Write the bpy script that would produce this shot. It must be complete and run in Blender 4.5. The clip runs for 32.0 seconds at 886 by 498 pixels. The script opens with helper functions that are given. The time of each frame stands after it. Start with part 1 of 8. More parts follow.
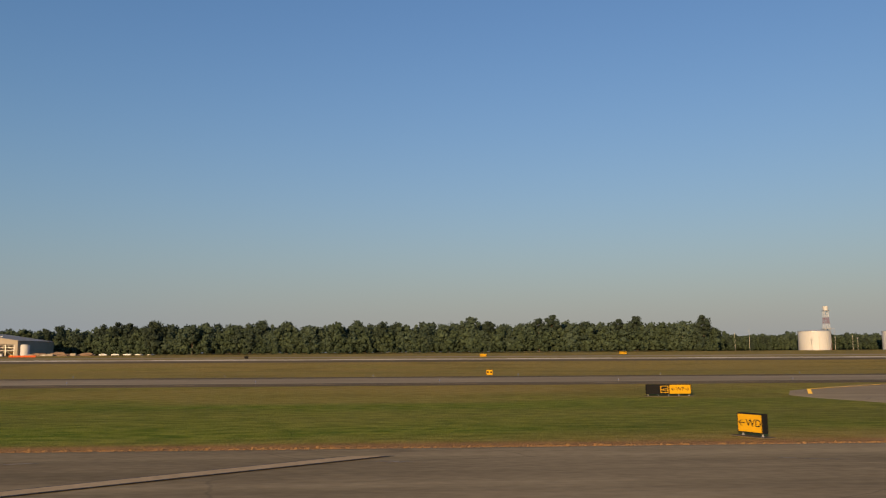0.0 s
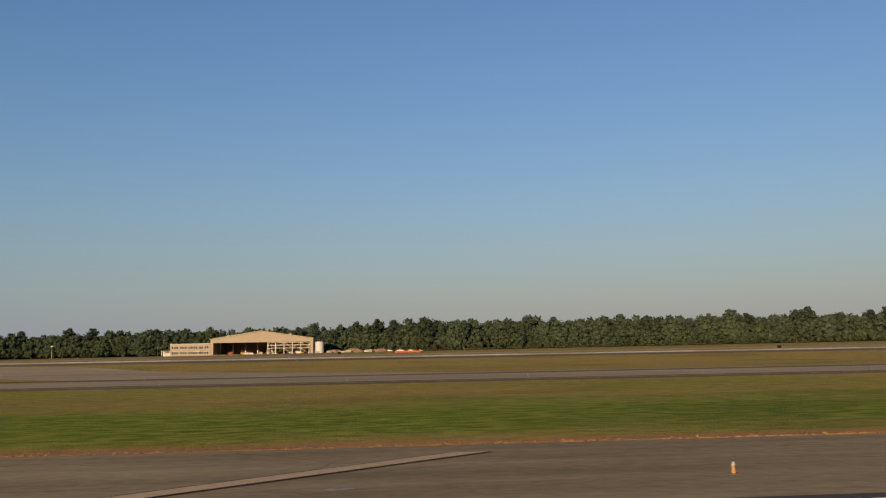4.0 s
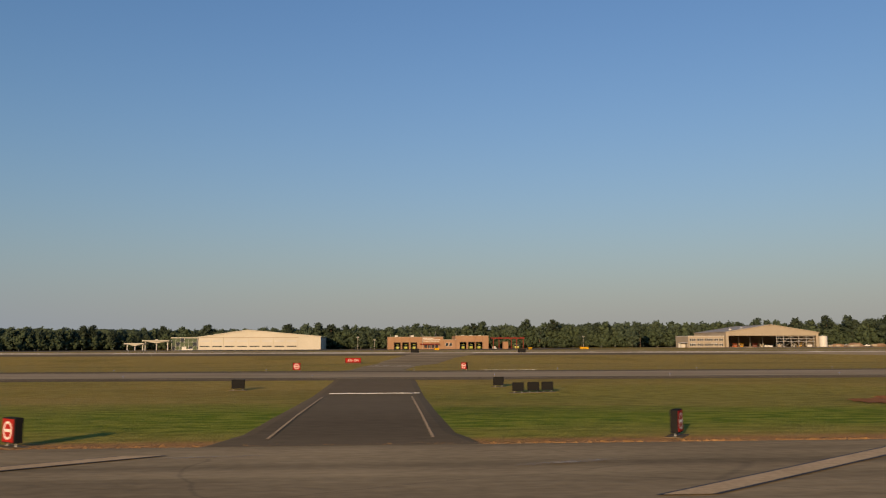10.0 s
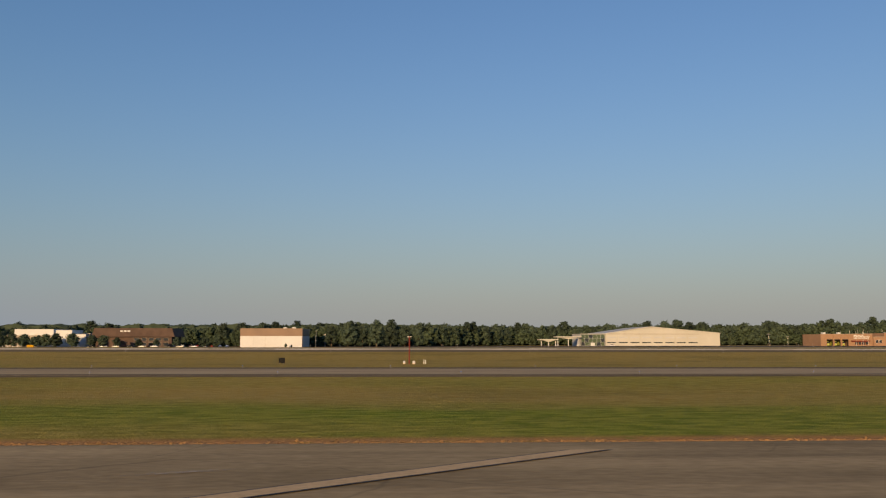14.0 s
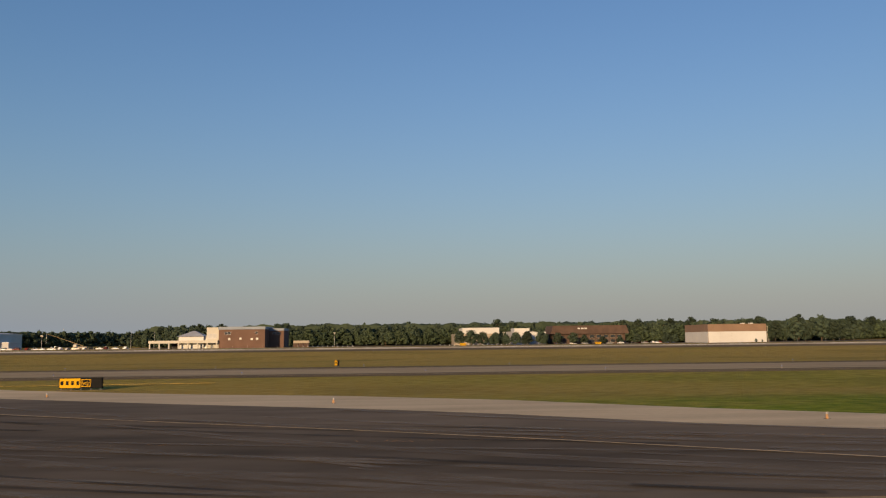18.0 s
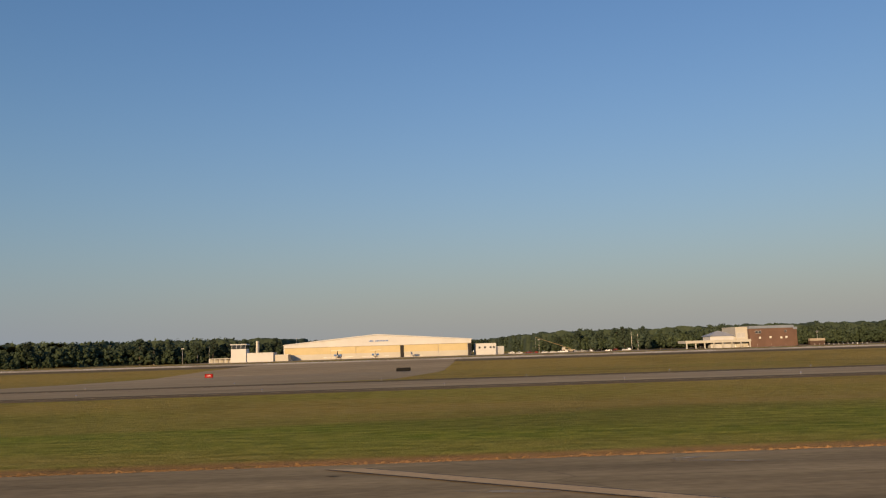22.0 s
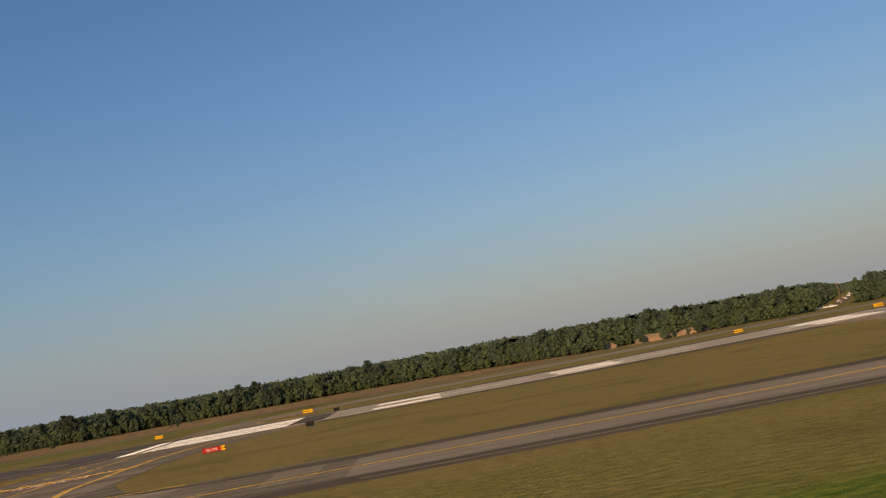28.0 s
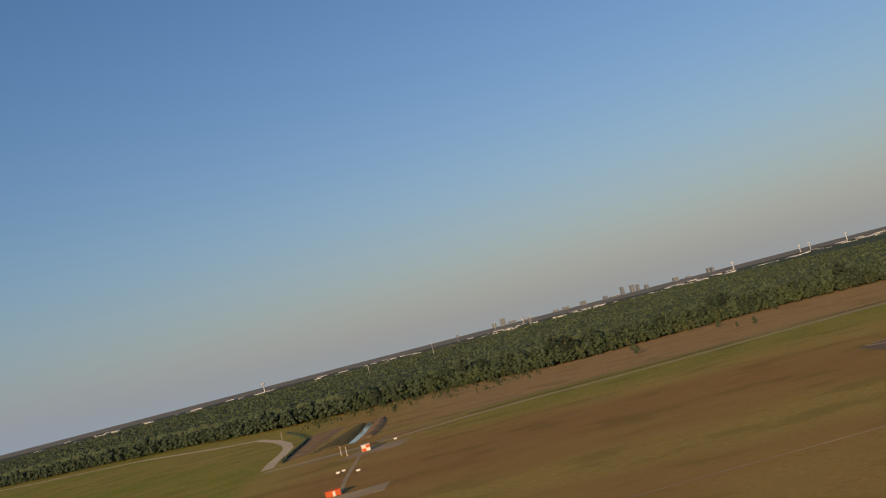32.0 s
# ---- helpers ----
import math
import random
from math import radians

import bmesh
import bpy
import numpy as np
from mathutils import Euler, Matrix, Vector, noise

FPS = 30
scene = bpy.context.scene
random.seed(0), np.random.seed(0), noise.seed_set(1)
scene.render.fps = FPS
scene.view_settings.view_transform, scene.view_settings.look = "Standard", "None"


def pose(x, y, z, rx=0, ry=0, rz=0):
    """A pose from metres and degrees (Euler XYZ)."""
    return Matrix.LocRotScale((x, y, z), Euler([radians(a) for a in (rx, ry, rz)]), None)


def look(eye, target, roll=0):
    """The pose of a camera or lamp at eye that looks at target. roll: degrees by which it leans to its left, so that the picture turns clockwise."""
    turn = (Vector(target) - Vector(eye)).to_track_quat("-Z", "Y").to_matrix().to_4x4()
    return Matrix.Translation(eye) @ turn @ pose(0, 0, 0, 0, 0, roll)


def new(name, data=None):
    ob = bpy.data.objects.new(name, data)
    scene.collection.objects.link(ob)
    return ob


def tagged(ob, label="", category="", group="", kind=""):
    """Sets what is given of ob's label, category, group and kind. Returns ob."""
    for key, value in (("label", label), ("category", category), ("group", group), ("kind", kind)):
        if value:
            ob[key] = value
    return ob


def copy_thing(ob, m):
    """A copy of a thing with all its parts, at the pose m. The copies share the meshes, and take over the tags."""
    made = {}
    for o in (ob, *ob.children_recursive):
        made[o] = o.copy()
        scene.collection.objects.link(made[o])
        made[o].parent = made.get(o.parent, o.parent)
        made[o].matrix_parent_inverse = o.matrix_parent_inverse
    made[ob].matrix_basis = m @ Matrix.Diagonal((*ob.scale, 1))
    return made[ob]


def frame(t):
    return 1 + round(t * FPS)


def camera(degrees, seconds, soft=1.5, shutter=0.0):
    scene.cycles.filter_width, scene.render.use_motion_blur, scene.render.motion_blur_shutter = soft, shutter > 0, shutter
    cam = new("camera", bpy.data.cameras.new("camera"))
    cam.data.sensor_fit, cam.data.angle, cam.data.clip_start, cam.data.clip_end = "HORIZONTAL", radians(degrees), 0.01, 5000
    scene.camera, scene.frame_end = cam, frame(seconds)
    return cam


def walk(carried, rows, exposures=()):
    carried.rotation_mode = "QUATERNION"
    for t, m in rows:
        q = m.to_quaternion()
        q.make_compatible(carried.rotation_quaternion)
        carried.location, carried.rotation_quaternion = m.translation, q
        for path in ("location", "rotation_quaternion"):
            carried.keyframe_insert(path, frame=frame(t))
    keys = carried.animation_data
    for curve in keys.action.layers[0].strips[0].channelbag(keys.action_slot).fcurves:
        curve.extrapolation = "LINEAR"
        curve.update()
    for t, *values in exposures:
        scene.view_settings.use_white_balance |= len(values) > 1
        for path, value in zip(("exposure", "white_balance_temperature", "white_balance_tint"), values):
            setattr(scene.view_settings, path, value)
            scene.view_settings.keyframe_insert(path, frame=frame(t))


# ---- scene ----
cam = camera(57.06, 32.0, soft=1.2, shutter=0.04)
PATH = [
    (0.0, pose(280.022, -0.085, 1.636, 97.191, 0.270, -3.415)),
    (0.5, pose(269.785, -0.084, 1.643, 97.072, 0.190, -3.689)),
    (1.0, pose(259.318, -0.080, 1.650, 96.868, 0.301, -3.912)),
    (1.5, pose(248.573, -0.075, 1.654, 96.617, 0.318, -4.106)),
    (2.0, pose(237.554, -0.076, 1.655, 96.984, 0.342, -4.057)),
    (2.5, pose(226.488, -0.076, 1.654, 96.728, 0.165, -4.229)),
    (3.0, pose(215.334, -0.077, 1.657, 96.990, 0.400, -4.330)),
    (3.5, pose(203.983, -0.077, 1.659, 96.907, 0.899, -4.331)),
    (4.0, pose(192.344, -0.076, 1.660, 96.940, 1.049, -4.434)),
    (4.5, pose(180.085, -0.075, 1.660, 96.889, 0.890, -4.607)),
    (5.0, pose(167.434, -0.075, 1.659, 96.802, 0.611, -4.787)),
    (5.5, pose(154.617, -0.077, 1.658, 96.727, 0.401, -4.915)),
    (6.0, pose(141.540, -0.077, 1.654, 96.732, 0.214, -4.901)),
    (6.5, pose(128.972, -0.083, 1.657, 96.620, 0.175, -5.077)),
    (7.0, pose(116.790, -0.102, 1.655, 96.565, 0.149, -5.008)),
    (7.5, pose(104.748, -0.098, 1.664, 96.669, 0.237, -5.033)),
    (8.0, pose(92.111, -0.087, 1.669, 96.723, 0.172, -4.903)),
    (8.5, pose(79.128, -0.082, 1.674, 96.870, 0.121, -4.825)),
    (9.0, pose(65.548, -0.067, 1.679, 96.879, 0.006, -4.788)),
    (9.5, pose(51.823, -0.049, 1.689, 96.738, 0.093, -4.845)),
    (10.0, pose(38.093, -0.040, 1.695, 96.718, 0.121, -4.756)),
    (10.5, pose(23.997, -0.036, 1.701, 96.555, 0.145, -4.452)),
    (11.0, pose(9.762, -0.033, 1.706, 96.805, -0.065, -4.378)),
    (11.5, pose(-4.630, -0.029, 1.711, 96.929, -0.009, -4.329)),
    (12.0, pose(-19.146, -0.023, 1.718, 96.863, -0.111, -4.170)),
    (12.5, pose(-33.772, -0.017, 1.725, 96.492, -0.067, -3.959)),
    (13.0, pose(-48.498, -0.012, 1.732, 96.502, 0.058, -3.728)),
    (13.5, pose(-63.348, -0.014, 1.731, 96.626, -0.051, -3.559)),
    (14.0, pose(-78.313, -0.015, 1.728, 96.460, -0.071, -3.425)),
    (14.5, pose(-93.049, -0.011, 1.729, 96.312, -0.221, -3.368)),
    (15.0, pose(-108.238, -0.009, 1.728, 96.252, -0.144, -3.246)),
    (15.5, pose(-123.952, -0.007, 1.728, 96.308, 0.136, -3.098)),
    (16.0, pose(-139.964, -0.004, 1.729, 96.368, 0.439, -2.967)),
    (16.5, pose(-156.048, -0.002, 1.732, 96.314, 0.583, -2.896)),
    (17.0, pose(-172.087, -0.001, 1.735, 96.464, 0.621, -2.743)),
    (17.5, pose(-188.135, -0.001, 1.739, 96.018, 0.593, -2.847)),
    (18.0, pose(-204.270, 0.003, 1.744, 96.328, 0.626, -2.762)),
    (18.5, pose(-220.759, 0.009, 1.757, 96.495, 0.352, -2.632)),
    (19.0, pose(-238.033, 0.028, 1.765, 96.474, 0.178, -2.370)),
    (19.5, pose(-255.268, 0.040, 1.772, 96.454, 0.339, -2.328)),
    (20.0, pose(-272.496, 0.048, 1.782, 96.727, 0.468, -2.367)),
    (20.5, pose(-289.697, 0.037, 1.795, 96.628, 0.670, -2.384)),
    (21.0, pose(-307.039, -0.044, 1.825, 96.839, 0.813, -2.155)),
    (21.5, pose(-324.465, -0.142, 1.865, 96.931, 1.319, -2.182)),
    (22.0, pose(-342.038, -0.221, 1.922, 97.019, 1.741, -1.991)),
    (22.5, pose(-359.692, -0.241, 2.005, 96.631, 1.973, -1.920)),
    (23.0, pose(-377.424, -0.171, 2.119, 96.473, 2.211, -1.630)),
    (23.5, pose(-395.224, -0.035, 2.190, 96.375, 2.778, -1.149)),
    (24.0, pose(-413.060, 0.122, 2.250, 96.551, 3.653, -0.892)),
    (24.5, pose(-431.040, 0.239, 2.320, 96.567, 4.032, -0.766)),
    (25.0, pose(-448.840, 0.286, 2.380, 96.673, 4.973, -0.597)),
    (25.5, pose(-466.702, 0.298, 2.450, 96.615, 5.529, -0.383)),
    (26.0, pose(-484.563, 0.311, 2.650, 96.788, 6.393, -0.426)),
    (26.5, pose(-502.487, 0.297, 2.980, 97.138, 7.406, -0.748)),
    (27.0, pose(-520.483, 0.262, 3.500, 97.478, 8.447, -1.076)),
    (27.5, pose(-538.559, 0.213, 4.177, 97.623, 9.395, -1.153)),
    (28.0, pose(-556.636, 0.165, 4.792, 97.695, 10.279, -1.001)),
    (28.5, pose(-574.794, 0.105, 5.544, 97.593, 11.120, -0.889)),
    (29.0, pose(-592.999, 0.037, 6.599, 97.081, 11.913, -0.852)),
    (29.5, pose(-611.291, -0.035, 7.883, 96.700, 12.496, -0.627)),
    (30.0, pose(-629.464, -0.121, 9.368, 96.290, 12.976, -0.586)),
    (30.5, pose(-647.476, -0.177, 11.044, 96.195, 13.553, -0.607)),
    (31.0, pose(-665.278, -0.180, 12.789, 96.040, 14.020, -0.512)),
    (31.5, pose(-682.968, -0.201, 14.580, 96.187, 14.268, -0.435)),
    (32.0, pose(-701.034, -0.199, 16.453, 96.269, 14.434, -0.085)),
]
walk(cam, PATH, [(0.0, 0.16, 6500, 11.5), (32.0, 0.16, 6500, 11.5)])

# The field is drawn to the scale S: 1 m of the airfield is S units.
S = 0.4

# ---- light: low morning sun behind the camera, clear hazy sky ----
SUN_EL, SUN_AZ = radians(12.0), math.atan2(-0.42, -0.91)
world = bpy.data.worlds.new("sky")
world.use_nodes = True
scene.world = world
wn = world.node_tree.nodes
sky = wn.new("ShaderNodeTexSky")
sky.sky_type, sky.sun_disc = "NISHITA", False
sky.sun_elevation, sky.sun_rotation = SUN_EL, SUN_AZ
sky.altitude, sky.air_density, sky.dust_density, sky.ozone_density = 20, 1.5, 0.45, 6.0
SKY = 0.122
wn["Background"].inputs[1].default_value = SKY
# morning haze lying along the horizon, thinning upwards
wl = world.node_tree.links
coord, axes = wn.new("ShaderNodeTexCoord"), wn.new("ShaderNodeSeparateXYZ")
wl.new(coord.outputs["Generated"], axes.inputs[0])
up, fall, veil = wn.new("ShaderNodeMath"), wn.new("ShaderNodeMath"), wn.new("ShaderNodeMix")
up.operation, up.inputs[1].default_value = "MAXIMUM", 0.0
fall.operation, fall.inputs[0].default_value = "POWER", math.exp(-7.0)
veil.data_type = "RGBA"
# towards the point opposite the sun the haze and the sky above it are paler and warmer
anti = wn.new("ShaderNodeVectorMath")
anti.operation, anti.inputs[1].default_value = "DOT_PRODUCT", (-math.sin(SUN_AZ), -math.cos(SUN_AZ), 0.0)
wl.new(coord.outputs["Generated"], anti.inputs[0])
turn = wn.new("ShaderNodeMapRange")
turn.interpolation_type, turn.inputs[1].default_value, turn.inputs[2].default_value = "SMOOTHSTEP", 0.45, 1.0
wl.new(anti.outputs["Value"], turn.inputs[0])
haze, tint = wn.new("ShaderNodeMix"), wn.new("ShaderNodeMix")
haze.data_type = tint.data_type = "RGBA"
haze.inputs[6].default_value = (0.240 / SKY, 0.284 / SKY, 0.343 / SKY, 1)
haze.inputs[7].default_value = (0.272 / SKY, 0.288 / SKY, 0.288 / SKY, 1)
tint.inputs[6].default_value, tint.inputs[7].default_value = (1.04, 0.965, 1.0, 1), (1.09, 0.925, 0.95, 1)
tone = wn.new("ShaderNodeVectorMath")
tone.operation = "MULTIPLY"
for mixer in (haze, tint):
    wl.new(turn.outputs[0], mixer.inputs[0])
wl.new(axes.outputs[2], up.inputs[0]); wl.new(up.outputs[0], fall.inputs[1]); wl.new(fall.outputs[0], veil.inputs[0])
wl.new(haze.outputs[2], veil.inputs[7])
wl.new(sky.outputs[0], tone.inputs[0]); wl.new(tint.outputs[2], tone.inputs[1]); wl.new(tone.outputs[0], veil.inputs[6])
wl.new(veil.outputs[2], wn["Background"].inputs[0])
sun_data = bpy.data.lights.new("sun", "SUN")
sun_data.energy, sun_data.angle, sun_data.color = 4.9, radians(0.6), (1.0, 0.67, 0.34)
sun = new("sun", sun_data)
to_sun = Vector((math.sin(SUN_AZ) * math.cos(SUN_EL), math.cos(SUN_AZ) * math.cos(SUN_EL), math.sin(SUN_EL)))
sun.matrix_world = look(tuple(to_sun * 50), (0, 0, 0))


# ---- materials ----
def mat(name, c1, c2, scale=0.5, rough=0.8, metal=0.0, bump=0.0, bump_scale=None, fine=8.0, fine_mix=0.3, vary=0.0, stretch=(1, 1, 1), spec=0.3, cracks=0.0, lanes=0.0):
    """Principled surface with two scales of mottling; scale in lumps per metre."""
    m = bpy.data.materials.new(name)
    m.use_nodes = True
    n, l = m.node_tree.nodes, m.node_tree.links
    p = n["Principled BSDF"]
    p.inputs["Roughness"].default_value, p.inputs["Metallic"].default_value = rough, metal
    p.inputs["Specular IOR Level"].default_value = spec
    geo = n.new("ShaderNodeNewGeometry")
    vm = n.new("ShaderNodeVectorMath"); vm.operation = "MULTIPLY"
    vm.inputs[1].default_value = [s / S for s in stretch]
    l.new(geo.outputs["Position"], vm.inputs[0])
    big, small = n.new("ShaderNodeTexNoise"), n.new("ShaderNodeTexNoise")
    big.inputs["Scale"].default_value, big.inputs["Detail"].default_value = scale, 4
    small.inputs["Scale"].default_value, small.inputs["Detail"].default_value = scale * fine, 3
    for t in (big, small):
        l.new(vm.outputs[0], t.inputs["Vector"])
    mixf = n.new("ShaderNodeMix"); mixf.data_type = "FLOAT"
    mixf.inputs[0].default_value = fine_mix
    l.new(big.outputs[0], mixf.inputs[2]); l.new(small.outputs[0], mixf.inputs[3])
    ramp = n.new("ShaderNodeMapRange")
    ramp.inputs[1].default_value, ramp.inputs[2].default_value = 0.33, 0.67
    l.new(mixf.outputs[0], ramp.inputs[0])
    mix = n.new("ShaderNodeMix"); mix.data_type = "RGBA"
    mix.inputs[6].default_value, mix.inputs[7].default_value = (*c1, 1), (*c2, 1)
    l.new(ramp.outputs[0], mix.inputs[0])
    out = mix.outputs[2]
    if cracks:
        # thin dark cracks and joints in old paving
        vor, thin, dk = n.new("ShaderNodeTexVoronoi"), n.new("ShaderNodeMapRange"), n.new("ShaderNodeMix")
        vor.feature, vor.inputs["Scale"].default_value = "DISTANCE_TO_EDGE", cracks
        bend, off = n.new("ShaderNodeMix"), n.new("ShaderNodeVectorMath")
        off.operation, off.inputs[1].default_value = "ADD", (0.9, 0.9, 0.0)
        l.new(geo.outputs["Position"], off.inputs[0])
        sc_ = n.new("ShaderNodeVectorMath"); sc_.operation = "MULTIPLY"
        sc_.inputs[1].default_value = (0.45 / S, 1 / S, 0)
        l.new(off.outputs[0], sc_.inputs[0])
        wob = n.new("ShaderNodeVectorMath"); wob.operation = "MULTIPLY_ADD"
        wob.inputs[1].default_value = (3.0, 3.0, 0.0)
        l.new(big.outputs["Color"], wob.inputs[0]); l.new(sc_.outputs[0], wob.inputs[2])
        l.new(wob.outputs[0], vor.inputs["Vector"])
        thin.inputs[1].default_value, thin.inputs[2].default_value = 0.001, 0.005
        thin.inputs[3].default_value, thin.inputs[4].default_value = 0.25, 0.0
        l.new(vor.outputs["Distance"], thin.inputs[0])
        dk.data_type = "RGBA"
        dk.inputs[7].default_value = (0.05, 0.042, 0.036, 1)
        l.new(thin.outputs[0], dk.inputs[0]); l.new(out, dk.inputs[6])
        out = dk.outputs[2]
    if lanes:
        # long worn lanes along the pavement and pale blotches where the surface has scoured
        for sx, sy, lo, hi in ((0.008, 0.42, 1 - lanes, 1 + lanes * 0.9), (0.07, 0.30, 1 - lanes * 0.6, 1 + lanes * 0.7)):
            st, tx, mr, hv = n.new("ShaderNodeVectorMath"), n.new("ShaderNodeTexNoise"), n.new("ShaderNodeMapRange"), n.new("ShaderNodeHueSaturation")
            st.operation, st.inputs[1].default_value = "MULTIPLY", (sx / S, sy / S, 0)
            l.new(geo.outputs["Position"], st.inputs[0]); l.new(st.outputs[0], tx.inputs["Vector"])
            tx.inputs["Scale"].default_value, tx.inputs["Detail"].default_value = 1.0, 4
            mr.inputs[1].default_value, mr.inputs[2].default_value, mr.inputs[3].default_value, mr.inputs[4].default_value = 0.34, 0.66, lo, hi
            l.new(tx.outputs[0], mr.inputs[0]); l.new(mr.outputs[0], hv.inputs["Value"])
            l.new(out, hv.inputs["Color"]); out = hv.outputs[0]
    if vary:
        info = n.new("ShaderNodeObjectInfo")
        hsv = n.new("ShaderNodeHueSaturation")
        mr = n.new("ShaderNodeMapRange")
        mr.inputs[3].default_value, mr.inputs[4].default_value = 1 - vary, 1 + vary
        l.new(info.outputs["Random"], mr.inputs[0]); l.new(mr.outputs[0], hsv.inputs["Value"])
        l.new(out, hsv.inputs["Color"]); out = hsv.outputs[0]
    l.new(out, p.inputs["Base Color"])
    if bump:
        b = n.new("ShaderNodeBump")
        b.inputs["Strength"].default_value, b.inputs["Distance"].default_value = bump, 0.05 * S
        l.new(small.outputs[0], b.inputs["Height"]); l.new(b.outputs[0], p.inputs["Normal"])
    return m


def soft(m, amount, round_edge=True, scale=1.2):
    """Lets a stain fade: patchy all over and, if asked, away from its middle."""
    n, l = m.node_tree.nodes, m.node_tree.links
    out, p = n["Material Output"], n["Principled BSDF"]
    geo, tx, mr = n.new("ShaderNodeNewGeometry"), n.new("ShaderNodeTexNoise"), n.new("ShaderNodeMapRange")
    st = n.new("ShaderNodeVectorMath"); st.operation, st.inputs[1].default_value = "MULTIPLY", (1 / S, 1 / S, 1 / S)
    l.new(geo.outputs["Position"], st.inputs[0]); l.new(st.outputs[0], tx.inputs["Vector"])
    tx.inputs["Scale"].default_value, tx.inputs["Detail"].default_value = scale, 5
    mr.inputs[1].default_value, mr.inputs[2].default_value, mr.inputs[4].default_value = 0.3, 0.62, amount
    l.new(tx.outputs[0], mr.inputs[0])
    fac = mr.outputs[0]
    if round_edge:
        co, off, ln, fall_, mul = n.new("ShaderNodeTexCoord"), n.new("ShaderNodeVectorMath"), n.new("ShaderNodeVectorMath"), n.new("ShaderNodeMapRange"), n.new("ShaderNodeMath")
        off.operation, off.inputs[1].default_value = "MULTIPLY_ADD", (2, 2, 0)
        off.inputs[2].default_value = (-1, -1, 0)
        ln.operation, mul.operation = "LENGTH", "MULTIPLY"
        fall_.interpolation_type = "SMOOTHSTEP"
        fall_.inputs[1].default_value, fall_.inputs[2].default_value, fall_.inputs[3].default_value, fall_.inputs[4].default_value = 0.15, 1.0, 1.0, 0.0
        l.new(co.outputs["Generated"], off.inputs[0]); l.new(off.outputs[0], ln.inputs[0]); l.new(ln.outputs["Value"], fall_.inputs[0])
        l.new(fac, mul.inputs[0]); l.new(fall_.outputs[0], mul.inputs[1]); fac = mul.outputs[0]
    tr, mx = n.new("ShaderNodeBsdfTransparent"), n.new("ShaderNodeMixShader")
    l.new(fac, mx.inputs[0]); l.new(tr.outputs[0], mx.inputs[1]); l.new(p.outputs[0], mx.inputs[2]); l.new(mx.outputs[0], out.inputs[0])
    return m


def plain(name, c, rough=0.5, metal=0.0, spec=0.4):
    return mat(name, tuple(v * 0.93 for v in c), tuple(min(v * 1.05, 1) for v in c), 1.5, rough, metal, spec=spec)


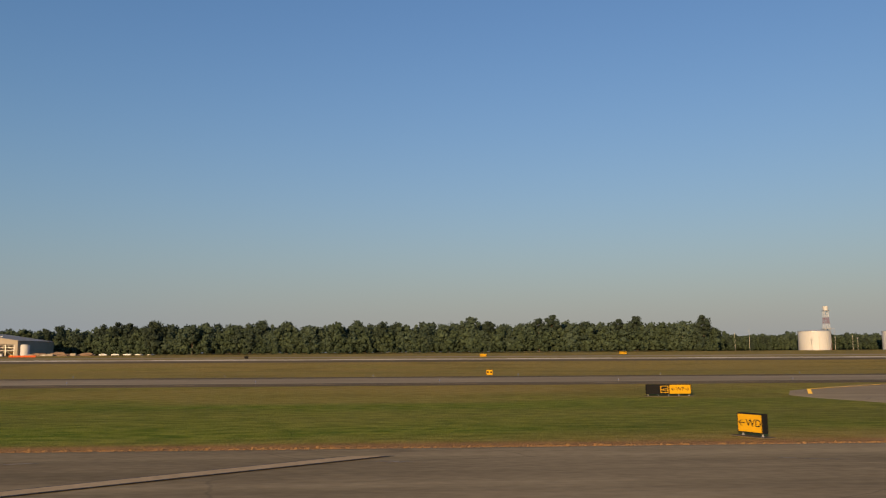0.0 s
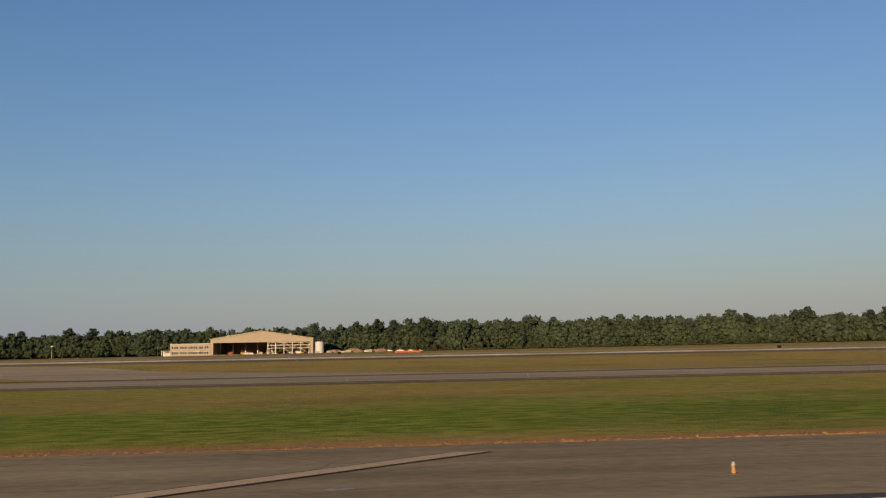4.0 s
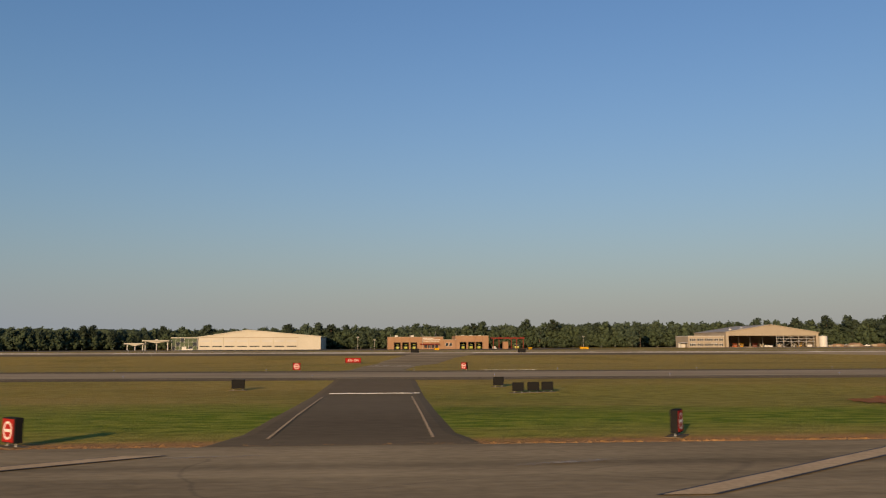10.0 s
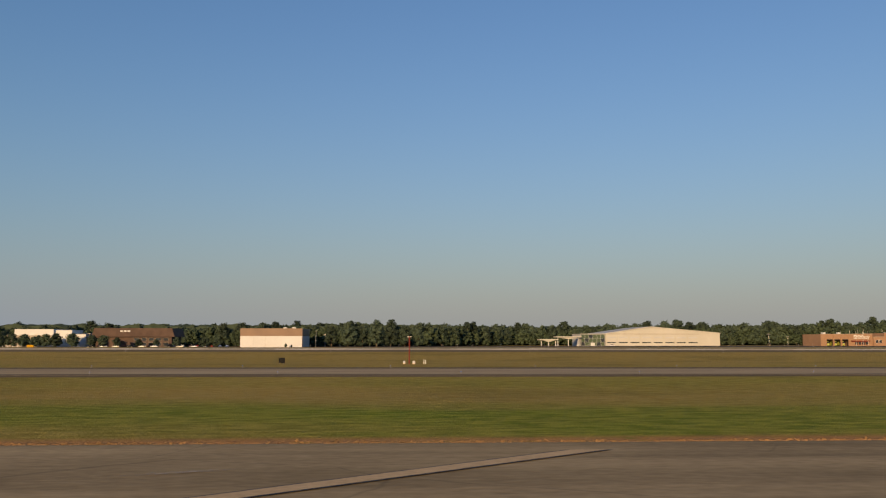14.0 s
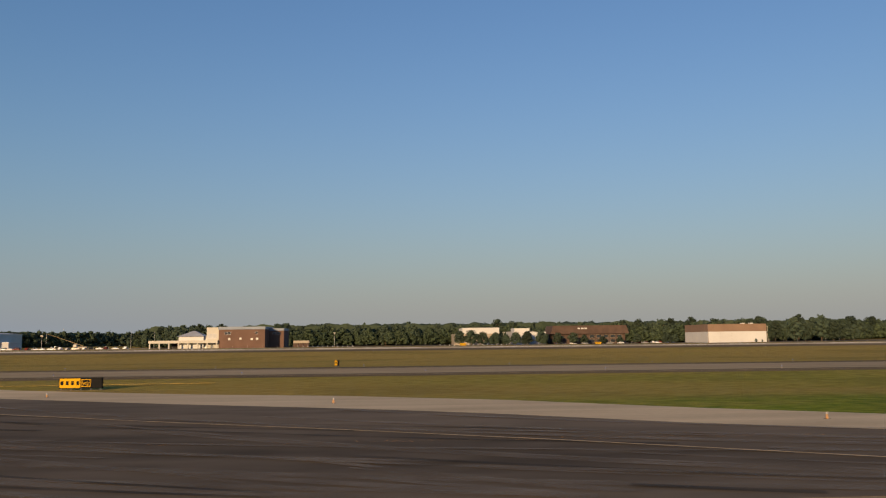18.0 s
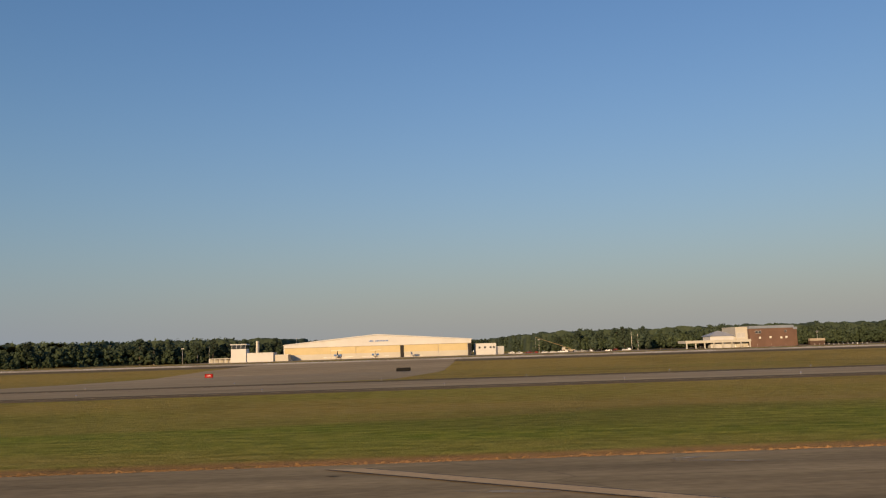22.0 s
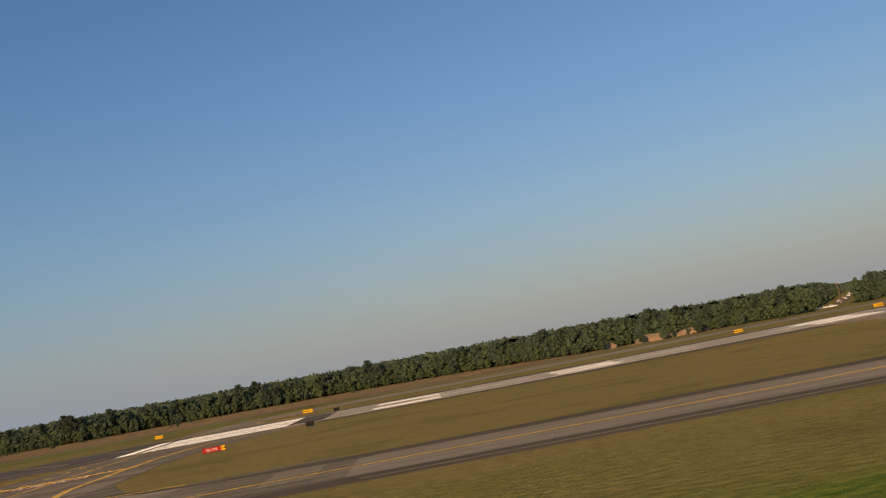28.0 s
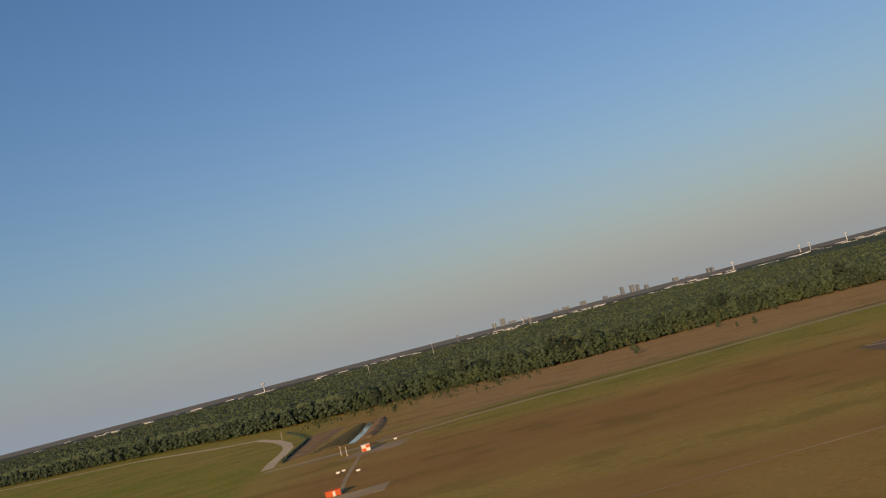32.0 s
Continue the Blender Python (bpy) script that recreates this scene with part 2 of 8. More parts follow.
def grass_material():
    """Mown grass: green and straw bands along the runway, straw patches, browner towards the far end."""
    m = bpy.data.materials.new("grass")
    m.use_nodes = True
    n, l = m.node_tree.nodes, m.node_tree.links
    p = n["Principled BSDF"]
    p.inputs["Roughness"].default_value, p.inputs["Specular IOR Level"].default_value = 0.95, 0.02
    geo = n.new("ShaderNodeNewGeometry")

    def noise_at(scale, stretch, detail=4):
        v = n.new("ShaderNodeVectorMath"); v.operation = "MULTIPLY"
        v.inputs[1].default_value = [s / S for s in stretch]
        l.new(geo.outputs["Position"], v.inputs[0])
        t = n.new("ShaderNodeTexNoise")
        t.inputs["Scale"].default_value, t.inputs["Detail"].default_value = scale, detail
        l.new(v.outputs[0], t.inputs["Vector"])
        return t.outputs[0]

    def rng(src, a, b, lo=0.0, hi=1.0):
        r = n.new("ShaderNodeMapRange"); r.interpolation_type = "SMOOTHSTEP"
        for k, v in zip((1, 2, 3, 4), (a, b, lo, hi)):
            r.inputs[k].default_value = v
        l.new(src, r.inputs[0])
        return r.outputs[0]

    def mix(f, a, b):
        x = n.new("ShaderNodeMix"); x.data_type = "RGBA"
        if isinstance(f, float): x.inputs[0].default_value = f
        else: l.new(f, x.inputs[0])
        for k, v in ((6, a), (7, b)):
            if isinstance(v, tuple): x.inputs[k].default_value = (*v, 1)
            else: l.new(v, x.inputs[k])
        return x.outputs[2]

    def math2(op, a, b):
        x = n.new("ShaderNodeMath"); x.operation = op
        for k, v in enumerate((a, b)):
            if isinstance(v, float): x.inputs[k].default_value = v
            else: l.new(v, x.inputs[k])
        return x.outputs[0]

    sep = n.new("ShaderNodeSeparateXYZ")
    l.new(geo.outputs["Position"], sep.inputs[0])
    px, py = math2("DIVIDE", sep.outputs[0], S), math2("DIVIDE", sep.outputs[1], S)
    patch = noise_at(1.0, (0.02, 0.05, 0.0), 5)
    drift = noise_at(1.0, (0.006, 0.012, 0.0), 4)
    fine = noise_at(1.0, (0.5, 1.1, 0.0), 6)
    blade = noise_at(1.0, (7.0, 9.0, 7.0), 3)
    green = mix(rng(fine, 0.36, 0.64), GRASS_GREEN, GRASS_LIME)
    straw = mix(rng(fine, 0.3, 0.7), GRASS_STRAW, GRASS_TAN)
    # lush strip beside the runway, olive and straw towards the taxiway and beyond it
    bound = math2("ADD", rng(px, 330.0, 620.0, 57.0, 74.0), rng(patch, 0.3, 0.7, -7.0, 7.0))
    away = rng(math2("SUBTRACT", py, bound), -4.0, 5.0, 0.0, 0.66)
    near_edge = math2("MULTIPLY", math2("MULTIPLY", rng(py, 37.0, 45.0, 1.0, 0.0), rng(py, 20.0, 30.0)), rng(patch, 0.35, 0.7))
    middle = math2("MULTIPLY", rng(py, 110.0, 135.0), 0.36)
    dry = math2("ADD", away, math2("ADD", rng(patch, 0.32, 0.70, -0.16, 0.30), rng(drift, 0.35, 0.65, -0.12, 0.2)))
    dry = math2("ADD", dry, math2("ADD", near_edge, middle))
    dry = math2("ADD", dry, math2("MULTIPLY", rng(px, -1380.0, -1620.0), 0.25))
    dry = math2("SUBTRACT", dry, math2("MULTIPLY", rng(px, -1835.0, -1862.0), 0.75))
    dry = math2("MAXIMUM", math2("MINIMUM", dry, 1.0), 0.0)
    col = mix(dry, green, straw)
    rim = math2("MULTIPLY", math2("MULTIPLY", rng(py, 36.4, 38.6, 1.0, 0.0), rng(py, 20.0, 30.0)), rng(fine, 0.2, 0.45))
    col = mix(rim, col, GRASS_EDGE)
    brown = math2("MULTIPLY", rng(px, -1400.0, -1650.0), rng(drift, 0.36, 0.60))
    brown = math2("MULTIPLY", brown, rng(px, -1870.0, -1800.0))
    strip = math2("MULTIPLY", rng(py, 352.0, 392.0), rng(py, 458.0, 446.0))
    strip = math2("MULTIPLY", strip, math2("MULTIPLY", rng(px, -1380.0, -1450.0), rng(px, -1790.0, -1720.0)))
    brown = math2("MULTIPLY", brown, math2("SUBTRACT", 1.0, strip))
    brown = math2("MULTIPLY", brown, rng(py, 150.0, 185.0, 0.45, 1.0))
    col = mix(math2("MULTIPLY", strip, 0.45), col, green)
    col = mix(math2("MULTIPLY", brown, 0.95), col, GRASS_BROWN)
    scrub = math2("MULTIPLY", rng(px, -1130.0, -1330.0), math2("MULTIPLY", rng(py, 448.0, 462.0), rng(px, -1830.0, -1740.0)))
    col = mix(math2("MULTIPLY", scrub, 0.9), col, GRASS_RUSSET)
    weeds = noise_at(1.0, (0.035, 0.06, 0.0), 8)
    west = rng(px, -1380.0, -1560.0, 0.28, 0.30)
    col = mix(math2("MULTIPLY", rng(weeds, 0.50, 0.66), west), col, GRASS_DARK)
    col = mix(math2("MULTIPLY", rng(weeds, 0.46, 0.34), math2("MULTIPLY", west, 0.55)), col, GRASS_TAN)
    col = mix(rng(blade, 0.35, 0.75, 0.0, 0.35), col, (0.03, 0.028, 0.01))
    # far land greyed with distance: the haze lies in this colour
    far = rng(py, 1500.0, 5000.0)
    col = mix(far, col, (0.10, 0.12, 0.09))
    l.new(col, p.inputs["Base Color"])
    b = n.new("ShaderNodeBump")
    b.inputs["Strength"].default_value, b.inputs["Distance"].default_value = 0.9, 0.12 * S
    hsum = math2("ADD", math2("MULTIPLY", fine, 2.0), blade)
    l.new(hsum, b.inputs["Height"]); l.new(b.outputs[0], p.inputs["Normal"])
    return m


GRASS_GREEN, GRASS_LIME = (0.125, 0.18, 0.018), (0.265, 0.285, 0.036)
GRASS_STRAW, GRASS_TAN = (0.33, 0.228, 0.055), (0.40, 0.30, 0.09)
GRASS_BROWN, GRASS_RUSSET, GRASS_EDGE = (0.33, 0.19, 0.065), (0.40, 0.255, 0.11), (0.43, 0.225, 0.088)
GRASS_DARK = (0.105, 0.105, 0.024)
GRASS = grass_material()
ASPHALT = mat("asphalt", (0.066, 0.060, 0.051), (0.117, 0.105, 0.086), 0.12, 0.9, bump=0.5, fine=60, fine_mix=0.4, stretch=(0.35, 1, 1), spec=0.04)
SHOULDER = mat("shoulder_asphalt", (0.214, 0.160, 0.087), (0.342, 0.262, 0.146), 0.10, 0.92, bump=0.5, fine=30, fine_mix=0.45, stretch=(0.5, 1, 1), spec=0.04, cracks=0.12, lanes=0.22)
TAXI = mat("taxiway_pavement", (0.301, 0.230, 0.132), (0.439, 0.338, 0.201), 0.06, 0.9, bump=0.3, fine=30, fine_mix=0.4, stretch=(0.3, 1, 1), spec=0.04, cracks=0.08, lanes=0.14)
DARKPAVE = mat("dark_pavement", (0.082, 0.066, 0.044), (0.153, 0.124, 0.084), 0.08, 0.92, bump=0.4, fine=50, stretch=(0.3, 1, 1), spec=0.04, lanes=0.15)
CONCRETE = mat("concrete", (0.490, 0.380, 0.233), (0.622, 0.490, 0.308), 0.08, 0.9, bump=0.3, fine=30, spec=0.04, lanes=0.10)
OLDCONC = mat("old_concrete", (0.230, 0.172, 0.097), (0.393, 0.298, 0.172), 0.05, 0.9, bump=0.3, fine=18, fine_mix=0.45, vary=0.22, spec=0.04, lanes=0.16)
WHITEPAINT = mat("white_paint", (0.66, 0.63, 0.56), (0.88, 0.85, 0.78), 0.6, 0.8, fine=10, fine_mix=0.6, spec=0.04)
YELLOWPAINT = mat("yellow_paint", (0.78, 0.47, 0.06), (0.92, 0.58, 0.10), 0.5, 0.8, fine=10, fine_mix=0.6, spec=0.04)
FADEDPAINT = mat("faded_yellow_paint", (0.44, 0.31, 0.165), (0.60, 0.43, 0.24), 0.4, 0.85, fine=14, fine_mix=0.7, spec=0.04)
AMBERPAINT = mat("amber_paint", (0.60, 0.35, 0.06), (0.78, 0.46, 0.09), 0.4, 0.85, fine=14, fine_mix=0.7, spec=0.04)
REDPAINT = mat("red_paint", (0.24, 0.062, 0.045), (0.38, 0.14, 0.10), 0.5, 0.8, fine=8, spec=0.04)
# glass beads in the road paint throw light back at a low angle
for paint, weight, tint in ((WHITEPAINT, 0.45, (1.0, 0.95, 0.85, 1)), (YELLOWPAINT, 0.35, (1.0, 0.62, 0.12, 1))):
    beads = paint.node_tree.nodes["Principled BSDF"].inputs
    beads["Sheen Weight"].default_value, beads["Sheen Roughness"].default_value, beads["Sheen Tint"].default_value = weight, 0.35, tint
BLACKPAINT = plain("black_paint", (0.02, 0.02, 0.02), 0.7)
SOIL = mat("soil", (0.155, 0.072, 0.028), (0.42, 0.17, 0.06), 0.35, 0.98, bump=1.0, fine=7, fine_mix=0.6, stretch=(0.8, 1.0, 1), spec=0.04)
# leaf greens are shifted to blue-grey to carry some haze
LEAF = mat("leaves", (0.031, 0.049, 0.033), (0.060, 0.081, 0.052), 0.16, 0.85, fine=9, fine_mix=0.5, vary=0.35, spec=0.15)
LEAF2 = mat("pine_needles", (0.026, 0.041, 0.029), (0.051, 0.070, 0.047), 0.2, 0.9, fine=9, fine_mix=0.5, vary=0.3, spec=0.1)
BARK = mat("bark", (0.10, 0.07, 0.05), (0.20, 0.15, 0.11), 1.5, 0.95, bump=0.6)
TANWALL = mat("tan_metal_cladding", (0.30, 0.26, 0.20), (0.36, 0.31, 0.24), 0.1, 0.6, fine=12)
CREAM = mat("cream_cladding", (0.44, 0.42, 0.36), (0.51, 0.49, 0.43), 0.08, 0.55, fine=12)
WHITEWALL = mat("white_cladding", (0.50, 0.50, 0.49), (0.58, 0.58, 0.57), 0.08, 0.55, fine=12)
ORANGEBRICK = mat("orange_brick", (0.26, 0.155, 0.09), (0.33, 0.20, 0.12), 0.15, 0.9, fine=14)
REDBRICK = mat("red_brick", (0.115, 0.070, 0.052), (0.165, 0.10, 0.075), 0.15, 0.9, fine=14)
BROWNCLAD = mat("brown_metal_fascia", (0.19, 0.125, 0.085), (0.25, 0.165, 0.11), 0.1, 0.6, fine=12)
GREYWALL = mat("grey_cladding", (0.40, 0.40, 0.40), (0.50, 0.50, 0.49), 0.1, 0.6, fine=12)
BLUEROOF = mat("blue_grey_metal", (0.17, 0.20, 0.25), (0.24, 0.28, 0.34), 0.1, 0.45, fine=12)
GREYROOF = mat("grey_roofing", (0.30, 0.31, 0.33), (0.38, 0.39, 0.41), 0.1, 0.5, fine=12)
YELLOWDOOR = mat("pale_yellow_door", (0.49, 0.405, 0.225), (0.57, 0.475, 0.27), 0.1, 0.55, fine=12)
BROWNROOF = mat("brown_shingles", (0.070, 0.046, 0.036), (0.11, 0.072, 0.055), 0.3, 0.9, fine=10)
SHOULDERDARK = mat("stained_shoulder", (0.120, 0.090, 0.051), (0.199, 0.150, 0.086), 0.08, 0.92, bump=0.4, fine=40, fine_mix=0.4, stretch=(0.3, 1, 1), spec=0.04)
# near-black that paints the shade inside openings
DARK = plain("shade_black", (0.025, 0.023, 0.022), 0.9)
STEEL = mat("galvanised_steel", (0.35, 0.34, 0.32), (0.50, 0.48, 0.45), 0.8, 0.5, 0.6, fine=8)
WINDOW = plain("window_glass", (0.03, 0.035, 0.04), 0.08, 0.0, 0.7)
GREENGLASS = plain("green_tinted_glass", (0.10, 0.13, 0.07), 0.06, 0.2, 0.8)
SIGNYELLOW = plain("sign_yellow", (0.62, 0.34, 0.012), 0.85, 0.0, 0.06)
SIGNRED = plain("sign_red", (0.30, 0.018, 0.014), 0.85, 0.0, 0.06)
SIGNWHITE = plain("sign_white", (0.66, 0.65, 0.61), 0.85, 0.0, 0.06)
SIGNBLACK = plain("sign_black", (0.016, 0.016, 0.016), 0.9, 0.0, 0.04)
ORANGE = plain("aviation_orange", (0.55, 0.12, 0.04), 0.85, 0.0, 0.06)
AVRED = plain("red_paintwork", (0.19, 0.035, 0.025), 0.8, 0.0, 0.08)
VEHWHITE = plain("white_car_paint", (0.80, 0.80, 0.78), 0.25, 0.0, 0.6)
RUBBER = plain("rubber", (0.02, 0.02, 0.02), 0.8)
LIME = plain("lime_yellow_paint", (0.36, 0.38, 0.07), 0.35)
BLUEPAINT = plain("blue_paint", (0.06, 0.16, 0.42), 0.35)
WATER = plain("water", (0.10, 0.12, 0.13), 0.05, 0.0, 0.9)
# far facades: distance haze is mixed into the base colours
HAZEWALL = mat("hazed_facade", (0.115, 0.13, 0.15), (0.15, 0.165, 0.185), 0.005, 0.9)
HAZEDARK = mat("hazed_dark_facade", (0.10, 0.118, 0.145), (0.135, 0.155, 0.185), 0.005, 0.9)


# ---- helpers for parts ----
def thing(name, x, y, z=None, rz=0.0, **tags):
    ob = new(name)
    ob.empty_display_size = 0.2
    ob.matrix_world = pose(x * S, y * S, (level(x, y) if z is None else z) * S, 0, 0, rz)
    return tagged(ob, **tags)


def at(x, y, z=None, rz=0.0):
    return pose(x * S, y * S, (level(x, y) if z is None else z) * S, 0, 0, rz)


def part(name, bm, material, parent=None, label=""):
    bm.transform(Matrix.Scale(S, 4))
    me = bpy.data.meshes.new(name)
    bm.to_mesh(me)
    bm.free()
    me.materials.append(material)
    ob = new(name, me)
    ob.parent = parent
    return tagged(ob, label)


def mesh_part(name, verts, faces, material, parent=None, label="", smooth=False):
    me = bpy.data.meshes.new(name)
    me.from_pydata([(v[0] * S, v[1] * S, v[2] * S) for v in verts], [], faces)
    if smooth:
        me.shade_smooth()
    me.materials.append(material)
    ob = new(name, me)
    ob.parent = parent
    return tagged(ob, label)


def again(ob, parent=None, m=None):
    """Another object on the same mesh."""
    c = ob.copy()
    scene.collection.objects.link(c)
    c.parent = parent
    c.matrix_parent_inverse = Matrix.Identity(4)
    if m is not None:
        c.matrix_basis = m
    return c


def box(bm, x0, x1, y0, y1, z0, z1, bevel=0.0):
    r = bmesh.ops.create_cube(bm, size=1.0)
    bmesh.ops.scale(bm, vec=(x1 - x0, y1 - y0, z1 - z0), verts=r["verts"])
    bmesh.ops.translate(bm, vec=((x0 + x1) / 2, (y0 + y1) / 2, (z0 + z1) / 2), verts=r["verts"])
    if bevel:
        es = list({e for v in r["verts"] for e in v.link_edges})
        bmesh.ops.bevel(bm, geom=es, offset=bevel, segments=2, affect="EDGES", profile=0.5)
    return bm


def cube(x0, x1, y0, y1, z0, z1, bevel=0.0):
    return box(bmesh.new(), x0, x1, y0, y1, z0, z1, bevel)


def rod(bm, a, b, r0, r1=None, sides=8):
    a, b = Vector(a), Vector(b)
    d = b - a
    m = Matrix.Translation((a + b) / 2) @ d.to_track_quat("Z", "Y").to_matrix().to_4x4()
    bmesh.ops.create_cone(bm, cap_ends=True, segments=sides, radius1=r0, radius2=r0 if r1 is None else r1, depth=d.length, matrix=m)
    return bm


def prism(bm, outline, y0, y1):
    """An outline in x and z, drawn out from y0 to y1."""
    f = [bm.verts.new((x, y0, z)) for x, z in outline]
    g = [bm.verts.new((x, y1, z)) for x, z in outline]
    bm.faces.new(f); bm.faces.new(g[::-1])
    for i in range(len(f)):
        j = (i + 1) % len(f)
        bm.faces.new((f[j], f[i], g[i], g[j]))
    bmesh.ops.recalc_face_normals(bm, faces=bm.faces)
    return bm


CUTS = [50, 61, 72, 83.5, 95, 112.5, 130, 145, 160, 178, 196, 215, 227, 238.5, 250, 262, 285, 308, 330] + list(range(345, 621, 15))
SWALE = ([50, 72, 95, 130, 160, 215, 262, 330], [0.0, -0.2, 0.2, 0.2, -0.6, -0.6, 1.55, 1.55])


def smooth(a, b, v):
    u = min(max((v - a) / (b - a), 0.0), 1.0)
    return u * u * (3 - 2 * u)


def level(x, y):
    """Height of the ground: a shallow swale before the second runway, easing out at its west end, then a gentle rise to the east."""
    u = smooth(330, 560, y)
    roll_ = float(np.interp(y, *SWALE)) * smooth(-1400, -1150, x)
    return roll_ * (1 - u) + u * min(max(0.9 + 0.003 * x, 0.0), 4.5)


def slab(name, outline, material, z=0.06, label="", category="", step=60.0, kind="structure", parent=None):
    """A paved sheet with an outline in x and y, cut along x so that it follows the ground, with turned-down edges."""
    bm = bmesh.new()
    bm.faces.new([bm.verts.new((x, y, 0)) for x, y in outline])
    bmesh.ops.recalc_face_normals(bm, faces=bm.faces)
    ys = [p[1] for p in outline]
    if max(ys) > 60:
        lo, hi = min(p[0] for p in outline), max(p[0] for p in outline)
        along = [(k * step, 0) for k in range(math.floor(lo / step) + 1, math.ceil(hi / step))] if lo < -1100 or max(ys) > 330 else []
        for v, axis in along + [(c, 1) for c in CUTS if min(ys) < c < max(ys)]:
            where, way = [0, 0, 0], [0, 0, 0]
            where[axis], way[axis] = v, 1
            bmesh.ops.bisect_plane(bm, geom=bm.verts[:] + bm.edges[:] + bm.faces[:], plane_co=where, plane_no=way)
    for f in bm.faces:
        if f.normal.z < 0:
            f.normal_flip()
    fall = {}
    for e in bm.edges:
        if len(e.link_faces) == 1:
            a, b = e.verts
            d = (b.co - a.co).normalized()
            out = Vector((d.y, -d.x, 0))
            if out.dot((a.co + b.co) / 2 - e.link_faces[0].calc_center_median()) < 0:
                out = -out
            for v in (a, b):
                k = (round(v.co.x, 2), round(v.co.y, 2))
                fall[k] = fall.get(k, Vector()) + out
    r = bmesh.ops.extrude_face_region(bm, geom=bm.faces[:])
    low = [e for e in r["geom"] if isinstance(e, bmesh.types.BMVert)]
    for v in bm.verts:
        v.co.z = level(v.co.x, v.co.y) + z
    for v in low:
        out = fall.get((round(v.co.x, 2), round(v.co.y, 2)))
        v.co.z -= z + 0.04
        if out is not None and out.length > 0.01:
            v.co += out.normalized() * 9 * (z + 0.04)
        else:
            v.co.z -= 0.3
    bmesh.ops.recalc_face_normals(bm, faces=bm.faces)
    ob = part(name, bm, material, parent)
    return tagged(ob, label, category, kind=kind) if parent is None else ob


def line(name, pts, width, material, z=0.10, parent=None, label="", category="", kind="structure", border=None):
    """A painted line along points in x and y, with an optional darker border."""
    if border:
        line(name + "_border", pts, width + 0.5, border, z - 0.02, parent, label, category, kind)
    fine = [pts[0]]
    for a, b in zip(pts, pts[1:]):
        m = max(1, int(math.dist(a, b) / (30 if abs(a[1] - b[1]) < 8 else 6))) if b[1] > 60 else 1
        fine += [(a[0] + (b[0] - a[0]) * k / m, a[1] + (b[1] - a[1]) * k / m) for k in range(1, m + 1)]
    pts, vs, fs = fine, [], []
    n = len(pts)
    for i, (x, y) in enumerate(pts):
        a, b = Vector(pts[max(i - 1, 0)]), Vector(pts[min(i + 1, n - 1)])
        d = (b - a).normalized() * width / 2
        for s in (1, -1):
            vs.append((x - s * d.y, y + s * d.x, level(x, y) + z))
        if i:
            fs.append((2 * i - 2, 2 * i - 1, 2 * i + 1, 2 * i))
    ob = mesh_part(name, vs, fs, material, parent)
    return tagged(ob, label, category, kind=kind) if parent is None else ob


def arc(cx, cy, r, a0, a1, n=10):
    return [(cx + r * math.cos(radians(a0 + (a1 - a0) * i / n)), cy + r * math.sin(radians(a0 + (a1 - a0) * i / n))) for i in range(n + 1)]


# ---- ground ----
def ground_sheet():
    xs = np.unique(np.concatenate([np.linspace(-11500, -2600, 12), np.arange(-2600, 1401, 50), np.linspace(1400, 9000, 12)]))
    ys = np.unique(np.concatenate([[-3000, -800, -200, 0], [40.0], CUTS, np.array([700, 900, 1300, 2000, 3500, 6000, 11900])]))
    vs = [(x, y, level(x, y)) for y in ys for x in xs]
    w = len(xs)
    fs = [(j * w + i, j * w + i + 1, (j + 1) * w + i + 1, (j + 1) * w + i) for j in range(len(ys) - 1) for i in range(w - 1)]
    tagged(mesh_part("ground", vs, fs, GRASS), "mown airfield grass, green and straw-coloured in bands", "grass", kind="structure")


ground_sheet()

# our runway and its shoulder
slab("runway", [(-1800, -60), (900, -60), (900, 21.5), (-1800, 21.5)], ASPHALT, 0.06, "dark grooved asphalt runway", "runway")
slab("runway_shoulder", [(-1650, 21.5), (900, 21.5), (900, 35), (-1650, 35)], SHOULDER, 0.06, "weathered grey asphalt shoulder beside the runway", "pavement")
line("runway_edge_line", [(-1650, 20.3), (900, 20.3)], 0.6, WHITEPAINT, label="white painted runway edge line", category="marking", border=BLACKPAINT)
# parallel taxiway
slab("taxiway", [(-1404, 97), (900, 97), (900, 128), (-1404, 128)], TAXI, 0.06, "pale worn taxiway pavement", "taxiway")
slab("taxiway_shoulder", [(-1402, 96.5), (900, 96.5), (900, 102.5), (-1402, 102.5)], SHOULDERDARK, 0.075, "dark asphalt taxiway shoulder", "pavement")
slab("taxiway_shoulder", [(-1402, 122.5), (900, 122.5), (900, 128.2), (-1402, 128.2)], SHOULDERDARK, 0.075, "dark asphalt taxiway shoulder", "pavement")
line("taxiway_edge_line", [(-1402, 98.6), (900, 98.6)], 0.45, FADEDPAINT, label="faded taxiway edge line", category="marking")
line("taxiway_edge_line", [(-1402, 122.3), (900, 122.3)], 0.4, FADEDPAINT, label="faded taxiway edge line", category="marking")
line("taxiway_centre_line", [(-1440, 112.5), (900, 112.5)], 0.35, FADEDPAINT, label="yellow taxiway centre line", category="marking")
# second runway
slab("runway", [(-1493, 262), (1000, 262), (1000, 308), (-1493, 308)], CONCRETE, 0.06, "pale concrete runway", "runway")
slab("runway_shoulder", [(-1440, 252), (1000, 252), (1000, 262), (-1440, 262)], SHOULDERDARK, 0.04, "dark asphalt runway shoulder", "pavement")
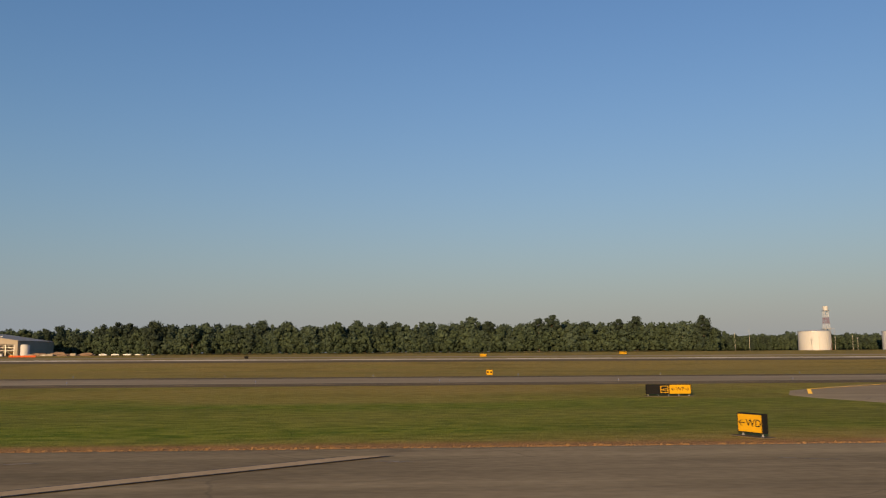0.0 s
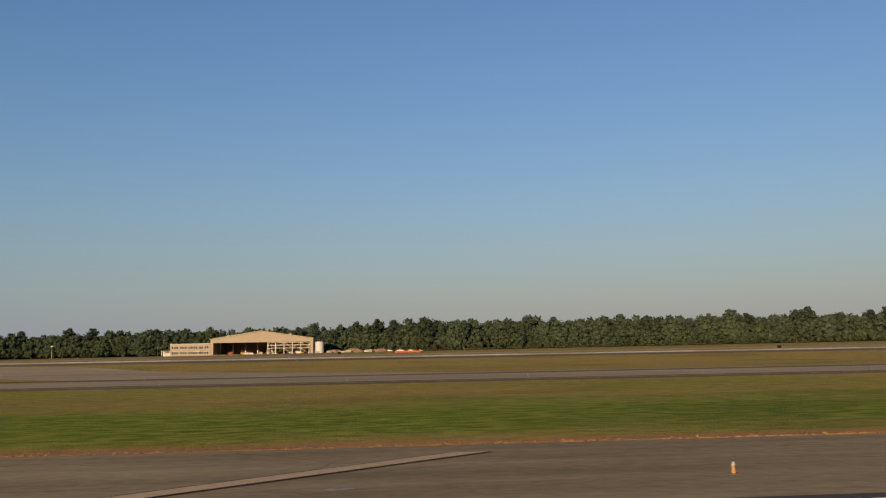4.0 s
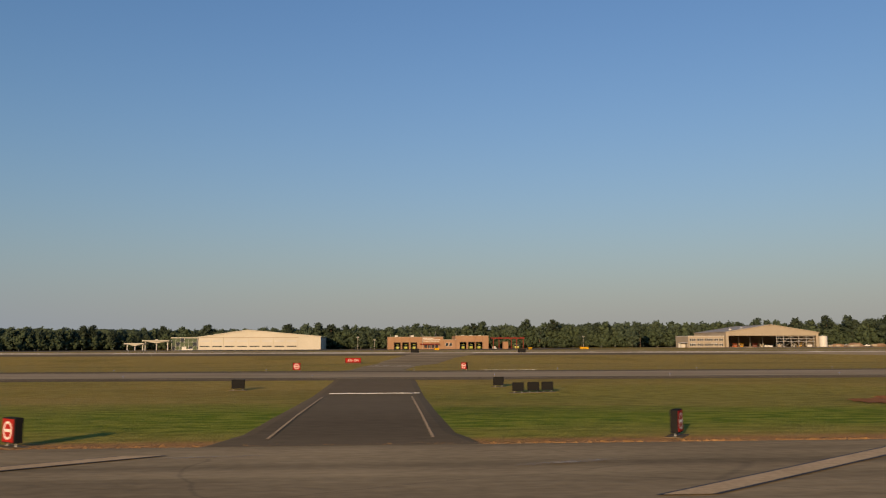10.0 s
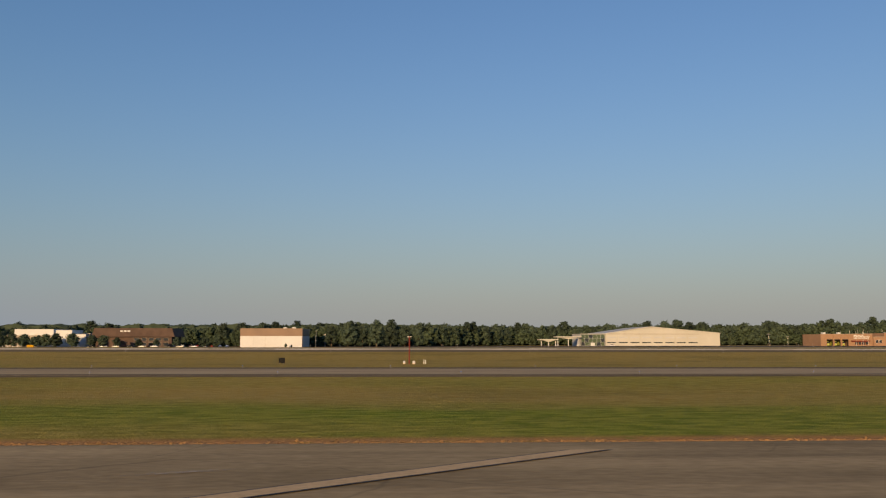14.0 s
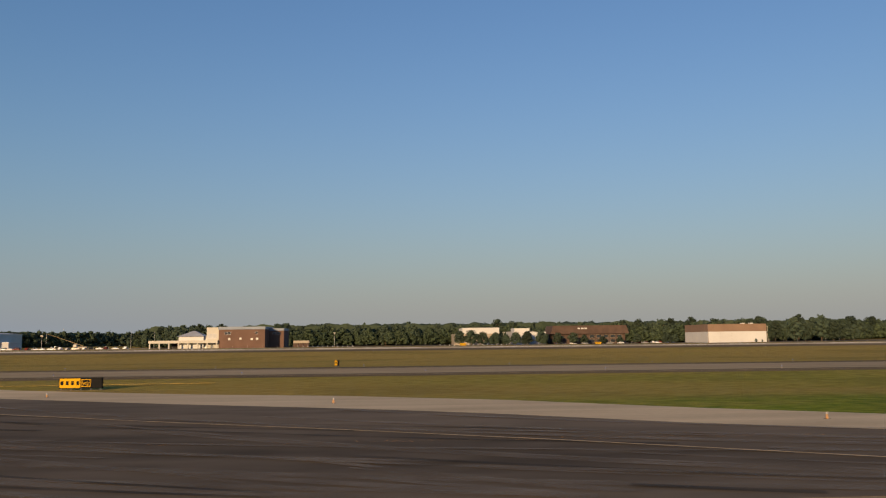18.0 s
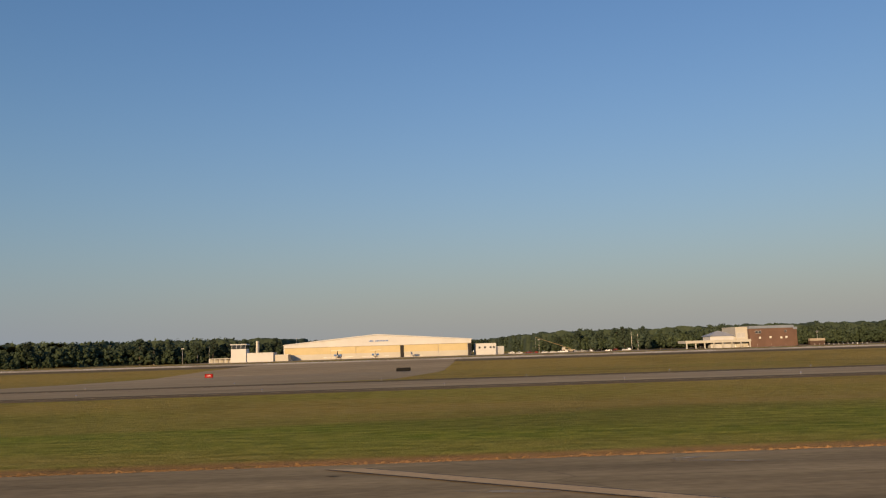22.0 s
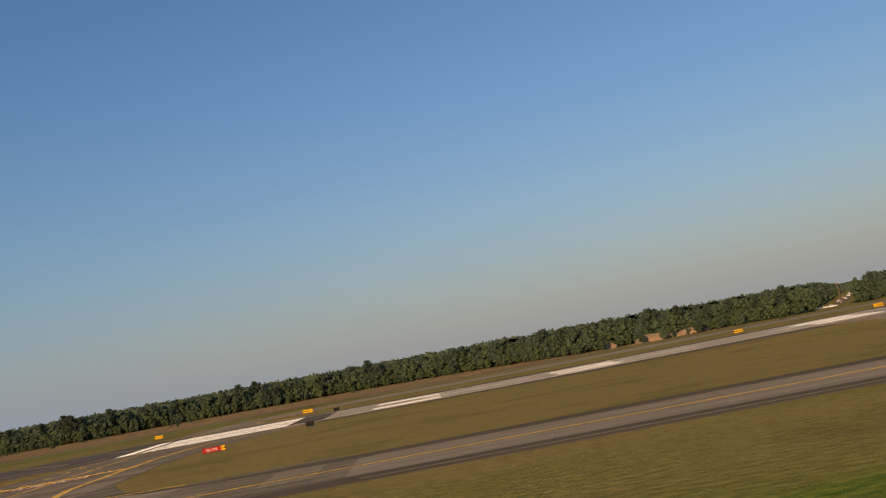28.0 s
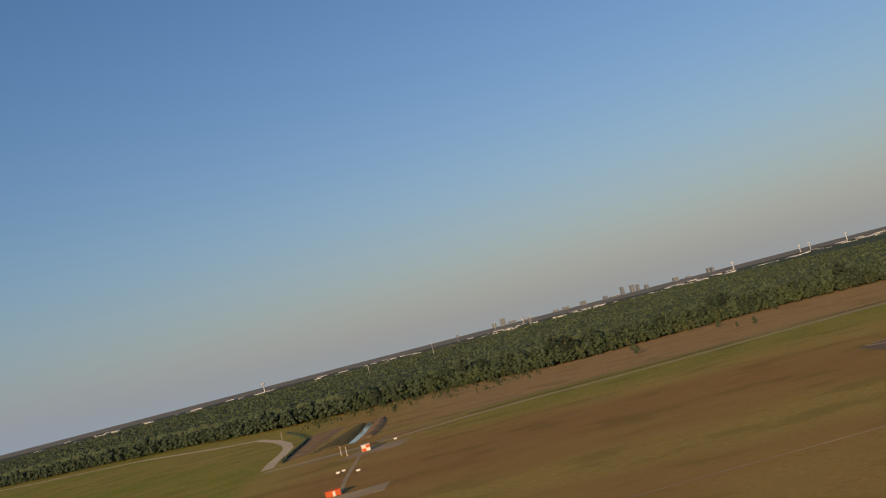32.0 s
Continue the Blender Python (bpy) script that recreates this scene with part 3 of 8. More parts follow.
slab("runway_shoulder", [(-1493, 308), (1000, 308), (1000, 318), (-1493, 318)], SHOULDERDARK, 0.04, "dark asphalt runway shoulder", "pavement")
# far taxiway
slab("far_taxiway", [(-1442, 368), (1000, 368), (1000, 400), (-1442, 400)], TAXI, 0.06, "pale far taxiway", "taxiway")
# aprons before the buildings
slab("apron", [(-1010, 430), (-690, 430), (-690, 640), (-1010, 640)], TAXI, 0.06, "hangar apron of grey concrete", "apron")
slab("apron", [(-690, 470), (240, 470), (240, 640), (-690, 640)], DARKPAVE, 0.05, "dark asphalt apron", "apron")
slab("apron", [(310, 480), (460, 480), (460, 640), (310, 640)], SHOULDER, 0.06, "bare pale apron before an unfinished hangar", "apron")


# ---- exits, pads and paint ----
slab("exit_taxiway", [(-432, 21.8), (-462, 28), (-475, 33), (-487, 39), (-496, 46), (-508, 56), (-525, 66), (-548, 77), (-566, 87), (-572, 97), (-668, 97), (-640, 88), (-617, 78),
                      (-594, 60), (-590.6, 55), (-586.6, 61.8), (-578.5, 58.8), (-569.7, 55.5), (-563.8, 53.1), (-558.7, 50.5), (-544, 40), (-535.5, 33.5), (-533.7, 30), (-535, 26.5), (-545, 21.8)], mat("worn_exit_asphalt", (0.072, 0.057, 0.040), (0.21, 0.165, 0.115), 0.05, 0.9, bump=0.4, fine=9, fine_mix=0.4, stretch=(0.35, 1, 1), spec=0.04), 0.068, "dark asphalt high-speed exit taxiway", "taxiway")
slab("exit_shoulder", [(-458, 34.9), (-475, 39.5), (-484.5, 43.9), (-493, 49.5), (-503.2, 59), (-515.9, 67.1), (-531, 73), (-547, 79.5), (-560, 88), (-566, 87), (-556, 78), (-544, 70), (-527.4, 60.1), (-514.8, 53.5), (-504.7, 47.3), (-496.8, 41.5), (-488.7, 36.9), (-475, 31), (-462, 28), (-450, 27)], CONCRETE, 0.074, "pale concrete shoulder of an exit", "pavement")
slab("exit_shoulder", [(-545, 21.8), (-535, 26.5), (-533.7, 30), (-535.5, 33.5), (-544, 40), (-558.7, 50.5), (-563.8, 53.1), (-569.7, 55.5), (-578.5, 58.8), (-586.6, 61.8), (-590.6, 55), (-593.2, 46.8), (-587.4, 43.3), (-579.3, 40.8), (-572.2, 39), (-566, 34.9), (-566, 21.8)], SHOULDER, 0.03, "pale concrete island beside an exit", "pavement")
nose = [(-531, 26.0), (-533.4, 30), (-535, 34), (-544, 40.6), (-558.7, 50.8), (-569.7, 55.8), (-578.5, 59.1), (-586.4, 61.6)]
line("exit_nose_line", nose, 0.7, CONCRETE, 0.12, label="white edge line round a paved island", category="marking")
line("runway_edge_line", [(-425, 21.9), (-462, 24.9), (-490, 29.2)], 0.25, FADEDPAINT, 0.12, label="white line bending into an exit", category="marking")
line("exit_centre_line", [(-455, 10), (-480, 20.5), (-494, 28.4), (-504, 34.6), (-514, 40.2), (-523, 44.8), (-535, 51.6), (-580, 74), (-620, 95), (-660, 112)], 0.2, FADEDPAINT, 0.12, label="yellow exit centre line", category="marking")


def letters_flat(text, size, material, parent, x, y, z, rz):
    """Painted lettering lying on the pavement."""
    cu = bpy.data.curves.new("text", "FONT")
    cu.body, cu.size, cu.align_x, cu.align_y = text, size * S, "CENTER", "CENTER"
    tmp = bpy.data.objects.new("text", cu)
    me = bpy.data.meshes.new_from_object(tmp)
    bpy.data.objects.remove(tmp)
    me.materials.clear(); me.materials.append(material)
    ob = new("painted_number", me)
    ob.parent = parent
    ob.matrix_basis = pose(x * S, y * S, (z + level(x, y)) * S, 0, 0, rz) @ Matrix.Diagonal((0.92, 2.1, 1, 1))
    return ob


# holding position across the exit
hold = tagged(new("holding_marking"), "yellow holding lines with red runway numbers painted on asphalt", "marking", kind="structure")
for k in range(4):
    o = 0.9 * k
    pts = [(-591.2 - o * 0.7, 59.4 + o * 0.5), (-588.5 - o * 0.6, 63.8 + o * 0.6), (-583 - o * 0.3, 70.2 + o), (-579.6, 72.3 + o), (-571.2, 74.6 + o), (-562.4, 75.2 + o), (-550, 75.2 + o)]
    if k < 2:
        line("hold_line", pts, 0.45, YELLOWPAINT, 0.12, hold)
    else:
        for a, b in zip(pts, pts[1:]):
            L = math.dist(a, b)
            for j in range(int(L / 2.2)):
                u, v = j * 2.2 / L, (j * 2.2 + 1.1) / L
                line("hold_dash", [(a[0] + (b[0] - a[0]) * w, a[1] + (b[1] - a[1]) * w) for w in (u, v)], 0.45, YELLOWPAINT, 0.12, hold)
slab("hold_red", [(-592.6, 69.8), (-586.0, 69.8), (-585.2, 76.2), (-591.4, 76.6)], REDPAINT, 0.11, parent=hold)
slab("hold_red", [(-584.2, 76.8), (-573.6, 76.4), (-572.6, 82.6), (-582.9, 83.2)], REDPAINT, 0.11, parent=hold)
SCUFF = soft(mat("scuffed_asphalt", (0.22, 0.18, 0.135), (0.30, 0.25, 0.19), 0.4, 0.9, fine=12, spec=0.04), 0.55, False, 0.25)
RUBBED = soft(mat("rubber_streaks", (0.028, 0.025, 0.022), (0.05, 0.044, 0.038), 0.4, 0.9, fine=12, spec=0.04), 0.55, False, 0.2)
rk = random.Random(31)
# wheels have turned off here time and again: sweeping arcs, pale and black
for k in range(64):
    r, y0 = rk.uniform(60, 220), rk.uniform(-3, 33)
    x0, span = rk.uniform(-470, -450), rk.uniform(0.25, 0.55)
    start = rk.uniform(0.05, 0.35)
    pts = [(x0 - r * math.sin(start + span * i / 14), y0 + r * (1 - math.cos(start + span * i / 14))) for i in range(15)]
    pts = [p for p in pts if p[1] > 22.2 and p[0] > -590 and p[1] < 24 + 0.56 * (-462 - p[0]) and (p[0] > -533 or p[1] > 27.5 + 0.63 * (-533 - p[0]))]
    if len(pts) > 2:
        line("pale_scuff" if k % 3 else "tyre_skid", pts, rk.uniform(0.2, 0.8) if k % 3 else rk.uniform(0.25, 0.6), SCUFF if k % 3 else RUBBED, 0.098 + 0.0004 * k, hold)
letters_flat("15L-33R", 1.5, WHITEPAINT, hold, -588.6, 73.2, 0.135, 178)
letters_flat("15L-33R", 2.3, WHITEPAINT, hold, -578.4, 79.8, 0.135, 178)
# the paved nose between exit and taxiway
line("exit_curve_line", arc(-572, 96, 9, 95, 250, 10) + [(-560, 84.5), (-530, 86)], 0.4, YELLOWPAINT, 0.12, label="yellow curve where two taxiways part", category="marking")
slab("exit_fillet", [(-668, 97), (-582, 97), (-570, 93), (-582, 88), (-600, 80)], DARKPAVE, 0.08, "dark asphalt fillet of an exit", "pavement")

# crossing road with its white lines
slab("crossing_road", [(88.2, 35), (99.6, 35), (98.6, 40), (98.6, 52), (99.0, 74), (99.4, 97), (91.3, 97), (90.4, 70), (90.0, 52), (89.6, 40)], SHOULDERDARK, 0.065, "asphalt service road crossing the grass", "road")
slab("crossing_road", [(90, 128), (100, 128), (100.5, 160), (104, 190), (118, 240), (128, 262), (108, 262), (98, 225), (93, 188), (91, 160)], SHOULDER, 0.065, "asphalt service road beyond the taxiway", "road")
for x0, x1 in ((90.5, 90.9), (97.9, 98.4)):
    line("road_edge_line", [(x0, 37.5), (x1, 70)], 0.13, FADEDPAINT, 0.10, label="white road edge line", category="marking")
line("road_stop_line", [(91.2, 74.4), (99.3, 74.4)], 0.8, WHITEPAINT, 0.10, label="white stop line across the road", category="marking")
line("road_stop_line", [(93.5, 188), (103.5, 188)], 1.0, WHITEPAINT, 0.10, label="white stop line across the road", category="marking")
line("taxiway_white_mark", [(112, 129.5), (121, 130.4)], 0.8, WHITEPAINT, 0.10, label="white paint mark beside the taxiway", category="marking")
# exit of the second runway
slab("exit_taxiway", [(205, 262), (289, 238), (330, 227), (356, 214), (385, 195), (425, 158), (470, 130), (470, 128), (570, 128), (505, 152), (455, 186), (424, 216), (396, 242), (350, 256), (262, 262)], TAXI, 0.065, "pale high-speed exit between runway and taxiway", "taxiway")
line("exit_centre_line", [(240, 262), (330, 240), (375, 222), (410, 198), (450, 160), (500, 132)], 0.5, FADEDPAINT, 0.11, label="yellow exit centre line", category="marking")
slab("exit_taxiway", [(-985, 128), (-880, 128), (-862, 150), (-850, 200), (-842, 262), (-905, 262), (-915, 240), (-930, 190), (-955, 150)], TAXI, 0.065, "pale connecting taxiway between two runways", "taxiway")
for y in (178, 230):
    line("hold_line", [(-926 + (y - 178) * 0.3, y), (-858, y)], 0.8, FADEDPAINT, 0.11, label="faded holding line", category="marking")
# east fillet by the yellow signs
slab("exit_taxiway", [(738, 76), (741, 82), (752, 90), (770, 97), (900, 97), (900, 40), (780, 44), (752, 55), (740, 64)], TAXI, 0.06, "pale concrete exit taxiway", "taxiway")
line("exit_edge_line", [(739.5, 76), (743, 83), (755, 90), (780, 95.5)], 0.4, YELLOWPAINT, 0.11, label="yellow exit edge line", category="marking")
# crossing at the west
slab("exit_taxiway", [(-1181, 34.9), (-1183, 42), (-1184, 52), (-1190, 66), (-1180, 82), (-1165, 97), (-1262, 97), (-1248, 82), (-1240, 60), (-1242, 34.9)], SHOULDERDARK, 0.085, "dark asphalt crossing taxiway", "taxiway")
slab("exit_taxiway", [(-1170, 128), (-1188, 134), (-1195, 150), (-1199, 200), (-1198, 240), (-1185, 262), (-1270, 262), (-1256, 245), (-1250, 200), (-1248, 150), (-1262, 128)], OLDCONC, 0.085, "dark asphalt connecting taxiway", "taxiway")
line("exit_edge_line", [(-1185, 36), (-1186.5, 52), (-1192, 66), (-1182, 84), (-1168, 96)], 0.35, FADEDPAINT, 0.12, label="faded exit edge line", category="marking")
for k in range(9):
    x = -1188 - 6.0 * k
    line("hold_dash", [(x, 58 + 0.5 * k), (x - 3.0, 58.3 + 0.5 * k)], 0.8, BLACKPAINT if k % 2 else FADEDPAINT, 0.12, label="worn holding dashes", category="marking")
line("exit_mark", [(-1186, 60), (-1197, 64)], 0.8, WHITEPAINT, 0.12, label="white paint stroke on the crossing", category="marking")
line("exit_mark", [(-1178, 108), (-1184, 109)], 1.0, WHITEPAINT, 0.12, label="white paint stroke on the taxiway", category="marking")

# ---- west end: holding pad, threshold and blast pad ----
pad = slab("holding_pad", [(-1577, 97), (-1390, 97), (-1390, 128), (-1428, 128), (-1444, 137), (-1454, 158), (-1456, 190), (-1452, 215), (-1443, 240), (-1425, 262), (-1493, 262),
                           (-1500, 245), (-1505, 225), (-1512, 206), (-1548, 199), (-1568, 192), (-1577, 180)], OLDCONC, 0.05, "holding pad of old stained concrete panels", "apron")
slab("pad_border", [(-1578.2, 96.5), (-1577, 96.5), (-1577, 180), (-1578.2, 180)], SHOULDERDARK, 0.03, "dark asphalt border of the pad", "pavement")
line("pad_edge_line", [(-1440, 98.4), (-1577, 98.4)], 0.4, FADEDPAINT, 0.115, label="yellow edge line of the pad", category="marking")
line("pad_edge_line", [(-1573.4, 180), (-1572.6, 100)], 0.3, AMBERPAINT, 0.115, label="yellow edge line of the pad", category="marking")
line("pad_edge_line", [(-1574.6, 180), (-1573.8, 100)], 0.3, AMBERPAINT, 0.115, label="yellow edge line of the pad", category="marking")
line("pad_centre_line", [(-1528.5, 196), (-1527.5, 99.5)], 1.25, BLACKPAINT, 0.11, label="black band under a dashed pad line", category="marking")
for k in range(33):
    line("pad_dash", [(-1528.5 + 0.03 * k, 195 - 2.9 * k), (-1528.5 + 0.03 * k, 193.6 - 2.9 * k)], 0.6, YELLOWPAINT, 0.125, pad)
hp2 = [(-1552, 199.5), (-1521, 205.8), (-1509.5, 205.5), (-1501, 201.8), (-1493, 199), (-1463, 198)]
line("hold_line_border", [(x, y + 2.75) for x, y in hp2], 2.0, BLACKPAINT, 0.11, pad)
for o in (0.0, 1.1, 2.2, 3.3):
    pts = [(x, y + o) for x, y in hp2]
    if o < 2:
        line("hold_line", pts, 0.85, YELLOWPAINT, 0.12, pad)
    else:
        for a, b in zip(pts, pts[1:]):
            L = math.dist(a, b)
            for j in range(int(L / 2.4)):
                line("hold_dash", [(a[0] + (b[0] - a[0]) * w, a[1] + (b[1] - a[1]) * w) for w in (j * 2.4 / L, (j * 2.4 + 1.3) / L)], 0.5, YELLOWPAINT, 0.12, pad)
for x0 in (-1492.2, -1482.0):
    slab("hold_red", [(x0, 193.0), (x0 + 9.4, 193.2), (x0 + 9.4, 196.6), (x0, 196.4)], REDPAINT, 0.11, parent=pad)
    letters_flat("33L-15R", 2.4, WHITEPAINT, pad, x0 + 4.7, 194.8, 0.13, 1)
lead = [(-1300, 112.5), (-1425, 112.5), (-1444, 113.6), (-1456, 116.8), (-1465.3, 121.2), (-1475.6, 132.7), (-1480, 141.2), (-1481.5, 155), (-1482.3, 200), (-1482, 258), (-1478, 272), (-1466, 281), (-1440, 285)]
line("lead_in_line", lead, 0.5, YELLOWPAINT, 0.12, label="yellow lead-in line curving to the runway", category="marking")
bend = [(-1432, 131.0), (-1446, 134), (-1454, 139), (-1461, 150), (-1464.4, 165), (-1465, 200), (-1464.5, 218), (-1461.7, 235), (-1455.6, 246.5), (-1446, 252.5), (-1430, 254.5), (-1380, 255.5)]
line("pad_curve_line", bend, 0.5, YELLOWPAINT, 0.12, label="yellow edge curve of the pad", category="marking")
line("pad_curve_line", [(x - 1.0, y - 0.2) for x, y in bend[1:9]], 0.4, YELLOWPAINT, 0.12, label="yellow edge curve of the pad", category="marking")
line("pad_curve_line", [(-1492.8, 256), (-1495.5, 243), (-1499.2, 234), (-1506, 228.6), (-1514, 225)], 0.5, YELLOWPAINT, 0.12, label="yellow edge curve of the pad", category="marking")
guide = [(-1445, 113), (-1470, 118.5), (-1485.5, 126.5), (-1490, 136), (-1492.1, 147), (-1492.7, 165), (-1493, 190), (-1493, 215), (-1493, 246)]
for a, b in zip(guide, guide[1:]):
    L = math.dist(a, b)
    n = max(1, round(L / 12))
    for j in range(n):
        line("pad_dash", [(a[0] + (b[0] - a[0]) * w, a[1] + (b[1] - a[1]) * w) for w in (j / n, j / n + 4.6 / L)], 0.75, YELLOWPAINT, 0.12, pad)
# joints and repaired panels on the pad: one slab each, a little proud
PANELS = []
for i in range(22):
    for j in range(12):
        x, y = -1576 + 7.6 * i, 101 + 7.6 * j
        if x + 7.6 > -1405 or (y > 125 and x + 7.6 > -1452) or (y + 7.6 > 182 and x < -1520) or y + 7.6 > 192:
            continue
        PANELS.append((x, y))
panel = mesh_part("concrete_panel", [(0.03, 0.03, 0), (7.57, 0.03, 0), (7.57, 7.57, 0), (0.03, 7.57, 0), (0.03, 0.03, -0.03), (7.57, 0.03, -0.03), (7.57, 7.57, -0.03), (0.03, 7.57, -0.03)],
                  [(0, 1, 2, 3), (0, 4, 5, 1), (1, 5, 6, 2), (2, 6, 7, 3), (3, 7, 4, 0)], OLDCONC, pad)
panel.matrix_basis = pose(PANELS[0][0] * S, PANELS[0][1] * S, 0.075 * S)
for x, y in PANELS[1:]:
    again(panel, pad, pose(x * S, y * S, 0.075 * S))
# threshold bars
thr = tagged(new("threshold_marking"), "white threshold bar and piano keys on concrete", "marking", kind="structure")
slab("runway_end", [(-1492.8, 262.2), (-1428, 262.2), (-1428, 307.8), (-1492.8, 307.8)], SHOULDERDARK, 0.085, "dark worn end of the far runway", "runway")
slab("threshold_bar", [(-1493, 263), (-1489, 263), (-1489, 307), (-1493, 307)], WHITEPAINT, 0.12, parent=thr)
for k in range(12):
    y = 264.5 + 3.45 * k + (1.6 if k > 5 else 0)
    slab("threshold_stripe", [(-1486, y), (-1440, y), (-1440, y + 1.8), (-1486, y + 1.8)], WHITEPAINT, 0.12, parent=thr)
line("runway_edge_line", [(-1490, 263.6), (1000, 263.6)], 1.0, WHITEPAINT, 0.11, label="white edge line of the far runway", category="marking")
line("runway_edge_line", [(-1490, 306.4), (1000, 306.4)], 1.0, WHITEPAINT, 0.11, label="white edge line of the far runway", category="marking")
for k in range(38):
    x = -1395 + 61 * k
    slab("centre_dash", [(x, 284.5), (x + 36, 284.5), (x + 36, 285.6), (x, 285.6)], WHITEPAINT, 0.12, parent=thr)
for x, y0 in ((-1412, 268), (-1412, 292), (-1350, 273), (-1350, 288), (-1260, 272), (-1260, 290)):
    slab("touchdown_bar", [(x, y0), (x + 22, y0), (x + 22, y0 + 7), (x, y0 + 7)], WHITEPAINT, 0.12, parent=thr)
BLAST = mat("blast_pad_asphalt", (0.125, 0.096, 0.064), (0.215, 0.168, 0.115), 0.06, 0.9, bump=0.4, fine=20, fine_mix=0.45, spec=0.04, lanes=0.15)
CHEVRON = mat("worn_chevron_paint", (0.56, 0.39, 0.18), (0.78, 0.55, 0.27), 0.4, 0.85, fine=14, fine_mix=0.7, spec=0.04)
blast = slab("blast_pad", [(-1609, 244), (-1493, 254), (-1493, 316), (-1500, 330), (-1606, 300)], BLAST, 0.035, "worn asphalt blast pad with yellow chevrons", "pavement")
for k in range(4):
    x = -1606 + 30 * k
    tip = (x + 32, 272 + 3 * k)
    line("chevron", [(x, 247 + 3 * k), tip], 1.2, CHEVRON, 0.11, blast)
    line("chevron", [tip, (x + 3, 298 + 3 * k)], 1.2, CHEVRON, 0.11, blast)
line("blast_pad_edge_line", [(-1604, 299), (-1500, 328)], 0.6, FADEDPAINT, 0.11, label="faded line along the blast pad", category="marking")
line("blast_pad_edge_line", [(-1606, 245.5), (-1495, 255)], 0.6, FADEDPAINT, 0.11, label="faded line along the blast pad", category="marking")
slab("far_connector", [(-1493, 318), (-1494.5, 345), (-1494, 360), (-1489, 372), (-1479, 385), (-1466, 394), (-1442, 400), (-1430, 384), (-1441, 368), (-1452, 355), (-1460, 352), (-1464, 345), (-1462, 334), (-1452, 325), (-1430, 318)], OLDCONC, 0.055, "worn connector curving to the far taxiway", "taxiway")
line("connector_edge_line", [(-1491.5, 310), (-1492.5, 345), (-1492, 359), (-1487.5, 370), (-1478, 382), (-1465.5, 391), (-1440, 397.5)], 0.45, FADEDPAINT, 0.1, label="pale edge line of a connector", category="marking")
line("connector_line", [(-1482, 308), (-1482, 350), (-1480.5, 364), (-1471, 377), (-1455, 383), (-1400, 384)], 0.6, YELLOWPAINT, 0.1, label="yellow line curving to the far taxiway", category="marking")
line("connector_edge_line", [(-1444, 320), (-1454, 326), (-1463.5, 335), (-1465.5, 346), (-1460, 354), (-1451, 357), (-1438, 369)], 0.6, YELLOWPAINT, 0.1, label="yellow inner curve of a connector", category="marking")
line("dirt_track", [(-1577, 178.5), (-1668, 174.4), (-1760, 170), (-1850, 168)], 0.8, OLDCONC, 0.06, label="pale gravel edge running from the pad", category="track")
line("perimeter_road", [(-1200, 425), (-1400, 440), (-1513, 446), (-1640, 450), (-1730, 452), (-1790, 425), (-1800, 400), (-1835, 395)], 4.5, SHOULDER, 0.05, label="pale gravel perimeter road", category="road")
line("perimeter_road", [(-1853, 414), (-1856, 445), (-1857, 473), (-1860, 508), (-1867.5, 542), (-1884, 590), (-1911, 650), (-1950, 682), (-2060, 800), (-2300, 960)], 6.5, CONCRETE, 0.06, label="pale gravel road curving round a green field", category="road")
TRACK = mat("worn_track", (0.34, 0.275, 0.17), (0.46, 0.38, 0.245), 0.08, 0.95, bump=0.4, fine=12, fine_mix=0.5, spec=0.04)
VERGE = mat("dark_verge_grass", (0.115, 0.085, 0.035), (0.20, 0.135, 0.058), 0.08, 0.95, bump=0.6, fine=9, fine_mix=0.5, spec=0.04)
line("field_track", [(-1852, 404), (-1815, 404), (-1789, 408), (-1772, 413), (-1749, 420), (-1712, 424), (-1670, 424), (-1622, 428), (-1568, 436), (-1516, 440), (-1460, 443), (-1300, 446)], 4.0, TRACK, 0.05, label="worn pale track along the field's edge", category="track")
line("track_verge", [(-1749, 431), (-1712, 436), (-1670, 437), (-1622, 441), (-1568, 449), (-1516, 453), (-1460, 456), (-1300, 460)], 5.0, VERGE, 0.04, label="dark rank grass beside a track", category="grass")
slab("equipment_pad", [(-1812, 372), (-1783, 372), (-1778, 392), (-1800, 396)], OLDCONC, 0.05, "small paved equipment pad", "pavement")
slab("equipment_pad", [(-1803, 262), (-1782, 262), (-1781, 276), (-1800, 274)], OLDCONC, 0.05, "small paved equipment pad", "pavement")
line("service_track", [(-1798, 276), (-1800, 310), (-1801, 372)], 1.6, TAXI, 0.05, label="narrow track between two equipment pads", category="track")
# ditch with water: a trench cut below the field, bare banks on either side
DITCH = mat("dark_bank", (0.085, 0.072, 0.030), (0.165, 0.13, 0.055), 0.2, 0.98, bump=0.8, fine=6, spec=0.04)
BANK = mat("earth_bank", (0.20, 0.125, 0.06), (0.33, 0.215, 0.105), 0.12, 0.98, bump=0.8, fine=8, spec=0.04)


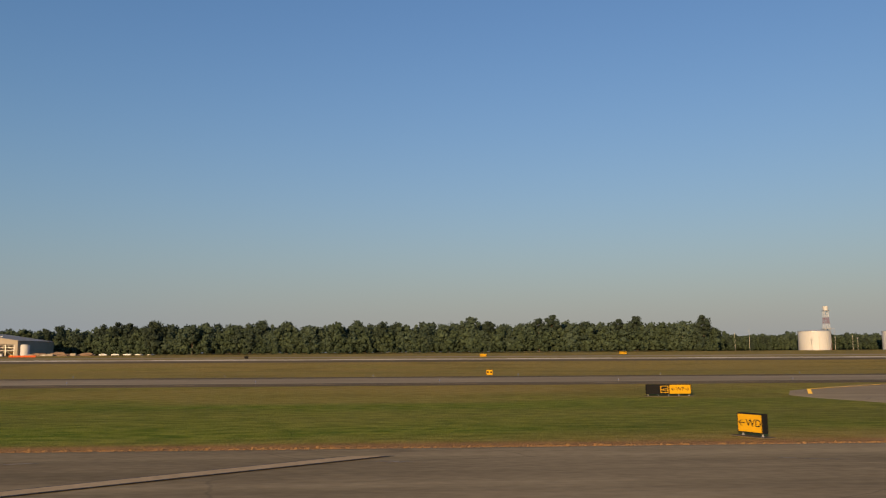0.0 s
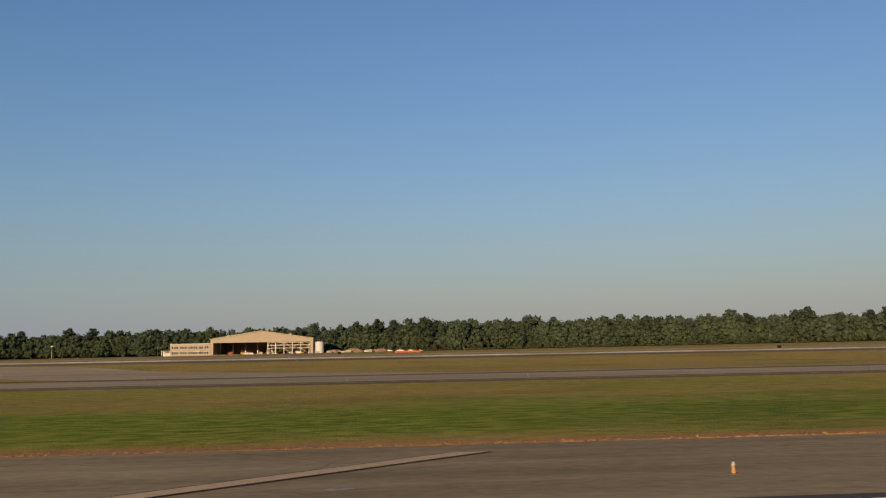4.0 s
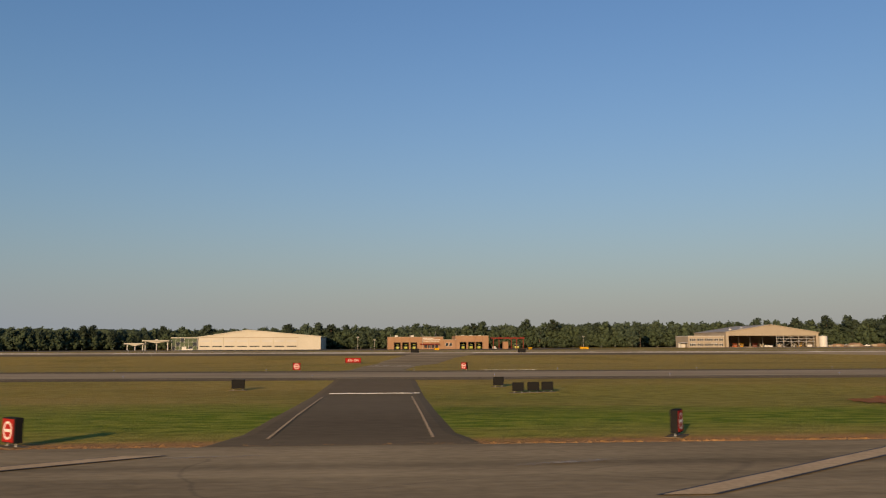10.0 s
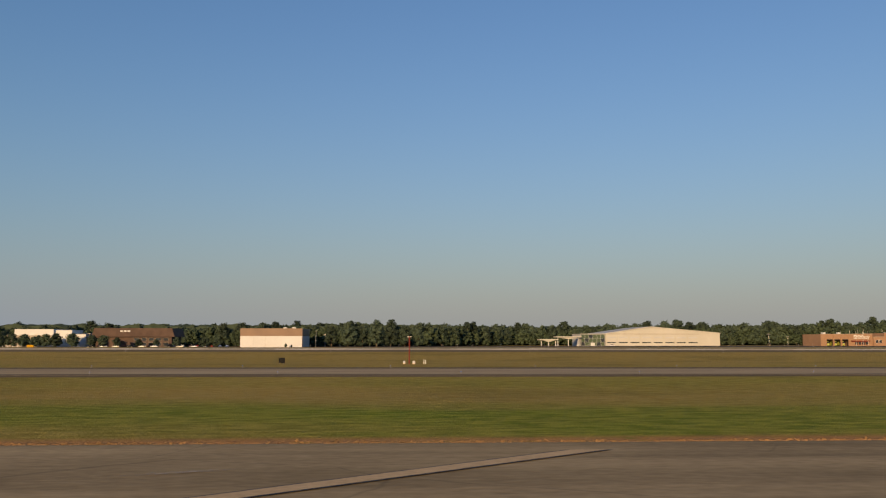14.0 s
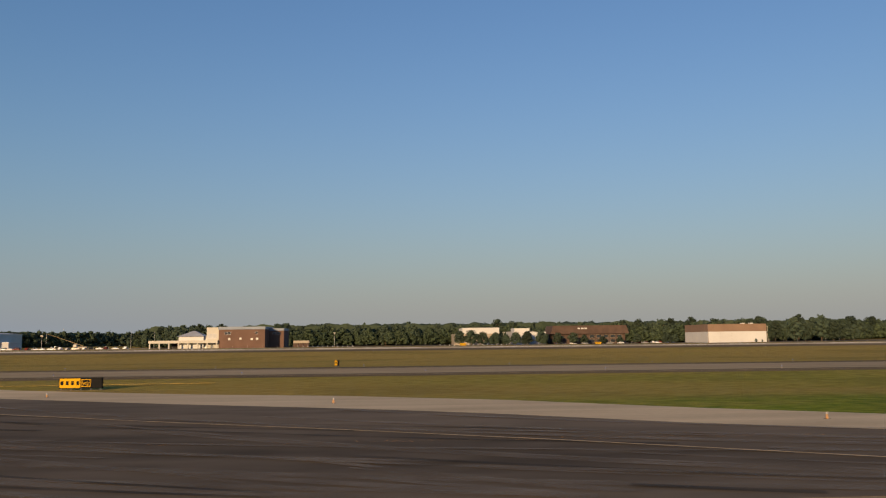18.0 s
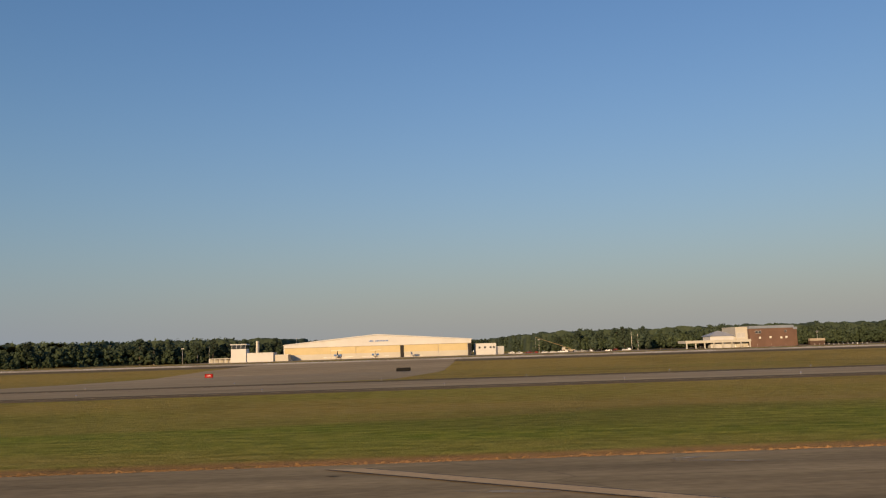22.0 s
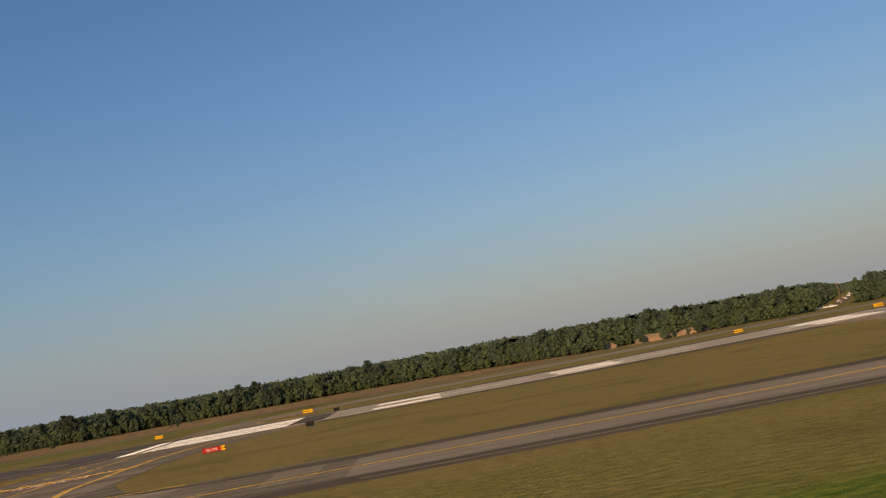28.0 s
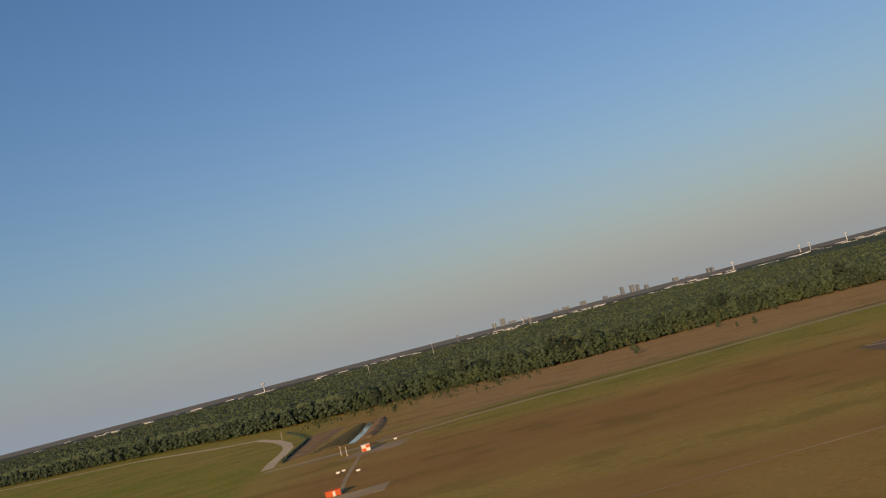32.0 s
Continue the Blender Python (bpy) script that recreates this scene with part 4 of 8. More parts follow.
def bank(left, right, heights, material, label, seed):
    """A strip of rough ground between two lines, raised or sunk across by the heights given."""
    rnd = random.Random(seed)
    vs, fs, m, w = [], [], 24, len(heights)
    for i in range(m + 1):
        u = i / m * (len(left) - 1)
        k = min(int(u), len(left) - 2)
        a = [left[k][c] + (left[k + 1][c] - left[k][c]) * (u - k) for c in (0, 1)]
        b = [right[k][c] + (right[k + 1][c] - right[k][c]) * (u - k) for c in (0, 1)]
        for j, h in enumerate(heights):
            v = j / (w - 1)
            x, y = a[0] + (b[0] - a[0]) * v + rnd.uniform(-0.7, 0.7), a[1] + (b[1] - a[1]) * v + rnd.uniform(-1.5, 1.5)
            vs.append((x, y, h + (rnd.uniform(-0.1, 0.25) if h > 0.1 else 0) if 0 < i < m else -0.05))
            if i and j:
                o = i * w + j
                fs.append((o - w - 1, o - w, o, o - 1))
    tagged(mesh_part("ditch_bank", vs, fs, material), label, "bank", kind="structure")


bank([(-1836, 432), (-1832, 462), (-1827, 500), (-1822, 545)], [(-1814, 438), (-1813, 472), (-1813, 510), (-1814, 550)], (-0.05, 0.2, 0.6, 0.8, 0.7, 0.06), DITCH, "dark bank of a ditch", 5)
bank([(-1810, 438), (-1808, 472), (-1808, 510), (-1808, 545)], [(-1800, 444), (-1798, 480), (-1798, 520), (-1802, 560)], (0.06, 0.7, 1.2, 0.8, -0.05), BANK, "bare tan bank of a ditch", 6)
bank([(-1850, 434), (-1852, 470), (-1853, 515), (-1862, 560)], [(-1836, 434), (-1834, 470), (-1831, 520), (-1829, 570)], (-0.05, 0.2, 0.35, -0.05), BANK, "rough bare ground beside a ditch", 7)
line("ditch_water", [(-1812, 436), (-1810.5, 472), (-1810.5, 510), (-1811, 545)], 4.2, WATER, 0.10, label="water standing in a ditch", category="water")

# ---- bare soil beside two signs ----
def inside(x, y, outline):
    hit = False
    for (x0, y0), (x1, y1) in zip(outline, outline[1:] + outline[:1]):
        if (y0 > y) != (y1 > y) and x < x0 + (x1 - x0) * (y - y0) / (y1 - y0):
            hit = not hit
    return hit


def soil_patch(outline, ridges, seed):
    """Dug earth: clods, low mounds and the raised lips of the cuts, ragged at its border."""
    rnd = random.Random(seed)
    xs, ys = [p[0] for p in outline], [p[1] for p in outline]
    step = 0.55
    nx, ny = int((max(xs) - min(xs)) / step) + 3, int((max(ys) - min(ys)) / step) + 3
    grid, vs, fs = {}, [], []
    for j in range(ny):
        for i in range(nx):
            x, y = min(xs) - step + i * step, min(ys) - step + j * step
            wob = Vector((x * 0.35, y * 0.35, seed))
            if inside(x + 1.6 * noise.noise(wob), y + 1.3 * noise.noise(wob + Vector((9, 9, 0))), outline):
                z = 0.05 + 0.07 * noise.noise(Vector((x * 0.22, y * 0.3, seed))) + 0.05 * noise.noise(Vector((x * 0.9, y * 0.9, seed))) + rnd.uniform(-0.02, 0.03)
                for a, b in ridges:
                    u = min(max(((x - a[0]) * (b[0] - a[0]) + (y - a[1]) * (b[1] - a[1])) / ((b[0] - a[0]) ** 2 + (b[1] - a[1]) ** 2), 0), 1)
                    d = math.hypot(x - a[0] - u * (b[0] - a[0]), y - a[1] - u * (b[1] - a[1]))
                    z += 0.17 * math.exp(-(d / 0.7) ** 2) * (0.6 + 0.8 * rnd.random())
                grid[i, j] = len(vs)
                vs.append((x + rnd.uniform(-0.15, 0.15), y + rnd.uniform(-0.15, 0.15), level(x, y) + max(z, 0.02)))
    for i, j in grid:
        q = [(i, j), (i + 1, j), (i + 1, j + 1), (i, j + 1)]
        if all(c in grid for c in q):
            fs.append(tuple(grid[c] for c in q))
    tagged(mesh_part("bare_soil", vs, fs, SOIL, smooth=True), "freshly turned reddish brown soil beside the runway", "soil", kind="structure")


soil_patch([(131, 60), (136, 65), (148, 66.6), (162, 67.5), (163.5, 47), (163.3, 40.9), (157.5, 36.8), (148.6, 36.2), (140, 40), (134, 50)], [((136, 64), (162, 66.5)), ((150, 38), (152, 52))], 3)
soil_patch([(-1062, 42), (-1061, 50), (-1055.5, 58.6), (-1048.8, 61.5), (-1041.6, 60.5), (-1033.7, 58.4), (-1032, 45.3), (-1028.5, 39.4), (-1030, 36.8), (-1044, 36.9), (-1056, 38.5)],
           [((-1041.6, 59.7), (-1041, 48.5)), ((-1041.5, 59.8), (-1034, 58)), ((-1048.5, 60), (-1049, 55)), ((-1056, 58), (-1060, 47))], 4)

# ---- slanted stripes on the runway shoulder ----
shoulder = bpy.data.objects["runway_shoulder"]


def stripe_pair(dx, end):
    x, y = -dx, -11.6
    d = Vector((dx, 11.6)).normalized()
    n = Vector((-d.y, d.x))
    obs = []
    for nm, w, z, m in (("stripe_border", 0.56, 0.095, BLACKPAINT), ("stripe", 0.44, 0.100, FADEDPAINT)):
        k = w / abs(d.y)
        vs = [(x - k, y, z), (x + k, y, z), (k - dx * end / 11.6, -end, z), (-k - dx * end / 11.6, -end, z)]
        obs.append(mesh_part(nm, vs, [(0, 1, 2, 3)], m, shoulder))
    return obs


DRIFT = ([-434, -433, -187, -126, -34, 110, 180, 300, 548], [0.0, 3.8, 2.2, 2.1, 1.3, 0.7, -0.2, 0.4, 0.0])
east, west = stripe_pair(15.6, 1.9), stripe_pair(-14.6, 0.6)
for pair, xs in ((east, [701.7 - 30.67 * k for k in range(-3, 38)]), (west, [-611.6 - 30.9 * k for k in range(-1, 34) if not -1268 < -611.6 - 30.9 * k < -1176])):
    for i, x in enumerate(xs):
        for o in pair:
            m = pose((x - 3.2 * math.exp(-((x - 350) / 80) ** 2) + float(np.interp(x, *DRIFT))) * S, 34.2 * S, 0)
            if i == 0: o.matrix_basis = m
            else: again(o, shoulder, m)
for a, b in (((-463.5, 25.3), (-459.3, 31)), ((-445.2, 28.7), (-444.6, 22.6)), ((-544.6, 30.8), (-539.2, 36.3)), ((-542.4, 29.6), (-535.6, 26.4))):
    line("stripe_border", [a, b], 1.35, BLACKPAINT, 0.10, shoulder)
    line("stripe", [a, b], 0.95, WHITEPAINT, 0.115, shoulder)
# tar, rubber and pale scuffs on the shoulder: soft patches lying flat, each with its length, width and slant
TAR = soft(mat("tar_and_oil", (0.030, 0.025, 0.020), (0.060, 0.050, 0.040), 0.5, 0.85, fine=10, spec=0.04), 1.0)
SCOUR = soft(mat("scoured_asphalt", (0.40, 0.34, 0.25), (0.50, 0.43, 0.33), 0.4, 0.9, fine=12, spec=0.04), 0.75)
patches = {}
for nm, m in (("tar_stain", TAR), ("pale_scuff", SCOUR)):
    patches[nm] = mesh_part(nm, [(-0.5, -0.5, 0), (0.5, -0.5, 0), (0.5, 0.5, 0), (-0.5, 0.5, 0)], [(0, 1, 2, 3)], m, shoulder)


def patch_at(name, x, y, length, width, slant, first=False, z=0.0):
    m = pose(x * S, y * S, (0.072 + z) * S, 0, 0, slant) @ Matrix.Diagonal((length, width, 1, 1))
    if first: patches[name].matrix_basis = m
    else: again(patches[name], shoulder, m)


for i, (x, y, length, width, slant) in enumerate(((283.5, 27.0, 6.6, 1.3, 76), (298.4, 24.4, 4.6, 1.5, -72), (283.1, 32.7, 1.4, 0.7, 40), (296.7, 33.4, 1.8, 1.0, 60), (325.6, 30, 4.0, 1.1, -62),
                                                  (327.2, 25.6, 4.4, 2.4, -70), (362.6, 24.8, 4.4, 1.1, -85), (392.8, 24.2, 3.0, 1.6, 40), (266.6, 25.3, 2.8, 1.6, -50), (223.7, 25.8, 3.2, 1.0, 65), (233.4, 27.7, 2.0, 0.8, -48),
                                                  (-51.6, 27.0, 8.6, 1.6, 80), (500.8, 28.4, 5.4, 1.2, 68), (500.6, 25.4, 4.0, 0.9, 58), (-112, 28, 3, 0.9, 30), (-151, 24.8, 4, 1.4, 50))):
    patch_at("tar_stain", x, y, length, width, slant, i == 0, 0.0004 * i)
rs = random.Random(11)
for k in range(150):
    x, y = rs.uniform(-1600, 800), rs.uniform(22.5, 34.2)
    if not -580 < x < -430 and not -1250 < x < -1170:
        patch_at("tar_stain" if k % 5 == 0 else "pale_scuff", x, y, rs.uniform(0.8, 2.4) if k % 5 == 0 else rs.uniform(1.5, 6.0), rs.uniform(0.3, 0.9), rs.uniform(-20, 20), k == 1, 0.008 + 0.0002 * k)


# ---- signs ----
def letters(text, size, material, parent, x, y, z, name="lettering", rz=0.0):
    cu = bpy.data.curves.new("text", "FONT")
    cu.body, cu.size, cu.align_x, cu.align_y, cu.extrude = text, size * S, "CENTER", "CENTER", 0.004 * S
    tmp = bpy.data.objects.new("text", cu)
    me = bpy.data.meshes.new_from_object(tmp)
    bpy.data.objects.remove(tmp)
    me.materials.clear(); me.materials.append(material)
    ob = new(name, me)
    ob.parent = parent
    ob.matrix_basis = pose(x * S, y * S, z * S, 90, 0, rz)
    return ob


def field_sign(x, y, panels, h=1.0, rz=0.0, lift=0.18, label="", depth=0.36, z=None):
    """A lit airfield sign: black box, coloured faces looking to -y, lettering and legs."""
    t = thing("airfield_sign", x, y, z, rz, label=label, category="sign", group="airfield signs")
    w = sum(p[0] for p in panels)
    bm = bmesh.new()
    prism(bm, [(-w / 2 - 0.06, lift), (w / 2 + 0.06, lift), (w / 2 + 0.06, lift + h + 0.1), (-w / 2 - 0.06, lift + h + 0.1)], -depth / 2, depth / 2)
    bmesh.ops.bevel(bm, geom=bm.edges[:], offset=0.02, segments=1, affect="EDGES")
    part("housing", bm, SIGNBLACK, t)
    u = -w / 2
    for pw, m, text, tm in panels:
        face = part("face_panel", cube(u + 0.02, u + pw - 0.02, -depth / 2 - 0.02, -depth / 2 + 0.01, lift + 0.05, lift + h + 0.05), m, t)
        if text == "#ring":
            vs, fs, n = [], [], 28
            r1, r0 = h * 0.40, h * 0.31
            for i in range(n):
                a = 2 * math.pi * i / n
                for r in (r1, r0):
                    vs.append((u + pw / 2 + r * math.cos(a), -depth / 2 - 0.03, lift + 0.05 + h / 2 + r * math.sin(a)))
                fs.append((2 * i, 2 * i + 1, (2 * i + 3) % (2 * n), (2 * i + 2) % (2 * n)))
            mesh_part("ring", vs, fs, tm, t)
            part("bar", cube(u + pw / 2 - h * 0.24, u + pw / 2 + h * 0.24, -depth / 2 - 0.035, -depth / 2 - 0.02, lift + h * 0.5 - 0.01, lift + h * 0.5 + 0.11), tm, t)
        elif text == "#bars":
            n = max(int(pw / 0.45), 2)
            for i in range(n):
                c = u + pw * (i + 0.5) / n
                part("bar", cube(c - 0.13, c + 0.13, -depth / 2 - 0.03, -depth / 2 - 0.02, lift + 0.05 + h * 0.3, lift + 0.05 + h * 0.72), tm, t)
        elif text == "#box":
            part("border", cube(u + 0.1, u + pw - 0.1, -depth / 2 - 0.03, -depth / 2 - 0.02, lift + h * 0.16, lift + h * 0.95), SIGNYELLOW, t)
            part("inset", cube(u + 0.17, u + pw - 0.17, -depth / 2 - 0.04, -depth / 2 - 0.03, lift + h * 0.22, lift + h * 0.89), SIGNBLACK, t)
        elif text:
            letters(text, h * 0.72, tm, t, u + pw / 2, -depth / 2 - 0.03, lift + 0.05 + h / 2)
        u += pw
    for i in range(max(2, int(w / 0.9) + 1)):
        n = max(2, int(w / 0.9) + 1)
        c = -w / 2 + 0.12 + (w - 0.24) * i / (n - 1)
        part("leg", rod(bmesh.new(), (c, 0, -0.05), (c, 0, lift + 0.02), 0.03, sides=6), STEEL, t)
        part("foot", rod(bmesh.new(), (c, 0, -0.02), (c, 0, 0.06), 0.09, 0.06, 8), STEEL, t)
    part("base_slab", cube(-w / 2 - 0.3, w / 2 + 0.3, -0.42, 0.42, -0.1, 0.03, 0.02), DARKPAVE, t)
    return t


def boxed_letters(sign, text, h, x, depth=0.36, lift=0.18):
    letters(text, h * 0.55, SIGNYELLOW, sign, x, -depth / 2 - 0.045, lift + 0.05 + h / 2)


Y, B, R, W = SIGNYELLOW, SIGNBLACK, SIGNRED, SIGNWHITE
s = field_sign(725.8, 76, [(1.15, B, "", W), (0.95, B, "#box", Y), (2.05, Y, "", B)], 0.82, label="yellow and black taxiway direction sign lettered WD and WP")
boxed_letters(s, "WD", 0.68, -0.45)
letters("\u2190WP\u2192", 0.52, B, s, 1.05, -0.21, 0.64)
s = field_sign(717.2, 38.6, [(1.4, Y, "", B)], 0.82, -64, label="yellow taxiway sign lettered WD with an arrow")
letters("\u2190WD", 0.5, B, s, 0, -0.21, 0.64)
s = field_sign(-541.3, 80.0, [(1.95, Y, "#bars", B), (1.05, B, "#box", Y), (0.9, B, "", B)], 0.88, label="yellow sign with a black panel lettered WJ")
boxed_letters(s, "WJ", 0.8, 0.48)
s = field_sign(-599.6, 49.2, [(1.85, Y, "", B), (0.7, B, "#box", Y), (1.75, Y, "", B)], 0.85, 48, label="long yellow taxiway direction sign lettered WP on grass")
letters("\u2190WP", 0.56, B, s, -1.22, -0.21, 0.66)
letters("WP\u2192", 0.56, B, s, 1.28, -0.21, 0.66)
boxed_letters(s, "WJ", 0.5, 0.05)
s = field_sign(-1177, 69.8, [(2.9, Y, "#bars", B), (1.1, B, "#box", Y), (1.0, B, "", B)], 1.0, -38, label="yellow sign with a black panel lettered WL")
boxed_letters(s, "WL", 1.0, 0.95)
field_sign(80, 36.4, [(1.0, R, "#ring", W)], 0.95, -42, label="red no-entry sign with a white ring")
field_sign(109.3, 37.6, [(1.0, R, "#ring", W)], 0.95, 58, label="red no-entry sign with a white ring")
field_sign(82.2, 139.5, [(1.2, R, "#ring", W)], 1.1, 8, label="red no-entry sign with a white ring")
field_sign(111.2, 146, [(1.1, R, "#ring", W)], 1.1, -40, label="red no-entry sign with a white ring")
field_sign(89.6, 217, [(4.0, R, "33L-15R", W)], 1.15, 0, label="red runway sign lettered 33L-15R on grass")
# sign red darkened in its colour, as if the face lay in shade
field_sign(297.5, 173, [(0.6, B, "", B), (2.8, plain("shaded_sign_red", (0.10, 0.02, 0.018), 0.9, 0.0, 0.05), "15L-33R", W)], 0.95, 8, label="red runway sign on grass, darkened as if in shade")
field_sign(-1166.6, 37.6, [(0.7, B, "", B)], 0.9, 120, label="black-backed airfield sign on a concrete slab")
field_sign(-1445.5, 200, [(4.4, R, "33L-15R", W), (1.1, Y, "#bars", B)], 1.1, 0, label="red runway sign lettered 33L-15R with a yellow end")
field_sign(-1564.5, 198.4, [(1.1, Y, "#bars", B), (4.2, R, "33L-15R", W)], 1.1, 0, label="red runway sign lettered 33L-15R with a yellow end")
field_sign(-1266, 191, [(1.2, Y, "#bars", B), (3.6, R, "33L-15R", W)], 1.05, 0, label="red runway sign lettered 33L-15R on grass")
field_sign(-1240, 150, [(0.8, Y, "#bars", B), (3.2, R, "33L-15R", W)], 1.1, -10, label="red runway sign lettered 33L-15R on grass")
field_sign(-906, 205, [(1.9, R, "15R", W)], 0.85, 0, label="red runway sign between two runways")
for x, y, w, hgt, rz in ((717.2, 147, 1.3, 1.2, -10), (740.5, 371, 3.6, 1.6, 0), (823, 435, 5.0, 1.6, 0), (185, 470, 3.2, 1.5, 20), (217, 470, 6.0, 1.5, 0), (-398, 470, 4.2, 1.6, 0),
                         (-478, 450, 4.2, 1.6, 0), (-713, 146, 1.7, 1.3, -65), (-1445, 348, 5.0, 1.8, 0), (-1512.5, 364, 4.2, 1.8, 0), (-1265, 333, 4.6, 1.7, 0),
                         (-1211, 323, 5.0, 1.7, 0), (-522.5, 147, 1.7, 1.2, -66), (-1275.5, 150, 2.6, 1.2, 15), (127, 420, 3.0, 1.5, 0)):
    field_sign(x, y, [(w * 0.85, Y, "#bars", B)], hgt * 0.72, rz, label="small yellow taxiway sign on grass" if w < 3 else "long yellow taxiway sign by the far pavement")
for x, y, w, hgt, rz in ((82.2, 80.5, 1.3, 1.0, 180), (107.8, 83, 1.1, 1.0, 180), (108.4, 75, 1.1, 0.9, 180), (109.9, 75.4, 1.1, 0.9, 180), (111.3, 75.8, 1.1, 0.9, 180), (547.5, 75.5, 1.0, 1.1, 160), (386, 170, 1.5, 1.2, 180),
                         (-858, 209, 4.2, 1.1, 180), (-901, 85, 1.1, 1.0, 200), (108.4, 270, 3.0, 1.6, 180), (144, 270, 3.0, 1.6, 180), (-1133.5, 150, 1.0, 1.15, 170),
                         (-220, 180, 1.4, 1.4, 180), (-1167.5, 69.5, 0.7, 1.3, 150), (-1191, 131, 2.6, 0.9, 180), (643, 322, 1.6, 1.3, 180), (460, 430, 2.2, 1.6, 180), (-1429, 314, 2.4, 1.4, 180), (-1428, 238, 2.4, 1.4, 180)):
    field_sign(x, y, [(w * 0.85, B, "", B)], hgt * 0.75, rz, label="black-backed airfield sign seen from behind")


def distance_sign(x, y, number):
    t = thing("distance_sign", x, y, label="black runway distance sign numbered %s in white" % number, category="sign", group="distance signs")
    part("housing", cube(-0.15, 0.15, -0.62, 0.62, 0.22, 1.45, 0.03), SIGNBLACK, t)
    for sx in (-1, 1):
        part("face_panel", cube(sx * 0.155 - 0.01, sx * 0.155 + 0.01, -0.56, 0.56, 0.28, 1.39), SIGNBLACK, t)
    letters(number, 1.25, W, t, -0.172, 0, 0.84, "numeral", -90)
    part("bar", cube(0.16, 0.175, -0.12, 0.12, 0.40, 1.28), W, t)
    for dy in (-0.4, 0.4):
        part("leg", rod(bmesh.new(), (0, dy, -0.05), (0, dy, 0.24), 0.035, sides=6), STEEL, t)
    part("base_slab", cube(-0.55, 0.55, -0.8, 0.8, -0.1, 0.05, 0.02), OLDCONC, t)


for x, n in ((163.2, "4"), (-142, "5"), (-447, "6"), (-752, "7"), (-1056.5, "8")):
    distance_sign(x, 41.3, n)


# ---- lights on stakes ----
def edge_light():
    t = thing("runway_edge_light", 672.6, 25.3, label="runway edge light on an orange cone", category="light", group="runway edge lights")
    part("base_plate", rod(bmesh.new(), (0, 0, 0.05), (0, 0, 0.09), 0.17, 0.15, 14), DARKPAVE, t)
    part("stem", rod(bmesh.new(), (0, 0, 0.08), (0, 0, 0.32), 0.06, 0.045, 12), plain("light_orange", (0.50, 0.26, 0.09), 0.6), t)
    part("collar", rod(bmesh.new(), (0, 0, 0.32), (0, 0, 0.35), 0.07, 0.07, 12), STEEL, t)
    part("lens", rod(bmesh.new(), (0, 0, 0.35), (0, 0, 0.44), 0.055, 0.035, 12), STEEL, t, "grey glass lens")
    return t


el = edge_light()
for k in range(-2, 38):
    x = 673.0 - 59.85 * k
    if k and not -570 < x < -460 and not -1240 < x < -1185:
        copy_thing(el, at(x + float(np.interp(x, (-583.9, -224.8, -164.9, -45.2, 134.4, 194.2, 613, 673), (1.1, -3.3, -3.1, -1.8, -1.9, -2.1, -1.3, -0.5))), 25.3))
for x, y in ((-555, 44), (-547, 38.2), (-538.4, 33), (-536.6, 28.4), (-515.6, 58.3), (-540.6, 70.9), (-488.9, 41.7), (-567.5, 51.3)):
    copy_thing(el, at(x, y))


def stake_light(x, y, h, lens, label, group):
    t = thing("taxiway_light", x, y, label=label, category="light", group=group)
    part("foot", rod(bmesh.new(), (0, 0, 0), (0, 0, 0.06), 0.16, 0.14, 8), STEEL, t)
    part("stake", rod(bmesh.new(), (0, 0, 0.05), (0, 0, h), 0.04, 0.03, 6), plain("stake_paint", (0.22, 0.18, 0.13), 0.8, 0.0, 0.06), t)
    part("lens", rod(bmesh.new(), (0, 0, h), (0, 0, h + 0.12), 0.055, 0.04, 8), lens, t)
    return t


tl = stake_light(660, 103.6, 0.26, BLUEPAINT, "taxiway edge light on a pale stake", "taxiway edge lights")
for k in range(-6, 92):
    if k: copy_thing(tl, at(660 - 22.9 * k, 103.6))
for k in range(-6, 86):
    copy_thing(tl, at(651 - 22.9 * k, 129.3))
rl = stake_light(700, 250.8, 0.42, SIGNWHITE, "small white field light on a stake", "field lights")
for k in range(0, 36):
    if k: copy_thing(rl, at(700 - 61 * k, 250.8))
    copy_thing(rl, at(690 - 61 * k, 319.5))
for k in range(0, 20):
    copy_thing(rl, at(-800 - 57 * k, 469 + 1.2 * math.sin(k)))
    copy_thing(rl, at(600 - 57 * k, 425 + 5 * math.sin(k * 2.1)))

# dark shoulders running out into the pad
slab("taxiway_shoulder", [(-1402.1, 96.6), (-1402.1, 102.4), (-1425, 100), (-1450, 97.9), (-1450, 96.6)], SHOULDERDARK, 0.085, "dark asphalt taxiway shoulder", "pavement")
slab("taxiway_shoulder", [(-1402.1, 128.1), (-1402.1, 122.6), (-1422, 125), (-1438, 129.5), (-1448, 138), (-1444, 137), (-1428, 128.1)], SHOULDERDARK, 0.085, "dark asphalt taxiway shoulder", "pavement")


